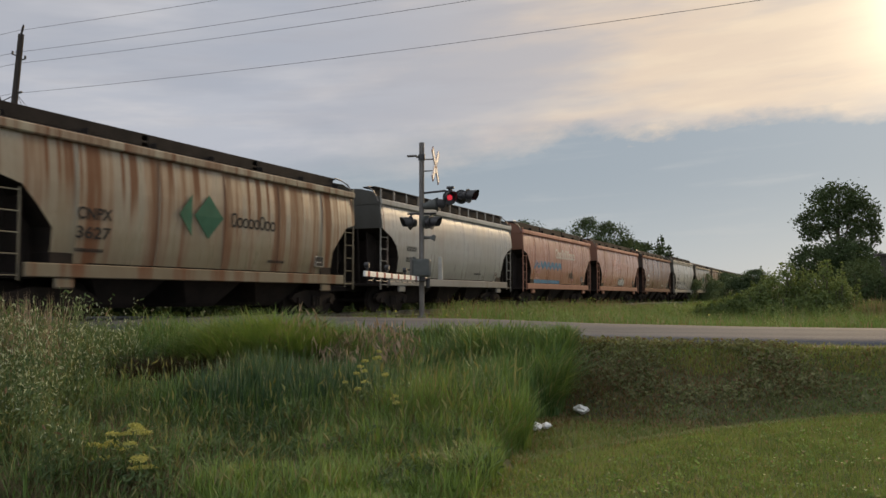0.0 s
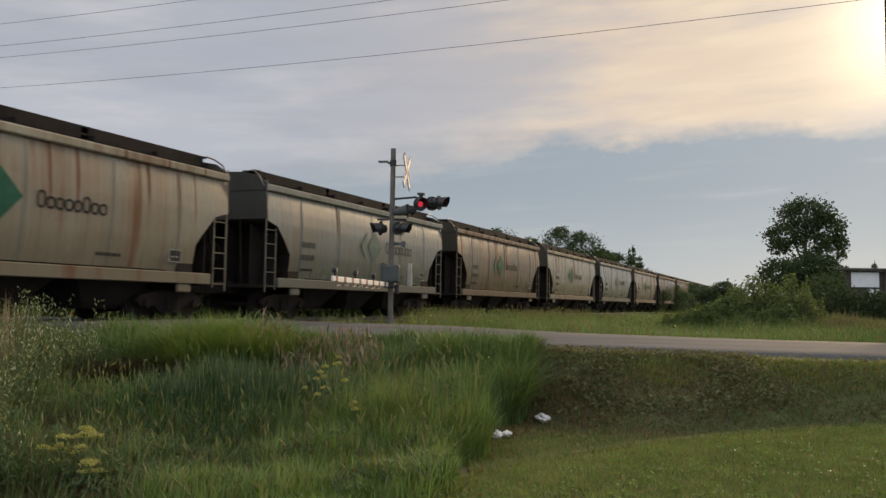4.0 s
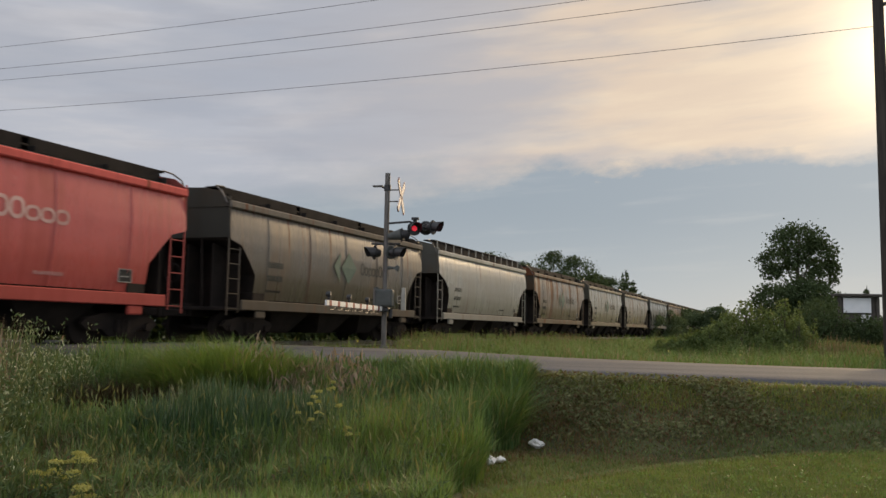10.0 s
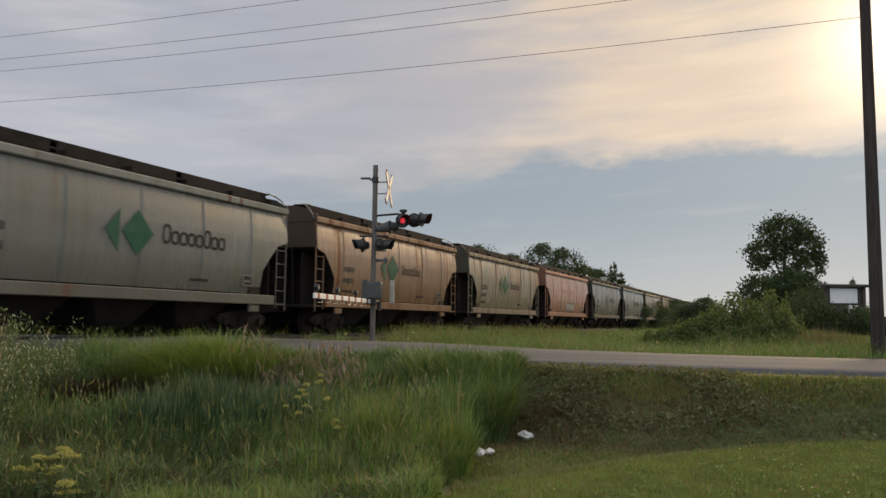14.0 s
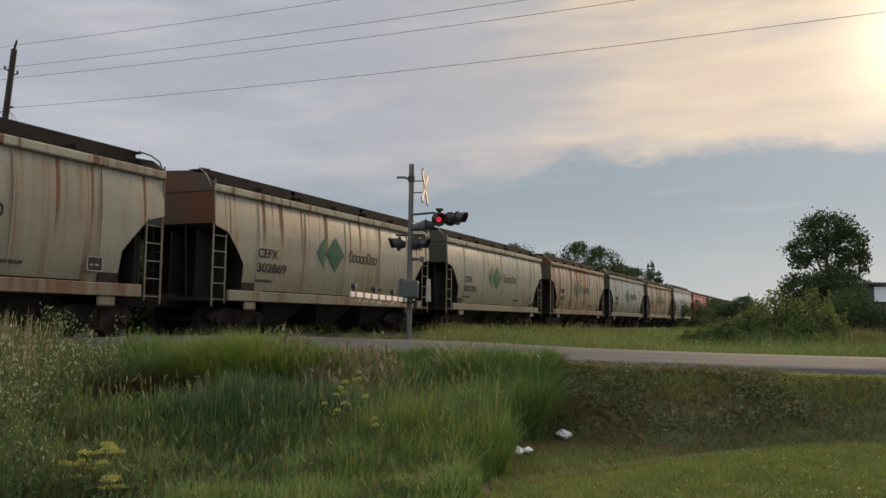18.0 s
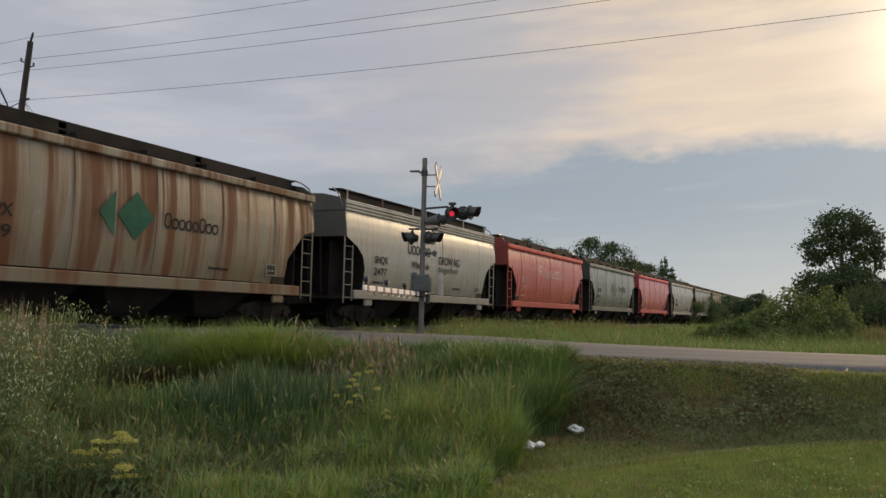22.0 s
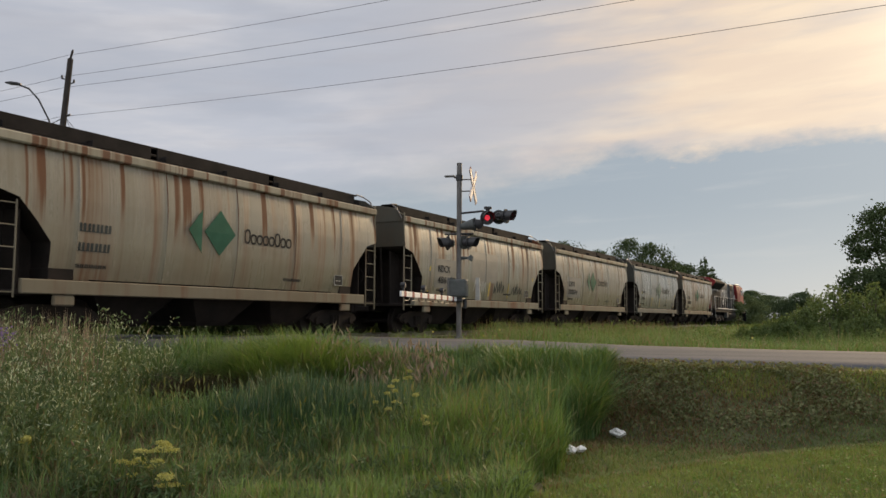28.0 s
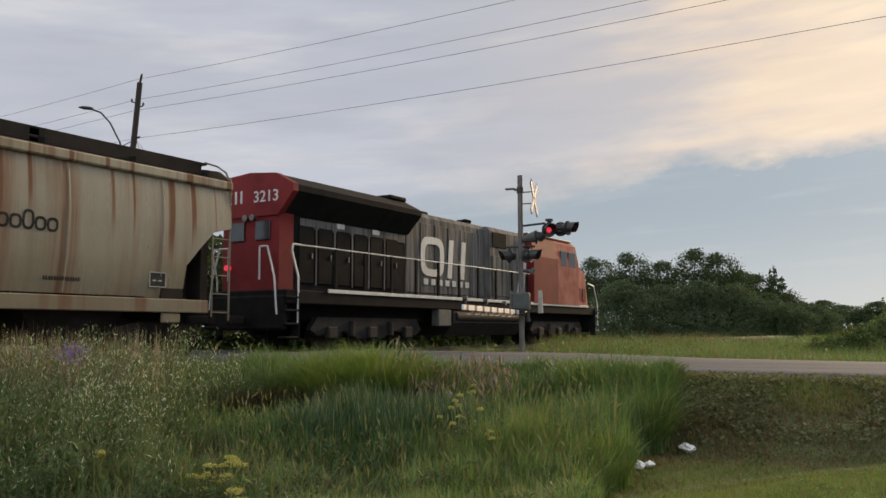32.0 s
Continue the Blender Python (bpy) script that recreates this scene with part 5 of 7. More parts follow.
    nose.loft([[(x, -h, 1.66), (x, h, 1.66), (x, h * 0.92, z), (x, -h * 0.92, z)] for x, h, z in ((8.3, 1.5, 3.48), (9.5, 1.42, 3.15), (9.95, 1.25, 2.9), (10.1, 1.0, 2.6))])
    part("nose", nose, LOCOORANGE, loco, "faded orange-red sloping nose")
    for x in (8.5, 9.0):
        part("nose_panel", Geo().box(x, -1.46, 2.15, 0.36, 0.03, 0.6, 0.01), LOCORED, loco)
    part("pilot", Geo().box(10.35, 0, 1.05, 0.3, 2.8, 1.1, 0.08), LOCOBLACK, loco)
    part("rear_pilot", Geo().box(-10.6, 0, 1.05, 0.22, 2.8, 0.9, 0.06), LOCOBLACK, loco)
    part("exhaust", Geo().box(-2.6, 0, 4.55, 0.9, 0.6, 0.25, 0.05), LOCOBLACK, loco)
    horn = Geo()
    for k in range(3):
        horn.rod((-0.2 + 0.16 * k, -0.3, 4.58), (0.1 + 0.16 * k, -0.5, 4.6), 0.03, 0.07, 8)
    part("horn", horn, LOCOBLACK, loco)
    part("radiator_fan_cap", Geo().box(-5.0, -0.6, 4.72, 0.9, 0.8, 0.14, 0.04), LOCOBLACK, loco)
    tank = Geo()
    sec = [(-1.42, 0.85), (-1.42, 1.25), (1.42, 1.25), (1.42, 0.85), (1.05, 0.42), (-1.05, 0.42)]
    tank.loft([[(x, a, b) for a, b in sec] for x in (3.0, -2.4)])
    part("fuel_tank", tank, TANK, loco, "grimy grey fuel tank")
    for s in (-1, 1):
        part("air_reservoir", Geo().rod((-2.2, s * 1.3, 1.05), (2.6, s * 1.3, 1.05), 0.2, n=14), TANK, loco, "round grey air reservoir")
        part("battery_box", Geo().box(-2.95, s * 1.3, 1.0, 0.8, 0.3, 0.55, 0.03), BOXGREY, loco)
    for cx in (-6.7, 6.7):
        g = Geo()
        for s in (-1, 1):
            y = s * 1.1
            g.plate([(-2.7, y - 0.08, 0.62), (-2.4, y - 0.08, 0.95), (2.4, y - 0.08, 0.95), (2.7, y - 0.08, 0.62), (2.4, y - 0.08, 0.45), (1.2, y - 0.08, 0.58), (0.6, y - 0.08, 0.36), (-0.6, y - 0.08, 0.36), (-1.2, y - 0.08, 0.58), (-2.4, y - 0.08, 0.45)], 0.16)
            for a in (-1.85, 0, 1.85):
                g.box(a, y + s * 0.12, 0.53, 0.42, 0.16, 0.34, 0.04)
            for a in (-0.95, 0.95):
                g.rod((a, y + s * 0.1, 0.45), (a, y + s * 0.1, 0.85), 0.1, n=10)
        tr = part("truck", g, TANK, loco, "grimy three-axle truck", pose(cx, 0, 0))
        for a in (-1.85, 0, 1.85):
            for s in (-1, 1):
                part("wheel", WHEEL, GRIMESHADE, tr, "", pose(a, s * 0.76, 0.457, 0, 0, 0 if s < 0 else 180))
    for s in (-1, 1):
        part("coupler", Geo().box(s * 10.95, 0, 0.86, 0.6, 0.18, 0.22, 0.03), GRIMESHADE, loco)
    return loco


# ---- crossing signal ----
def build_signal():
    z0 = float(ground_z(-0.54, 24.0))
    sig = thing("crossing_signal", "grey crossing signal mast with red lights and a lowered striped gate", "crossing signal", pose(-0.54, 24.0, 0, 0, 0, -11.3))
    part("mast", Geo().rod((0, 0, z0 - 0.1), (0, 0, 5.86), 0.075, n=14).rod((0, 0, z0), (0, 0, z0 + 0.25), 0.15, 0.12, 14), GALV, sig, "galvanised steel mast")
    part("base", Geo().box(0, 0, z0 + 0.02, 0.55, 0.55, 0.14, 0.04), GRAVEL, sig, "concrete footing")
    # crossbuck, its face across the road's line
    for a in (45, -45):
        m = pose(0.40, 0, 5.19, a, 0, 0)
        b = part("crossbuck_board", Geo().box(0, 0, 0, 0.025, 0.2, 1.2, 0.004), WHITE, sig, "white crossbuck board edged in red", m)
        rim = Geo()
        for y, z, sy, sz in ((0.086, 0, 0.026, 1.2), (-0.086, 0, 0.026, 1.2), (0, 0.587, 0.2, 0.026), (0, -0.587, 0.2, 0.026)):
            rim.box(0, y, z, 0.031, sy, sz, 0.002)
        part("red_border", rim, REDSTRIPE, b)
    for z in (5.05, 5.38):
        part("sign_bracket", Geo().rod((0, 0, z), (0.40, 0, z), 0.018, n=6), GALV, sig)
    part("side_arm", Geo().rod((0, 0, 5.44), (-0.16, 0, 5.46), 0.03, n=8).box(-0.28, 0, 5.49, 0.3, 0.12, 0.05, 0.015), GALV, sig, "short arm with a flat lamp")
    part("clamp", Geo().rod((0, 0, 5.36), (0, 0, 5.52), 0.1, n=12), LAMPBLACK, sig)

    def flasher(x, y, z, turn, lit, tilt=0):
        """A round lamp: backing, housing, visor, lens; looks along its own +x before the turn."""
        m = pose(x, y, z, 0, tilt, turn)
        lamp = part("flasher", Geo().rod((-0.16, 0, 0), (0.02, 0, 0), 0.10, 0.155, 16), LAMPBLACK, sig, "black lamp housing with a hood", m)
        disc = Geo().rod((0.0, 0, 0), (0.015, 0, 0), 0.20, n=24)
        part("backing_disc", disc, LAMPBLACK, lamp)
        part("lens", Geo().rod((0.02, 0, 0), (0.04, 0, 0), 0.078, 0.062, 16), REDLAMP if lit else REDLENS, lamp, "lit red lens" if lit else "unlit red lens")
        hood_g = Geo()
        n = 12
        outer = [(0.155 * math.sin(a), 0.155 * math.cos(a)) for a in [math.pi * (-0.72 + 1.44 * k / n) for k in range(n + 1)]]
        verts = [(0.02, p, q) for p, q in outer] + [(0.34 - 0.16 * abs(k - n / 2) / (n / 2), p * 1.03, q * 1.03 - 0.01) for k, (p, q) in enumerate(outer)]
        verts += [(v[0], v[1] * 0.95, v[2] * 0.95) for v in verts]
        m1, m2 = n + 1, 2 * (n + 1)
        hood_g.add(verts, [(k, k + 1, m1 + k + 1, m1 + k) for k in range(n)], True)
        hood_g.add(verts, [(m2 + m1 + k, m2 + m1 + k + 1, m2 + k + 1, m2 + k) for k in range(n)], True)
        hood_g.add(verts, [(m1 + k, m1 + k + 1, m2 + m1 + k + 1, m2 + m1 + k) for k in range(n)])
        part("visor", hood_g, LAMPBLACK, lamp)
        return lamp

    part("lamp_arm", Geo().rod((-0.42, 0, 3.84), (0.42, 0, 3.84), 0.028, n=8).rod((-0.3, 0, 3.84), (-0.3, -0.06, 3.6), 0.03, n=8).rod((0.27, 0, 3.84), (0.27, -0.06, 3.6), 0.03, n=8), LAMPBLACK, sig)
    flasher(-0.30, -0.08, 3.58, 215, False)
    flasher(0.30, -0.10, 3.58, -14, False)
    part("backing_plate", Geo().rod((0.12, 0.05, 3.6), (0.15, 0.03, 3.6), 0.19, n=20), BOXGREY, sig, "grey lamp backing seen edge-on")
    part("bell", Geo().rod((0.07, 0, 3.16), (0.34, -0.02, 3.16), 0.05, 0.03, 10).rod((0.30, -0.02, 3.10), (0.38, -0.02, 3.22), 0.10, 0.05, 12), BOXGREY, sig, "small grey warning bell")
    part("upper_arm", Geo().rod((0, 0, 4.42), (0.7, -0.1, 4.46), 0.03, n=8).rod((0.7, -0.1, 4.46), (0.85, -0.15, 4.34), 0.03, n=8).rod((0.0, 0, 4.10), (0.5, -0.05, 4.10), 0.035, n=8), LAMPBLACK, sig)
    flasher(0.46, -0.1, 4.08, 20, False)
    part("junction_box", Geo().rod((0.08, -0.04, 4.04), (0.50, -0.14, 4.10), 0.09, 0.17, 14), BOXGREY, sig, "grey round junction housing")
    cross = part("upper_crossarm", Geo().rod((0.80, -0.2, 4.30), (1.55, -0.3, 4.26), 0.05, n=8).rod((0.86, -0.2, 4.2), (0.86, -0.2, 4.55), 0.06, n=10).rod((0.86, -0.2, 4.5), (0.86, -0.2, 4.56), 0.11, n=12), LAMPBLACK, sig)
    flasher(0.86, -0.32, 4.24, -62, True)
    flasher(1.40, -0.42, 4.26, -20, True)
    flasher(1.15, -0.1, 4.28, 100, False)
    # gate
    part("gate_mechanism", Geo().box(0.04, -0.20, 2.30, 0.50, 0.30, 0.50, 0.04).box(0.04, -0.355, 2.30, 0.40, 0.02, 0.40, 0.01).rod((-0.16, -0.30, 2.58), (-0.16, -0.1, 2.58), 0.03, n=8), BOXGREY, sig, "grey gate mechanism cabinet")
    part("mechanism_bracket", Geo().box(0, -0.1, 1.98, 0.3, 0.4, 0.12, 0.02).rod((0.2, -0.1, 1.75), (0.2, -0.1, 2.0), 0.06, n=8), LAMPBLACK, sig)
    for x in (-0.4, 0.42):
        part("counterweight_arm", Geo().plate([(x, 0.3, 2.62), (x + 0.1, 0.3, 2.62), (x + 0.12, 0.3, 1.98), (x - 0.02, 0.3, 1.98)], 0.06), GALV if x < 0 else OLDWHITE, sig, "pale counterweight arm")
    arm = part("gate_arm", Geo().box(0, -3.05, 2.0, 0.05, 5.3, 0.12, 0.01), WHITE, sig, "lowered white gate arm with red stripes")
    for k in range(8):
        part("stripe", Geo().box(0, -0.8 - 0.66 * k, 2.0, 0.056, 0.20, 0.126, 0.01), REDSTRIPE, arm)
    for y in (-2.0, -3.8, -5.5):
        part("gate_lamp", Geo().rod((0, y, 2.06), (0, y, 2.16), 0.03, n=8).rod((-0.05, y, 2.19), (0.05, y, 2.19), 0.06, n=12), LAMPBLACK, arm, "small gate-arm lamp")
    drop = []
    for y in range(8):
        drop += [(0.03, -0.7 - 0.62 * y, 1.93), (0.03, -0.86 - 0.62 * y, 1.86), (0.03, -1.16 - 0.62 * y, 1.86)]
    part("lamp_cable", Geo().tube(drop, 0.008, 5), LAMPBLACK, arm, "black lamp cable looped under the arm")


# ---- poles and wires ----
def sagging(a, b, sag, n=24):
    a, b = Vector(a), Vector(b)
    return [a.lerp(b, k / n) - Vector((0, 0, sag * 4 * (k / n) * (1 - k / n))) for k in range(n + 1)]


LEFT_FOOT, LEFT_TOP = Vector((-18.86, 36, 0.35)), Vector((-17.95, 36, 12.75))
RIGHT_FOOT, RIGHT_TOP = Vector((12.15, 20.8, 0.7)), Vector((12.05, 20.85, 12.6))


def build_poles():
    for foot, top, label in ((LEFT_FOOT, LEFT_TOP, "leaning weathered wooden utility pole carrying a street lamp"), (RIGHT_FOOT, RIGHT_TOP, "tall weathered wooden utility pole beside the road")):
        pole = thing("utility_pole", label, "utility pole")
        part("pole", Geo().rod(foot - Vector((0, 0, 0.3)), foot.lerp(top, 0.5), 0.17, 0.145, 16, False).rod(foot.lerp(top, 0.5), top, 0.145, 0.12, 16), WOOD, pole)
        axis = (top - foot).normalized()
        pin = part("pole_top_pin", Geo().rod(top, top + Vector((0.08, 0, 0.35)), 0.05, n=8), WOOD, pole)
        part("insulator", Geo().rod(top + Vector((0.08, 0, 0.30)), top + Vector((0.09, 0, 0.42)), 0.05, 0.03, 10), LAMPBLACK, pin)
        for k, (back, side) in enumerate(((0.95, -0.28), (1.15, 0.28))):
            p = top - axis * back
            q = p + Vector((side, 0, 0.08))
            part("side_bracket", Geo().rod(p, q, 0.03, n=8).rod(q, q + Vector((0, 0, 0.14)), 0.05, 0.04, 10), LAMPBLACK, pole)
        p = top - axis * 2.5
        part("spool", Geo().rod(p + Vector((0.1, 0, -0.05)), p + Vector((0.28, 0, 0.0)), 0.05, n=10), LAMPBLACK, pole)
        if foot is LEFT_FOOT:
            arm = part("lamp_arm", Geo().tube([(-18.55, 35.95, 9.3), (-18.75, 35.9, 10.0), (-19.2, 35.8, 10.9), (-19.6, 35.7, 11.35), (-20.0, 35.6, 11.5)], 0.04), LAMPBLACK, pole, "curved lamp arm")
            head = Geo().loft([[(-19.9 - x, 35.6 + w * math.cos(a), 11.52 + x * 0.12 + h * math.sin(a)) for a in [k * math.pi / 5 for k in range(10)]] for x, w, h in ((0, 0.05, 0.04), (0.15, 0.12, 0.07), (0.45, 0.15, 0.08), (0.7, 0.05, 0.03))], True)
            part("lamp_head", head, LAMPBLACK, arm, "dark street-lamp head")
            part("drop_cable", Geo().tube([(-18.2, 36, 10.1), (-18.6, 36, 9.9), (-19.0, 36, 9.75), (-19.4, 36, 9.2)], 0.02), CABLE, pole)
    heights = ((12.95, 12.2), (12.0, 11.25), (11.5, 10.75), (10.2, 9.45))
    for zl, zr in heights:
        x = LEFT_FOOT.x + (LEFT_TOP.x - LEFT_FOOT.x) * (zl - LEFT_FOOT.z) / (LEFT_TOP.z - LEFT_FOOT.z)
        pts = sagging((x + 0.1, 36, zl), (11.95, 20.8, zr), 0.22)
        w = part("overhead_wire", Geo().tube(pts, 0.008, 5), CABLE, None)
        tagged(w, "thin dark overhead wire strung between the poles", "wire", "overhead wires")
        pts = sagging((x, 36, zl), (x - 34, 53, zl + 0.4), 0.3)
        w = part("overhead_wire", Geo().tube(pts, 0.008, 5), CABLE, None)
        tagged(w, "thin dark overhead wire running on past the leaning pole", "wire", "overhead wires")
    for dx in (1.9, 3.2):
        w = part("guy_wire", Geo().tube([(-18.1, 36, 10.2), (-18.1 + dx * 2.4, 36.4, 0.4)], 0.012, 5), CABLE, None)
        tagged(w, "thin guy wire slanting from the pole to the ground", "wire", "guy wires")


def build_sign():
    sign = thing("roadside_sign", "white sign board in a dark wooden frame with a small roof", "sign", pose(24.45, 45, 0.3, 0, 0, -6))
    for x in (-0.98, 0.98):
        part("post", Geo().box(x, 0, 1.6, 0.18, 0.2, 3.4, 0.02), SHED, sign)
    part("roof", Geo().box(0, -0.05, 3.38, 2.7, 0.6, 0.14, 0.03), SHED, sign)
    part("back_panel", Geo().box(0, 0.06, 2.0, 1.9, 0.06, 2.6, 0.01), SHED, sign)
    part("board", Geo().box(-0.1, -0.06, 2.83, 1.45, 0.05, 0.80, 0.01), BOARDWHITE, sign, "blank white upper board")
    part("lower_board", Geo().box(0.32, -0.06, 2.02, 0.6, 0.05, 0.62, 0.01), BOARDWHITE, sign, "small white lower board")


# ---- trees and shrubs ----
def build_tree(name, label, at, clumps, leaf_n, leaf_size, material, seed, trunk=None, aspect=0.65, shoots=()):
    """A tapered trunk with limbs and a crown of leaves gathered in clumps: (x, y, z, rx, ry, rz, share)."""
    rng = np.random.default_rng(seed)
    tree = thing(name, label, "tree" if "tree" in name else "shrub", at)
    g = Geo()
    if trunk:
        height, r = trunk
        bend = [Vector((0, 0, -0.2)), Vector((0.1, 0, height * 0.35)), Vector((-0.05, 0.1, height * 0.7)), Vector((0.1, 0, height))]
        rr = [r, r * 0.8, r * 0.55, r * 0.2]
        for k in range(3):
            g.rod(bend[k], bend[k + 1], rr[k], rr[k + 1], 10, False)
        for c in clumps:
            base = Vector((0, 0, min(height * 0.85, max(height * 0.25, c[2] * 0.6))))
            tip = Vector(c[:3])
            mid = base.lerp(tip, 0.5) + Vector((0, 0, 0.15 * (tip - base).length))
            g.rod(base, mid, r * 0.35, r * 0.2, 6, False).rod(mid, tip, r * 0.2, r * 0.06, 6, False)
    else:
        for c in clumps:
            for k in range(3):
                tip = Vector((c[0] + rng.normal() * c[3] * 0.4, c[1] + rng.normal() * c[4] * 0.4, c[2] + c[5] * 0.5))
                g.rod(Vector((c[0] * 0.8, c[1] * 0.8, -0.1)), tip, 0.03, 0.008, 5, False)
    feathers = []
    for x, y, z0, z1 in shoots:
        tip = Vector((x + rng.normal() * 0.12, y + rng.normal() * 0.1, z1))
        g.rod(Vector((x * 0.8, y * 0.8, z0)), tip, 0.012, 0.004, 5, False)
        t = rng.uniform(0.0, 1.0, 60) ** 0.8
        feathers.append(np.stack([x + (tip.x - x) * t, y + (tip.y - y) * t, z0 + (z1 - z0) * t], 1) + rng.normal(size=(60, 3)) * (0.10 * (1.15 - t))[:, None])
    part("trunk" if trunk else "stem", g, BARK, tree)
    share = np.array([c[6] for c in clumps])
    pick = rng.choice(len(clumps), leaf_n, p=share / share.sum())
    cl = np.array([c[:6] for c in clumps])[pick]
    # twigs: leaves crowd round random points near each clump's skin
    twigs = max(60, leaf_n // 14)
    tw = rng.integers(0, twigs, leaf_n)
    dirs = rng.normal(size=(twigs, 3))
    dirs /= np.linalg.norm(dirs, axis=1)[:, None]
    rad = rng.uniform(0.35, 1.05, twigs)[:, None] ** 0.6
    pos = cl[:, :3] + cl[:, 3:6] * (dirs * rad)[tw] + rng.normal(size=(leaf_n, 3)) * (cl[:, 3:6] * 0.13)
    pos[:, 2] = np.maximum(pos[:, 2], 0.05)
    pos = np.concatenate([pos, *feathers])
    crown = leaves("crown", pos, rng.uniform(0.6, 1.3, len(pos)) * leaf_size, material, rng, aspect)
    crown.parent = tree
    return tree


def build_trees():
    # the tall open-crowned tree and the dark mass round its foot
    build_tree("broadleaf_tree", "tall dark broadleaf tree with an open airy crown", pose(37.6, 80, 0.3),
               [(0, 0, 10.3, 2.6, 2.2, 1.6, 4), (-1.9, 0.3, 8.3, 1.9, 1.8, 1.2, 2.2), (1.9, 0, 9.0, 1.9, 1.8, 1.5, 2.4), (2.6, 0.5, 6.9, 1.5, 1.5, 1.3, 1.3), (0.2, -0.5, 7.4, 2.0, 1.8, 1.3, 1.2), (-2.6, 0, 7.0, 1.0, 1.0, 0.7, 0.7), (3.4, 0, 7.6, 0.7, 0.7, 0.8, 0.5)], 9000, 0.27, LEAFDARK, 11, (10.5, 0.3))
    build_tree("broadleaf_tree", "low dense dark tree under the tall one", pose(36.0, 78, 0.3),
               [(-1.8, 0, 4.3, 2.0, 2, 1.6, 2), (1.0, 0, 4.8, 2.6, 2, 1.5, 3), (-1.5, 0, 2.2, 2.2, 2, 1.8, 2), (2.4, 0, 3.0, 3.0, 2, 2.4, 3)], 14000, 0.27, LEAFDARK, 12, (4.6, 0.2))
    build_tree("broadleaf_tree", "low dense dark tree beside the sign", pose(29.0, 56, 0.3),
               [(-0.8, 0, 2.2, 1.8, 1.5, 1.7, 2), (1.4, 0, 1.8, 1.6, 1.5, 1.4, 2), (-2.2, 0, 1.6, 1.3, 1.4, 1.2, 1), (3.0, 0, 1.0, 1.2, 1.2, 0.9, 1)], 9000, 0.2, LEAFDARK, 13, (2.4, 0.12))
    build_tree("conifer_tree", "small dark spruce behind the sign", pose(47.5, 86, 0.3),
               [(0, 0, 1.2 + 0.75 * k, 1.5 - 0.2 * k, 1.5 - 0.2 * k, 0.30, 1.4 - 0.17 * k) for k in range(7)], 3200, 0.24, LEAFDARK, 14, (6.4, 0.12), 0.3)
    # woodland beyond the track
    rng = random.Random(4)
    line = [(6.5, 99, 9.6), (10.2, 97, 9.9), (13.3, 100, 9.2), (16.8, 97, 10.3), (20.2, 99, 10.0), (22.6, 103, 8.2), (25.4, 104, 7.8), (28.6, 106, 5.6), (31.8, 108, 4.6), (3.0, 102, 9.4), (-1.0, 104, 9.6), (8.4, 92, 6.6), (12.4, 91, 6.0), (16.4, 92, 6.4), (20.0, 92, 6.0), (23.4, 95, 5.2), (26.8, 98, 4.2), (37.5, 120, 5.2), (41.2, 122, 4.6), (44.6, 121, 5.0), (34.8, 115, 4.2)]
    for k, (x, y, h) in enumerate(line):
        w = rng.uniform(2.5, 3.2) if h > 7 else rng.uniform(2.2, 2.8)
        cl = [(0, 0, h * 0.80, w * 0.8, w * 0.8, h * 0.17, 2), (-w * 0.6, 0, h * 0.62, w * 0.8, w * 0.8, h * 0.16, 2), (w * 0.65, 0.3, h * 0.60, w * 0.8, w * 0.8, h * 0.17, 2), (0, -0.5, h * 0.36, w * 1.15, w, h * 0.24, 3), (rng.uniform(-1, 1), 0, h * 0.93, w * 0.35, w * 0.35, h * 0.07, 0.6), (0, -0.4, h * 0.13, w * 1.1, w, h * 0.13, 2)]
        t = build_tree("woodland_tree", "dark leafy tree in the woodland beyond the track", pose(x, y, 0.3, 0, 0, rng.uniform(-60, 60)), cl, 11000, 0.22, LEAFDARK if h > 7 else LEAFMID, 40 + k, (h * 0.9, 0.16))
        tagged(t, group="woodland trees")
    build_tree("woodland_tree", "thin pointed sapling above the woodland", pose(27.0, 104, 0.3), [(0, 0, 7.4, 0.5, 0.5, 1.3, 1), (0.9, 0, 6.6, 0.6, 0.5, 0.8, 1), (-0.4, 0, 5.6, 0.7, 0.6, 0.8, 1)], 700, 0.3, LEAFDARK, 71, (8, 0.1))
    for k, (x, y, w, h) in enumerate(((19.9, 40, 1.7, 2.9), (22.2, 40.4, 1.5, 2.25), (24.2, 40.8, 1.3, 1.7))):
        cl = [(0, 0, h * 0.7, w * 0.7, w * 0.6, h * 0.28, 2), (-w * 0.5, 0, h * 0.45, w * 0.6, w * 0.6, h * 0.35, 2), (w * 0.5, 0.2, h * 0.45, w * 0.6, w * 0.6, h * 0.32, 2), (0, 0, h * 0.2, w * 0.95, w * 0.7, h * 0.2, 1.5)]
        t = build_tree("dark_shrub", "dense dark green shrub in front of the sign", pose(x, y, float(ground_z(x, y))), cl, 4200, 0.14, LEAFDARK, 120 + k)
        tagged(t, group="dark shrubs by the sign")
    # shrubs beyond the road
    spots = [(9.3, 29.4, 0.9, 0.75), (10.0, 29.0, 1.0, 1.0), (10.9, 29.6, 1.0, 1.3), (12.0, 30.0, 1.2, 1.95), (13.2, 29.6, 1.2, 2.0), (14.2, 30.4, 0.9, 1.5), (12.6, 28.6, 1.0, 1.1), (11.3, 28.2, 0.8, 0.9)]
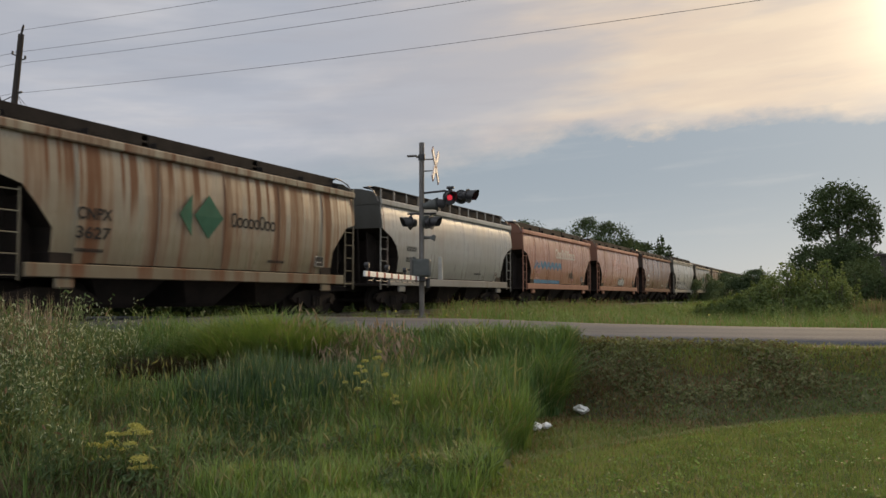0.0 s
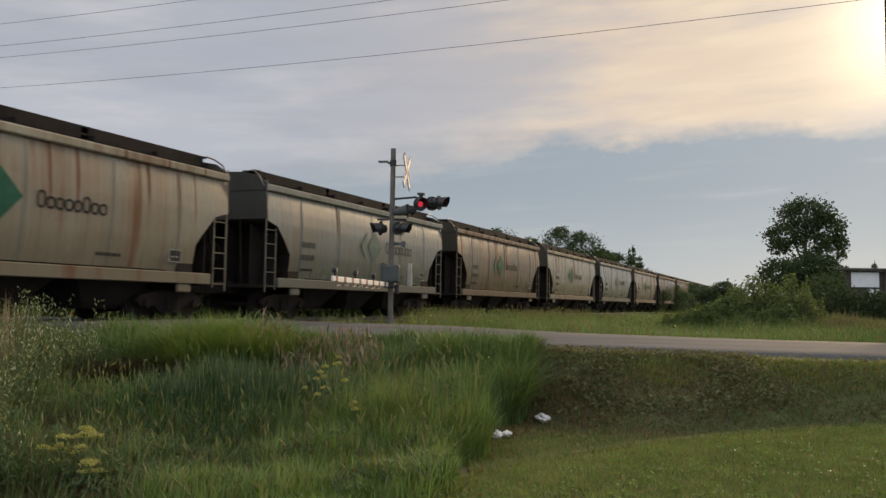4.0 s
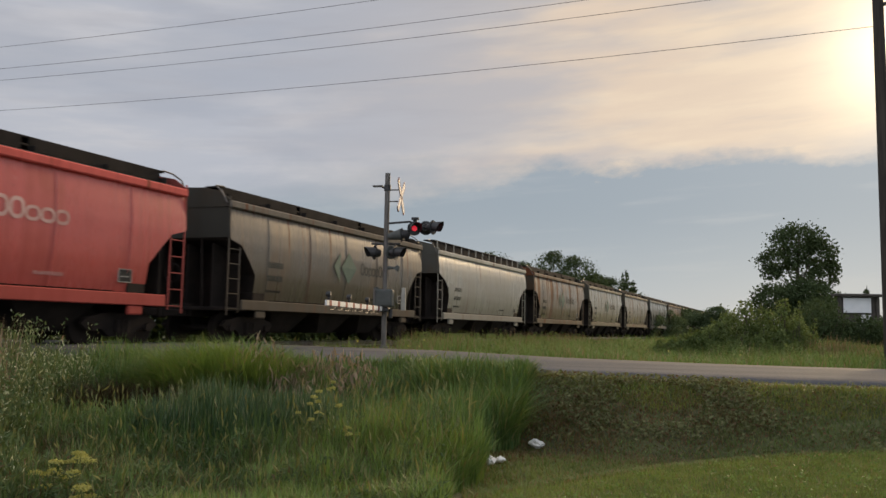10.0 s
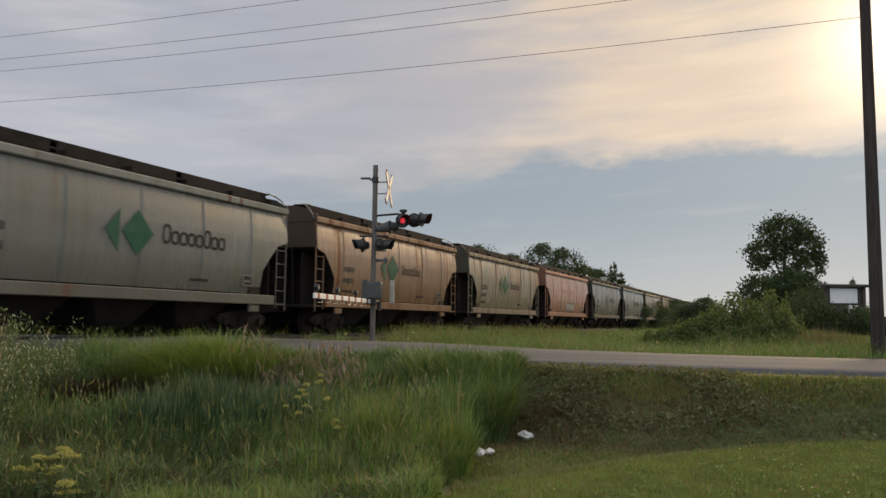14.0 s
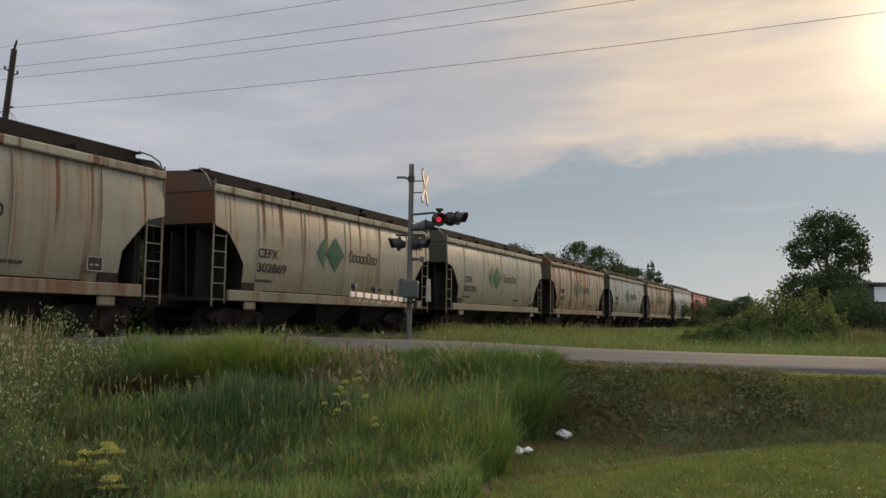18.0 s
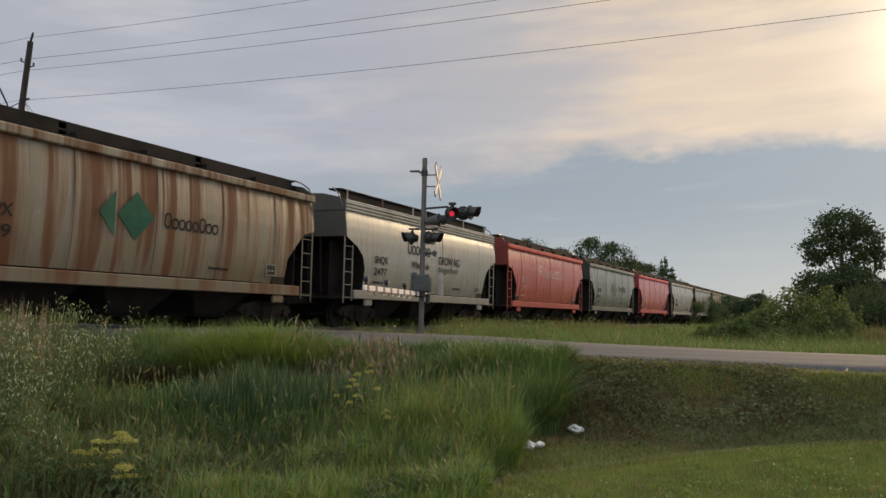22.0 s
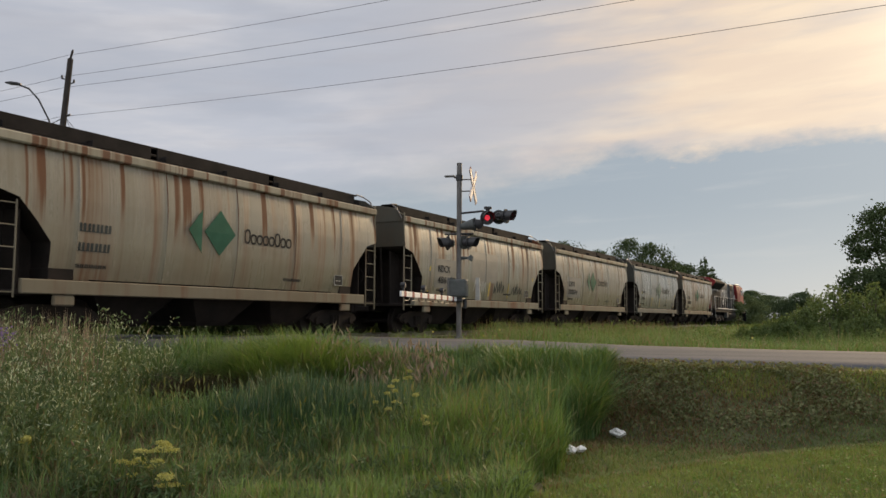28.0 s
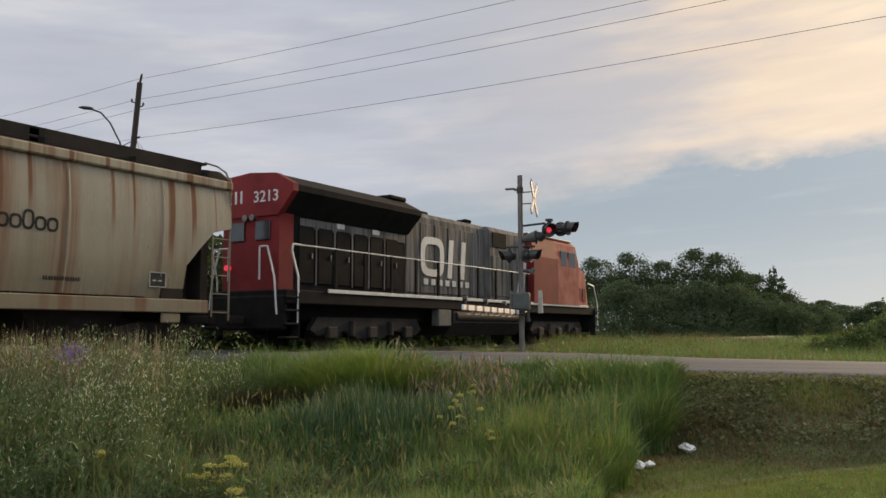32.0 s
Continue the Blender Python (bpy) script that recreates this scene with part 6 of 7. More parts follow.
    for k, (x, y, w, h) in enumerate(spots):
        z = float(ground_z(x, y))
        cl = [(0, 0, h * 0.72, w * 0.55, w * 0.5, h * 0.26, 2), (-w * 0.45, 0, h * 0.5, w * 0.5, w * 0.5, h * 0.3, 2), (w * 0.45, 0, h * 0.5, w * 0.5, w * 0.5, h * 0.3, 2), (0, 0, h * 0.25, w * 0.85, w * 0.6, h * 0.25, 2), (w * 0.15, 0, h * 0.98, w * 0.22, w * 0.22, h * 0.12, 0.4)]
        t = build_tree("roadside_shrub", "leafy green shrub on the verge beyond the road", pose(x, y, z), [(a, b, c * 1.1, d, e, f * 1.1, g) for a, b, c, d, e, f, g in cl], 3200, 0.105, LEAFSHRUB, 90 + k, shoots=[(rng.uniform(-0.8, 0.8) * w, rng.uniform(-0.5, 0.5) * w, h * 0.35, h * rng.uniform(0.8, 1.22)) for _ in range(9)])
        tagged(t, group="verge shrubs")


# ---- grass and weeds ----
def scatter(rng, n, x0, x1, y0, y1, keep):
    x, y = rng.uniform(x0, x1, n), rng.uniform(y0, y1, n)
    k = keep(x, y)
    x, y = x[k], y[k]
    return np.stack([x, y, ground_z(x, y)], 1)


def tall_edge(y):
    return np.interp(y, [6, 7, 9, 10, 11, 12.5, 14], [0.15, 0.42, 0.80, 1.0, 1.5, 1.9, 2.1])


def off_road(x, y):
    return (y - road_mid(x)) * 0.9806


def patchy(x, y, k):
    return 0.5 + 0.25 * (np.sin(k * x + 1.7 * np.sin(0.6 * k * y)) + np.sin(1.3 * k * y + 1.1 * np.sin(0.8 * k * x + 2)))


def stuff(ob, label):
    return tagged(ob, label, "grass", kind="stuff")


def clumped(rng, n, per, spread, x0, x1, y0, y1, keep):
    """Feet of blades gathered in tufts; gives the feet and, for each, the way its tuft leans."""
    cx, cy = rng.uniform(x0, x1, n), rng.uniform(y0, y1, n)
    x = (cx[:, None] + rng.normal(0, spread, (n, per))).ravel()
    y = (cy[:, None] + rng.normal(0, spread, (n, per))).ravel()
    a = (rng.uniform(0, 2 * np.pi, n)[:, None] + rng.normal(0, 0.9, (n, per))).ravel()
    tone = np.repeat(rng.uniform(0.6, 1.2, n), per)
    k = keep(x, y)
    return np.stack([x[k], y[k], ground_z(x[k], y[k])], 1), a[k], tone[k]


def spindles(name, feet, top, material, rng, size, label):
    c = feet.copy()
    c[:, 2] = top
    return stuff(leaves(name, c, size, material, rng, 0.16, 0, 2.6), label)


def build_grass():
    rng = np.random.default_rng(7)
    bank_side = lambda x, y: off_road(x, y) < -4.0
    # mown lawn
    p = scatter(rng, 260000, -1.2, 8.5, 5.2, 11.2, lambda x, y: (y < lawn_edge(x) + 0.06 * patchy(x, y, 6.0)) & (x > tall_edge(y) - 0.35))
    n = len(p)
    stuff(blades("lawn_grass", p, rng.uniform(0.025, 0.075, n), rng.uniform(0.005, 0.012, n), rng.uniform(0.1, 1.0, n), LAWN, 1, rng), "short mown green lawn grass")
    c = scatter(rng, 300, 0.2, 8.5, 5.4, 10.8, lambda x, y: (y < lawn_edge(x) - 0.1) & (x > tall_edge(y)) & (patchy(x, y, 2.2) > 0.35))
    c[:, 2] += rng.uniform(0.05, 0.075, len(c))
    tagged(leaves("clover_flowers", c, rng.uniform(0.006, 0.014, len(c)), BLOOMGLINT, rng, 0.9), "small pale clover flowers in the lawn", "flowers", kind="stuff")
    c, _, _ = clumped(rng, 700, 16, 0.05, 0.2, 8.5, 5.4, 10.8, lambda x, y: (y < lawn_edge(x) - 0.05) & (x > tall_edge(y) - 0.1))
    c[:, 2] += rng.uniform(0.03, 0.07, len(c))
    tagged(leaves("clover_leaves", c, rng.uniform(0.015, 0.03, len(c)), FRESH, rng, 0.9, 0.6), "low clover tufts in the lawn", "weeds", kind="stuff")
    # ditch and bank
    p = scatter(rng, 190000, 0.6, 14, 7.0, 14.0, lambda x, y: (y > lawn_edge(x) + 0.05) & bank_side(x, y) & (x > tall_edge(y) - 0.2))
    n = len(p)
    low = smooth(p[:, 1] - lawn_edge(p[:, 0]) - 0.9 * smooth(p[:, 0], 3.5, 1.5), 2.1, 0.7)
    pick = rng.uniform(0, 1, n)
    damp = pick < 0.04 + 0.20 * patchy(p[:, 0], p[:, 1], 1.1) ** 2 + 0.85 * low
    top = ~damp & (rng.uniform(0, 1, n) < 0.10 * patchy(p[:, 0], p[:, 1], 2.3) + 0.55 * smooth(p[:, 0] + 0.8 * patchy(p[:, 0], p[:, 1], 1.3), 5.6, 8.0) + 0.6 * smooth(off_road(p[:, 0], p[:, 1]), -5.2, -4.3))
    dry = ~damp & ~top
    stuff(blades("bank_dry_grass", p[dry], rng.uniform(0.03, 0.10, dry.sum()) * (0.5 + patchy(p[dry, 0], p[dry, 1], 3.0)), rng.uniform(0.008, 0.020, dry.sum()), rng.uniform(0.4, 1.4, dry.sum()), MOWN, 2, rng), "dry reddish-brown mown grass on the road bank")
    stuff(blades("ditch_grass", p[damp], rng.uniform(0.03, 0.10, damp.sum()), rng.uniform(0.006, 0.014, damp.sum()), rng.uniform(0.3, 1.0, damp.sum()), DITCH, 2, rng), "dull green short grass along the ditch")
    stuff(blades("bank_green_grass", p[top], rng.uniform(0.03, 0.11, top.sum()), rng.uniform(0.007, 0.015, top.sum()), rng.uniform(0.3, 1.0, top.sum()), FRESH, 2, rng), "patches of green grass on the bank")
    c, _, _ = clumped(rng, 900, 12, 0.10, 1.2, 14, 8.5, 14, lambda x, y: bank_side(x, y) & (off_road(x, y) > -6.0) & (x > tall_edge(y)) & (patchy(x, y, 1.6) > 0.25))
    d, _, _ = clumped(rng, 700, 16, 0.10, 2.0, 5.0, 11.0, 13.4, lambda x, y: bank_side(x, y) & (off_road(x, y) > -5.7) & (x > tall_edge(y)) & (patchy(x, y, 2.8) > 0.42))
    c = np.concatenate([c, d])
    c[:, 2] += rng.uniform(0.02, 0.12, len(c))
    tagged(leaves("bank_weed_leaves", c, rng.uniform(0.025, 0.07, len(c)), LITTLEWEED, rng, 0.65, 0.4), "low broad-leaved weeds on the road bank", "weeds", kind="stuff")
    c, _, _ = clumped(rng, 420, 8, 0.16, 1.6, 14, 9.5, 13.6, lambda x, y: bank_side(x, y) & (off_road(x, y) > -6.6) & (x > tall_edge(y) + 0.2) & (patchy(x + 5, y, 1.2) > 0.4))
    c[:, 2] += rng.uniform(0.01, 0.06, len(c))
    tagged(leaves("bank_dead_leaves", c, rng.uniform(0.025, 0.06, len(c)), DEADLEAF, rng, 0.6, 0.5), "dead brown leaves scattered over the bank", "weeds", kind="stuff")
    # bright strip along the near shoulder
    p = scatter(rng, 90000, -2, 16, 11.0, 14.6, lambda x, y: (off_road(x, y) < -3.85) & (off_road(x, y) > -4.45 - 0.6 * patchy(x, y, 2.6)))
    n = len(p)
    stuff(blades("verge_grass", p, rng.uniform(0.04, 0.12, n), rng.uniform(0.006, 0.012, n), rng.uniform(0.2, 1.0, n), VERGE, 2, rng), "bright yellow-green grass along the road's edge")
    # long grass of the ditch: how high its tops reach, by distance
    inside = lambda x, y: (x < tall_edge(y) + 0.3 * (patchy(x, y, 2.4) - 0.5)) & bank_side(x, y)

    def reach(x, y):
        t = np.interp(y, [5, 6.5, 7.5, 8.6, 9.3, 10.0, 10.8, 11.5, 12.5, 14], [0.10, 0.24, 0.36, 0.50, 0.60, 0.64, 0.68, 0.86, 1.08, 1.14])
        t = t + 0.16 * smooth(x, -1.2, 0.2) * smooth(y, 8.5, 10.0) * smooth(y, 12.5, 11.0)
        t = t - 0.40 * np.exp(-((x + 3.0) / 1.0) ** 2 - ((y - 10.6) / 0.9) ** 2)
        return t + 0.30 * (patchy(x, y, 1.7) - 0.5) + 0.14 * (patchy(x + 3, y, 4.1) - 0.5) + 0.10 * smooth(x, 0.0, -2.0) * smooth(y, 10, 12)

    def stand(name, label, n, per, spread, x0, x1, y0, y1, keep, material, lean, width, low=0.7, high=1.05, seg=4, more=0.0):
        p, a, tone = clumped(rng, n, per, spread, x0, x1, y0, y1, lambda x, y: inside(x, y) & keep(x, y))
        m = len(p)
        h = np.maximum(reach(p[:, 0], p[:, 1]) + more - p[:, 2], 0.12) * rng.uniform(low, high, m) * tone
        stuff(blades(name, p, h, rng.uniform(*width, m), rng.uniform(*lean, m), material, seg, rng, a), label)
        return p, h

    soft = lambda x, y, cx, cy, rx, ry: ((x - cx) / rx) ** 2 + ((y - cy) / ry) ** 2 < 0.35 + 1.2 * patchy(x, y, 5.0)
    recess = lambda x, y: soft(x, y, -3.3, 11.4, 1.1, 0.75)
    stand("tall_grass", "tall dark green grass filling the ditch", 1900, 30, 0.075, -9.0, 2.4, 8.6, 10.8, lambda x, y: ~recess(x, y), TALL, (0.02, 0.45), (0.008, 0.020), 0.5, 1.15)
    stand("dark_sedge", "dark blue-green clump of sedge", 560, 34, 0.085, -3.4, -0.5, 8.8, 10.4, lambda x, y: soft(x, y, -1.7, 9.6, 1.2, 0.8), DEEP, (0.02, 0.28), (0.008, 0.018), 0.7, 1.10, 4, 0.13)
    # brown thatch, with the shade of the crest's front put into its colour
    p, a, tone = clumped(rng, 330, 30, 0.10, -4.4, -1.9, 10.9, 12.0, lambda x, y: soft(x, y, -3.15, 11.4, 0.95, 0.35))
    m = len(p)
    stuff(blades("thatch", p, np.maximum(1.12 - p[:, 2], 0.3) * rng.uniform(0.6, 1.05, m), rng.uniform(0.008, 0.018, m), rng.uniform(0.7, 1.5, m), SHADETHATCH, 4, rng, a), "brown matted thatch, coloured dark for the shade under the crest of grass")
    stand("back_grass", "dark green grass climbing the road bank", 1700, 28, 0.085, -9.0, 2.6, 10.4, 14.0, lambda x, y: ~recess(x, y), TALL, (0.05, 0.9), (0.009, 0.022), 0.5, 1.10)
    stand("clump_grass", "dense dark clump of grass by the road bank", 420, 38, 0.09, 0.2, 2.4, 10.6, 13.2, lambda x, y: x > 0.25, TALL, (0.3, 1.1), (0.008, 0.018), 0.75, 1.18)
    stand("fresh_grass", "bright green grass at the lawn's edge", 1900, 36, 0.065, -2.0, 1.5, 5.6, 8.8, lambda x, y: (x > -0.9 - 0.35 * (8 - y) + 0.6 * (patchy(x, y, 3.0) - 0.5)), FRESH, (0.1, 0.75), (0.006, 0.013), 0.5, 1.2, 4, 0.06)
    stand("front_grass", "green grass and stalks among the weeds", 900, 30, 0.10, -7.0, -1.0, 5.6, 9.0, lambda x, y: x < -1.0, TALL, (0.05, 0.6), (0.006, 0.014), 0.5, 1.25, 4, 0.05)
    stand("dry_undergrowth", "brownish dry undergrowth", 1500, 26, 0.12, -5.0, -0.1, 5.8, 8.6, lambda x, y: patchy(x, y, 1.4) > 0.3, THATCHY, (0.2, 1.1), (0.005, 0.011), 0.55, 1.2)
    p, a, tone = clumped(rng, 420, 40, 0.09, -4.2, -1.2, 11.7, 13.3, lambda x, y: soft(x, y, -2.5, 12.2, 0.9, 0.6))
    m = len(p)
    bulge = 1.55 - 0.40 * ((p[:, 0] + 2.5) / 1.1) ** 2
    stuff(blades("crest_grass", p, np.maximum(bulge - p[:, 2], 0.3) * rng.uniform(0.75, 1.1, m), rng.uniform(0.008, 0.016, m), rng.uniform(0.5, 1.2, m), CREST, 4, rng, a), "bright mound of long arching grass")
    # seeding stalks
    p, h = stand("seed_grass", "purple-brown seeding grass stalks", 230, 10, 0.10, -2.9, 0.2, 10.7, 12.8, lambda x, y: soft(x, y, -1.25, 11.7, 1.05, 0.9), SEEDHEAD, (0.15, 0.9), (0.006, 0.011), 0.75, 1.06, 4, 0.02)
    spindles("seed_heads", p, p[:, 2] + h * 0.90, SEEDHEAD, rng, rng.uniform(0.10, 0.20, len(p)), "purple-brown seed heads")
    p, h = stand("pale_stalks", "pale flowering grass stalks", 330, 3, 0.25, -4.6, 0.9, 6.2, 10.4, lambda x, y: x == x, STALK, (0.1, 0.7), (0.006, 0.011), 1.0, 1.4, 3, 0.08)
    spindles("pale_seed_heads", p, p[:, 2] + h * 0.92, STALK, rng, rng.uniform(0.07, 0.14, len(p)), "pale grass seed heads")
    # leafy weeds towards the crossing
    weedy = lambda x, y: inside(x, y) & (x < -0.345 * y - 0.08 - 0.8 * patchy(x, y, 1.5))
    p, a, tone = clumped(rng, 540, 9, 0.09, -8.5, -2.2, 6.0, 12.5, weedy)
    m = len(p)
    h = np.maximum(np.interp(p[:, 1], [6, 7, 8, 9.5, 12], [0.80, 1.06, 1.34, 1.50, 1.50]) - p[:, 2], 0.4) * rng.uniform(0.5, 1.05, m) * (0.30 + 0.68 * tone)
    lean = rng.uniform(0.02, 0.25, m)
    stuff(blades("weed_stalks", p, h, rng.uniform(0.005, 0.009, m), lean, STALK, 3, rng, a), "green and brown weed stalks")
    per = 20
    t = rng.uniform(0.25, 1.0, (m, per)) ** 0.8
    d = np.stack([np.cos(a), np.sin(a)], 1)
    c = np.empty((m, per, 3))
    c[..., :2] = p[:, None, :2] + d[:, None] * (lean * h)[:, None, None] * (t ** 2)[..., None] + rng.normal(0, 0.030, (m, per, 2))
    c[..., 2] = p[:, None, 2] + h[:, None] * t * (1 - 0.35 * lean[:, None] * t)
    c = c.reshape(-1, 3)
    # some leaves turn pale: the glints on upturned leaves are put into their colour
    pale = rng.uniform(size=len(c)) < (0.10 + 0.55 * patchy(c[:, 0], c[:, 1], 2.6)) * smooth(t.ravel(), 0.35, 0.9) * (0.35 + 0.65 * smooth(c[:, 1], 6.5, 9.0))
    tagged(leaves("tall_weeds", c[~pale], rng.uniform(0.04, 0.085, (~pale).sum()), WEED, rng, 0.28, 0, 1.3), "tall leafy weeds crowding the ditch", "weeds", kind="stuff")
    tagged(leaves("pale_weed_leaves", c[pale], rng.uniform(0.03, 0.062, pale.sum()), BLOOMGLINT, rng, 0.24, 0, 1.8), "upturned weed leaves, coloured pale for the light they catch", "weeds", kind="stuff")
    # leafy herbs through the long grass
    p, a, tone = clumped(rng, 330, 5, 0.10, -4.6, 0.7, 6.2, 10.6, inside)
    m = len(p)
    h = np.maximum(reach(p[:, 0], p[:, 1]) + 0.04 - p[:, 2], 0.2) * rng.uniform(0.6, 1.1, m)
    lean = rng.uniform(0.02, 0.3, m)
    stuff(blades("herb_stalks", p, h, rng.uniform(0.004, 0.007, m), lean, STALK, 3, rng, a), "green and straw herb stalks")
    per = 16
    t = rng.uniform(0.2, 1.0, (m, per)) ** 0.8
    d = np.stack([np.cos(a), np.sin(a)], 1)
    c = np.empty((m, per, 3))
    c[..., :2] = p[:, None, :2] + d[:, None] * (lean * h)[:, None, None] * (t ** 2)[..., None] + rng.normal(0, 0.035, (m, per, 2))
    c[..., 2] = p[:, None, 2] + h[:, None] * t * (1 - 0.35 * lean[:, None] * t)
    tagged(leaves("herb_leaves", c.reshape(-1, 3), rng.uniform(0.04, 0.09, m * per), WEED, rng, 0.28, 0, 0.9), "narrow-leaved herbs among the long grass", "weeds", kind="stuff")
    p, a, tone = clumped(rng, 170, 20, 0.10, -9.0, -4.2, 9.5, 13.2, lambda x, y: inside(x, y) & (x < -0.44 * y))
    m = len(p)
    stuff(blades("rusty_dock", p, np.maximum(1.58 - p[:, 2], 0.4) * rng.uniform(0.6, 1.08, m), rng.uniform(0.010, 0.020, m), rng.uniform(0.02, 0.3, m), SEEDHEAD, 3, rng, a), "rusty-brown seeding stalks by the crossing")
    # field beyond the road
    clear = lambda x, y: (off_road(x, y) > road_far(x) + 0.45) & (((x - TRACK.x) * TOWARD.x + (y - TRACK.y) * TOWARD.y) > 2.2)
    p = scatter(rng, 130000, -6, 24, 18, 46, lambda x, y: clear(x, y) & (((x - TRACK.x) * TOWARD.x + (y - TRACK.y) * TOWARD.y) > 3.0 + 3.5 * patchy(x, y, 0.9)))
    n = len(p)
    k = 1 - 0.72 * smooth(off_road(p[:, 0], p[:, 1]) - road_far(p[:, 0]), 3.2, 0.5)
    stuff(blades("field_grass", p, rng.uniform(0.35, 0.85, n) * k * (0.55 + 0.9 * patchy(p[:, 0], p[:, 1], 0.8)), rng.uniform(0.012, 0.024, n), rng.uniform(0.2, 0.9, n), FIELD, 2, rng), "rough meadow grass between the road and the track")
    p = scatter(rng, 80000, -0.3, 26, 24, 60, lambda x, y: clear(x, y) & (((x - TRACK.x) * TOWARD.x + (y - TRACK.y) * TOWARD.y) < 2.2 + 4.0 * patchy(x, y, 1.1)) & (patchy(x, y, 0.6) > 0.15))
    n = len(p)
    stuff(blades("trackside_seed_grass", p, rng.uniform(0.5, 1.0, n) * (0.75 + 0.5 * patchy(p[:, 0], p[:, 1], 1.3)), rng.uniform(0.012, 0.024, n), rng.uniform(0.05, 0.6, n), SEEDFIELD, 2, rng), "reddish seeding grass along the track")
    p = scatter(rng, 30000, -4, 60, 30, 110, lambda x, y: clear(x, y) & (y > 40))
    n = len(p)
    stuff(blades("far_meadow_grass", p, rng.uniform(0.4, 0.9, n), rng.uniform(0.05, 0.10, n), rng.uniform(0.2, 0.9, n), FIELD, 2, rng), "rough far meadow grass")
    beyond = lambda x, y: (x - TRACK.x) * TOWARD.x + (y - TRACK.y) * TOWARD.y
    p = scatter(rng, 26000, -14, 30, 20, 100, lambda x, y: (beyond(x, y) < -3.2) & (beyond(x, y) > -25))
    n = len(p)
    stuff(blades("beyond_track_grass", p, rng.uniform(0.3, 0.7, n), rng.uniform(0.04, 0.08, n), rng.uniform(0.2, 0.9, n), FIELD, 2, rng), "rough grass beyond the track")
    # unseen brush added along the far side of the track, to darken under the train
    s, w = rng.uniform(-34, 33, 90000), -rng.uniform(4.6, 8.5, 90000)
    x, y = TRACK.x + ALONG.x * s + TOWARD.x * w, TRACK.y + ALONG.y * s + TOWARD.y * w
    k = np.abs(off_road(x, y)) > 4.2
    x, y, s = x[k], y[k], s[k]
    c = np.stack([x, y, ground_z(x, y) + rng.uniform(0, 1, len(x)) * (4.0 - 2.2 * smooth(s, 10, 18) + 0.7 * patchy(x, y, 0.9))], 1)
    tagged(leaves("far_side_brush", c, rng.uniform(0.16, 0.34, len(c)), LEAFDARK, rng, 0.6), "unseen leafy brush added beyond the track to darken the view under the train", "shrubs", kind="stuff")
    c, _, _ = clumped(rng, 110, 90, 0.20, 0, 22, 22, 36, lambda x, y: clear(x, y) & (off_road(x, y) > road_far(x) + 2.2))
    c[:, 2] += rng.uniform(0.1, 0.85, len(c))
    tagged(leaves("meadow_weeds", c, rng.uniform(0.05, 0.11, len(c)), LEAFSHRUB, rng, 0.5, 0, 0.5), "leafy weed clumps in the meadow grass", "weeds", kind="stuff")
    # tall weeds beside the shrubs
    p, a, tone = clumped(rng, 620, 22, 0.22, 14.0, 20.5, 27.6, 31.5, clear)
    m = len(p)
    h = (1.25 - 0.11 * (p[:, 0] - 14.0)) * rng.uniform(0.55, 1.0, m) * tone
    stuff(blades("verge_seed_grass", p, h, rng.uniform(0.014, 0.028, m), rng.uniform(0.05, 0.5, m), SEEDFIELD, 3, rng, a), "reddish-brown seeding grass beside the shrubs")
    c, _, _ = clumped(rng, 90, 110, 0.24, 13.8, 20.0, 28.0, 31.5, clear)
    c[:, 2] += rng.uniform(0.05, 0.95, len(c)) * (1.1 - 0.08 * (c[:, 0] - 14))
    tagged(leaves("verge_weeds", c, rng.uniform(0.05, 0.11, len(c)), LEAFSHRUB, rng, 0.45, 0, 0.6), "leafy green weeds beside the shrubs", "weeds", kind="stuff")
    c = scatter(rng, 420, -2, 20, 20, 40, lambda x, y: clear(x, y) & (patchy(x, y, 1.0) > 0.5))
    c[:, 2] += rng.uniform(0.2, 0.5, len(c))
    tagged(leaves("meadow_flowers", c, rng.uniform(0.04, 0.09, len(c)), BLOOM, rng, 0.9), "scattered yellow meadow flowers", "flowers", kind="stuff")


def umbel_plant(at, height, heads, seed):
    """A yellow-flowered plant: stem, branches and flat flower heads."""
    rng = random.Random(seed)
    plant = thing("wild_parsnip", "yellow-flowered umbel plant standing in the tall grass", "plant", at, "yellow umbel plants")
    stem = Geo().rod((0, 0, -0.05), (0.02, 0, height * 0.6), 0.010, 0.007, 6)
    nrng = np.random.default_rng(seed)
    for k in range(heads):
        a = 2.4 * k + rng.uniform(-0.3, 0.3)
        r = rng.uniform(0.03, 0.17) if k else 0
        z = height * rng.uniform(0.72, 1.0) if k else height
        tip = (r * math.cos(a), r * math.sin(a), z)
        stem.rod((0.02 * r, 0, height * rng.uniform(0.3, 0.55)), tip, 0.006, 0.004, 5)
        m = 160
        rad = rng.uniform(0.018, 0.036) if seed > 302 else rng.uniform(0.045, 0.08)
        rr, aa = rad * np.sqrt(nrng.uniform(0, 1, m)), nrng.uniform(0, 2 * np.pi, m)
        c = np.stack([tip[0] + rr * np.cos(aa), tip[1] + rr * np.sin(aa), z + 0.01 + nrng.normal(0, 0.006, m) - 0.2 * rr], 1)
        leaves("flower_head", c, 0.014, BLOOM, nrng, 0.9, 0.7).parent = plant
    part("stem", stem, STEM, plant)
    m = 60
    c = np.stack([nrng.normal(0, 0.09, m), nrng.normal(0, 0.09, m), nrng.uniform(0.1, height * 0.7, m)], 1)
    leaves("foliage", c, 0.07, WEED, nrng, 0.45).parent = plant


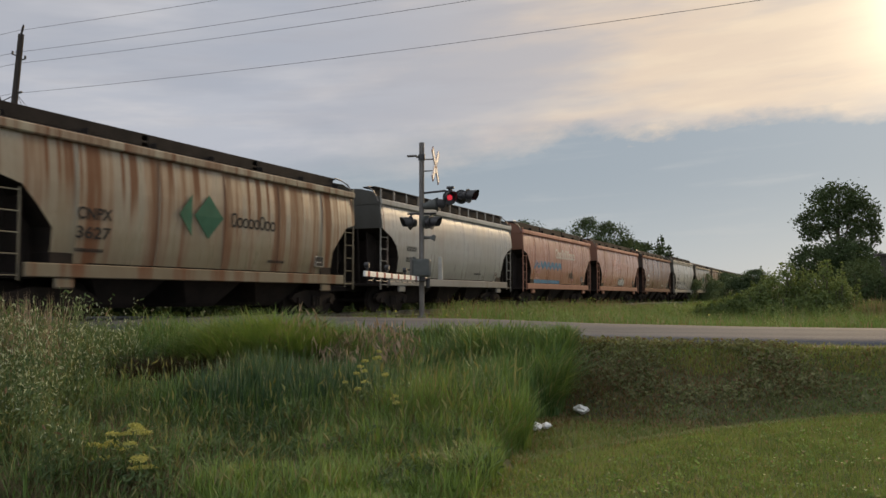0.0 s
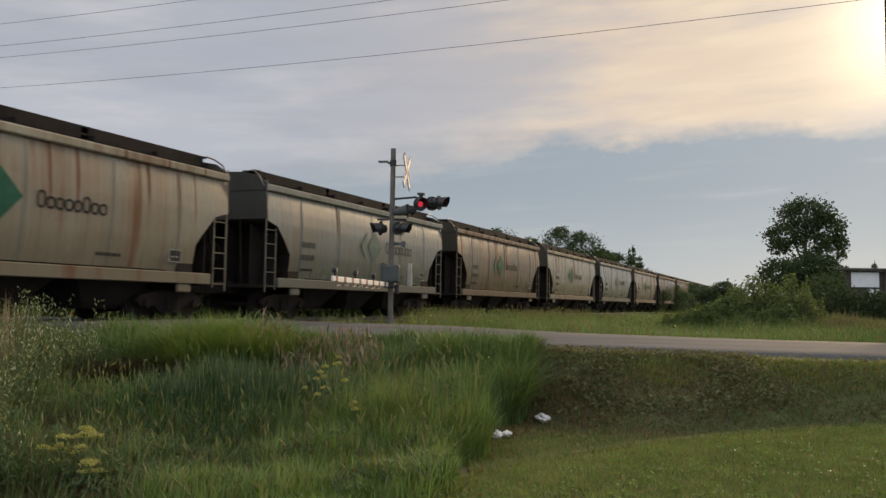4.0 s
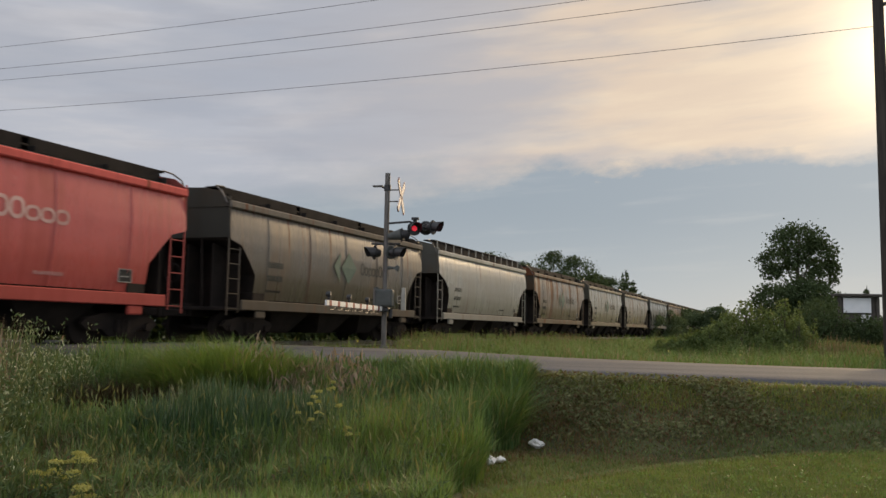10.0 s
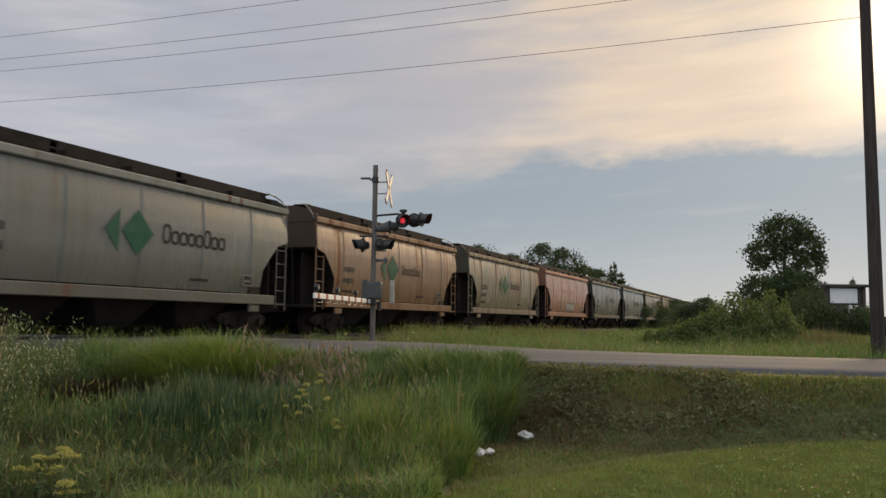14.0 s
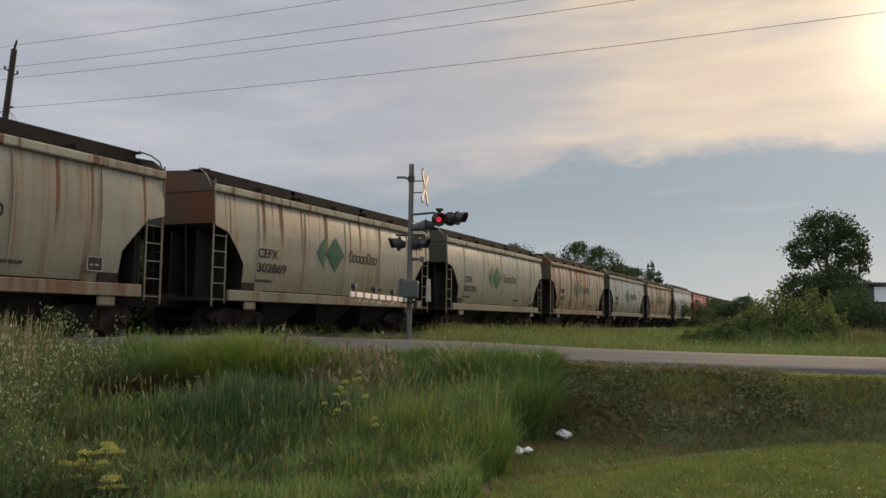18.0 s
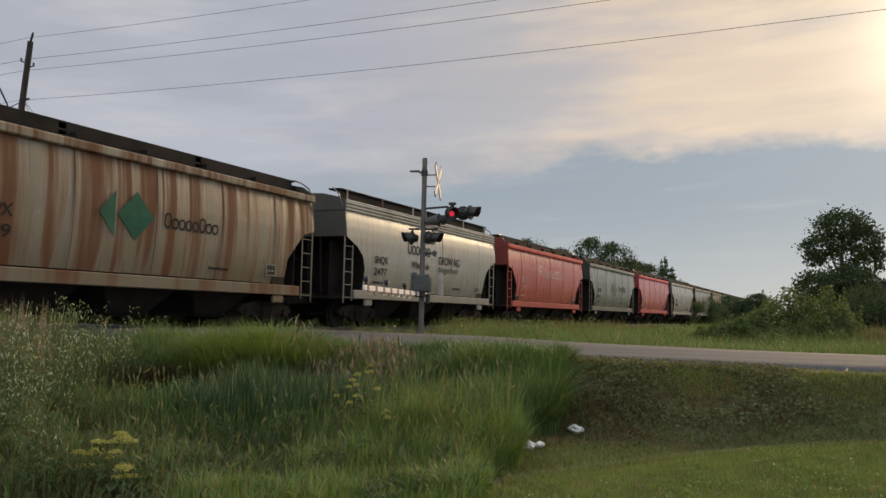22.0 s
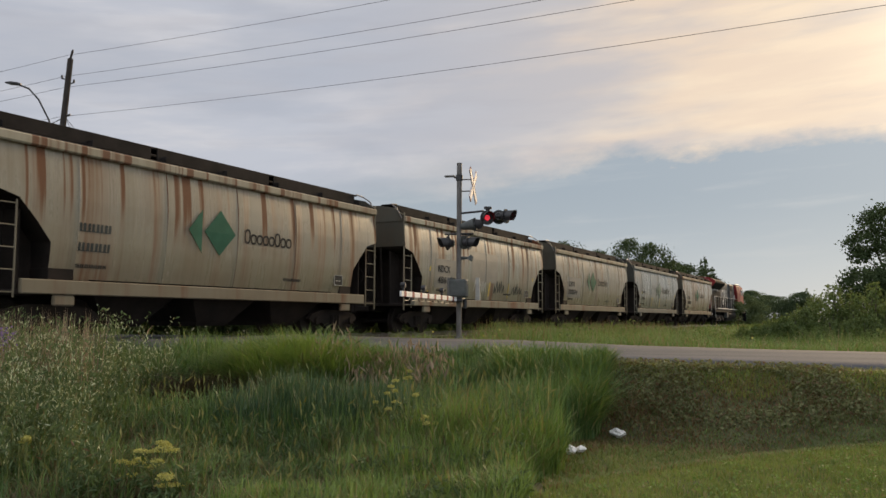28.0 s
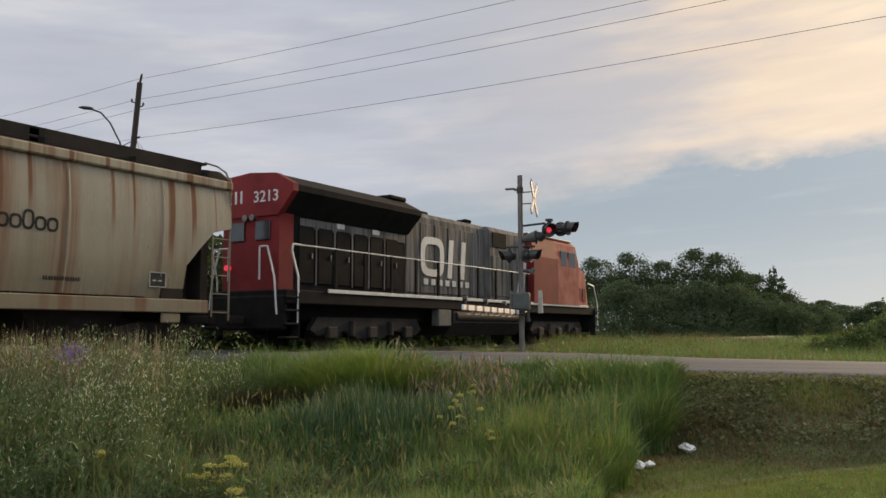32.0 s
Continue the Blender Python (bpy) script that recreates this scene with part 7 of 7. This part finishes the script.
def build_small():
    for k, (x, y, top, n) in enumerate(((-2.32, 6.5, 0.54, 7), (-2.52, 6.6, 0.40, 5), (-2.2, 6.3, 0.34, 4), (-0.62, 8.4, 0.96, 7), (-0.82, 8.6, 0.80, 6), (-0.45, 8.2, 0.55, 4), (-3.4, 6.6, 0.55, 3))):
        z = float(ground_z(x, y))
        umbel_plant(pose(x, y, z), top - z, n, 300 + k)
    rng = np.random.default_rng(21)
    c = np.stack([-5.40 + rng.normal(0, 0.10, 160), 9.6 + rng.normal(0, 0.12, 160), 1.22 + rng.normal(0, 0.07, 160)], 1)
    flowers = leaves("purple_flowers", c, 0.035, PURPLE, rng, 0.8)
    tagged(flowers, "purple wildflowers among the weeds", "flowers", kind="stuff")
    for k, (x, y, w, d, h) in enumerate(((1.75, 10.9, 0.17, 0.10, 0.11), (1.05, 9.6, 0.11, 0.09, 0.10), (1.17, 9.7, 0.10, 0.08, 0.07))):
        rng = random.Random(50 + k)
        z = float(ground_z(x, y))
        g = Geo()
        rings = []
        for j in range(7):
            t = j / 6
            rad = math.sin(math.pi * (0.08 + 0.84 * t))
            rings.append([(w * (t - 0.5) * 1.2, d * rad * math.cos(a) * rng.uniform(0.6, 1.25), 0.045 + h * 0.5 * rad * math.sin(a) * rng.uniform(0.55, 1.3) + 0.02) for a in [i * math.pi / 5 for i in range(10)]])
        g.loft(rings)
        ob = part("litter", g, PAPER, None, "", pose(x, y, z, 0, rng.uniform(-10, 10), rng.uniform(-40, 40)))
        tagged(ob, "crumpled white paper litter lying at the foot of the bank", "litter", "scraps of litter")


build_ground()
build_road()
build_track()
CAR_LIST = build_cars()
LOCO = build_locomotive()
build_signal()
build_poles()
build_sign()
build_trees()
build_small()
build_grass()

# ---- movement ----
PITCH = 15.2
# seconds, and how far the train has run, in car lengths: quick at first, then at a steady pace
RUN = [(0, 0.32), (1, -4.265), (2, -8.852), (3, -13.400), (3.5, -15.69), (4.5, -20.37), (5.5, -25.053), (6, -27.397), (7, -32.086), (8, -36.770), (9, -41.445), (10, -46.12),
       (11, -50.79), (12, -55.455), (13, -60.105), (14, -64.758), (15, -69.395), (15.5, -71.702), (16, -74.0), (16.3, -75.38), (16.5, -76.24), (16.7, -76.66), (17, -77.06), (17.5, -77.662),
       (18, -78.235), (19, -79.385), (20, -80.541), (21, -81.699), (22, -82.846), (23, -83.998), (24, -85.156), (25, -86.315), (26, -87.472), (26.5, -88.044), (27.5, -89.18), (28.5, -90.320),
       (29, -90.899), (30, -92.052), (31, -93.205), (32, -94.345)]


def motions():
    def rows(offset):
        out = []
        for t, n in RUN:
            p = TRACK + ALONG * (n * PITCH + offset)
            out.append((t, pose(p.x, p.y, RAIL_Z, 0, 0, TURN)))
        return out

    for index, car in CAR_LIST:
        walk(car, rows(index * PITCH - HALF))
    walk(LOCO, rows(94 * PITCH + 12.65))


motions()
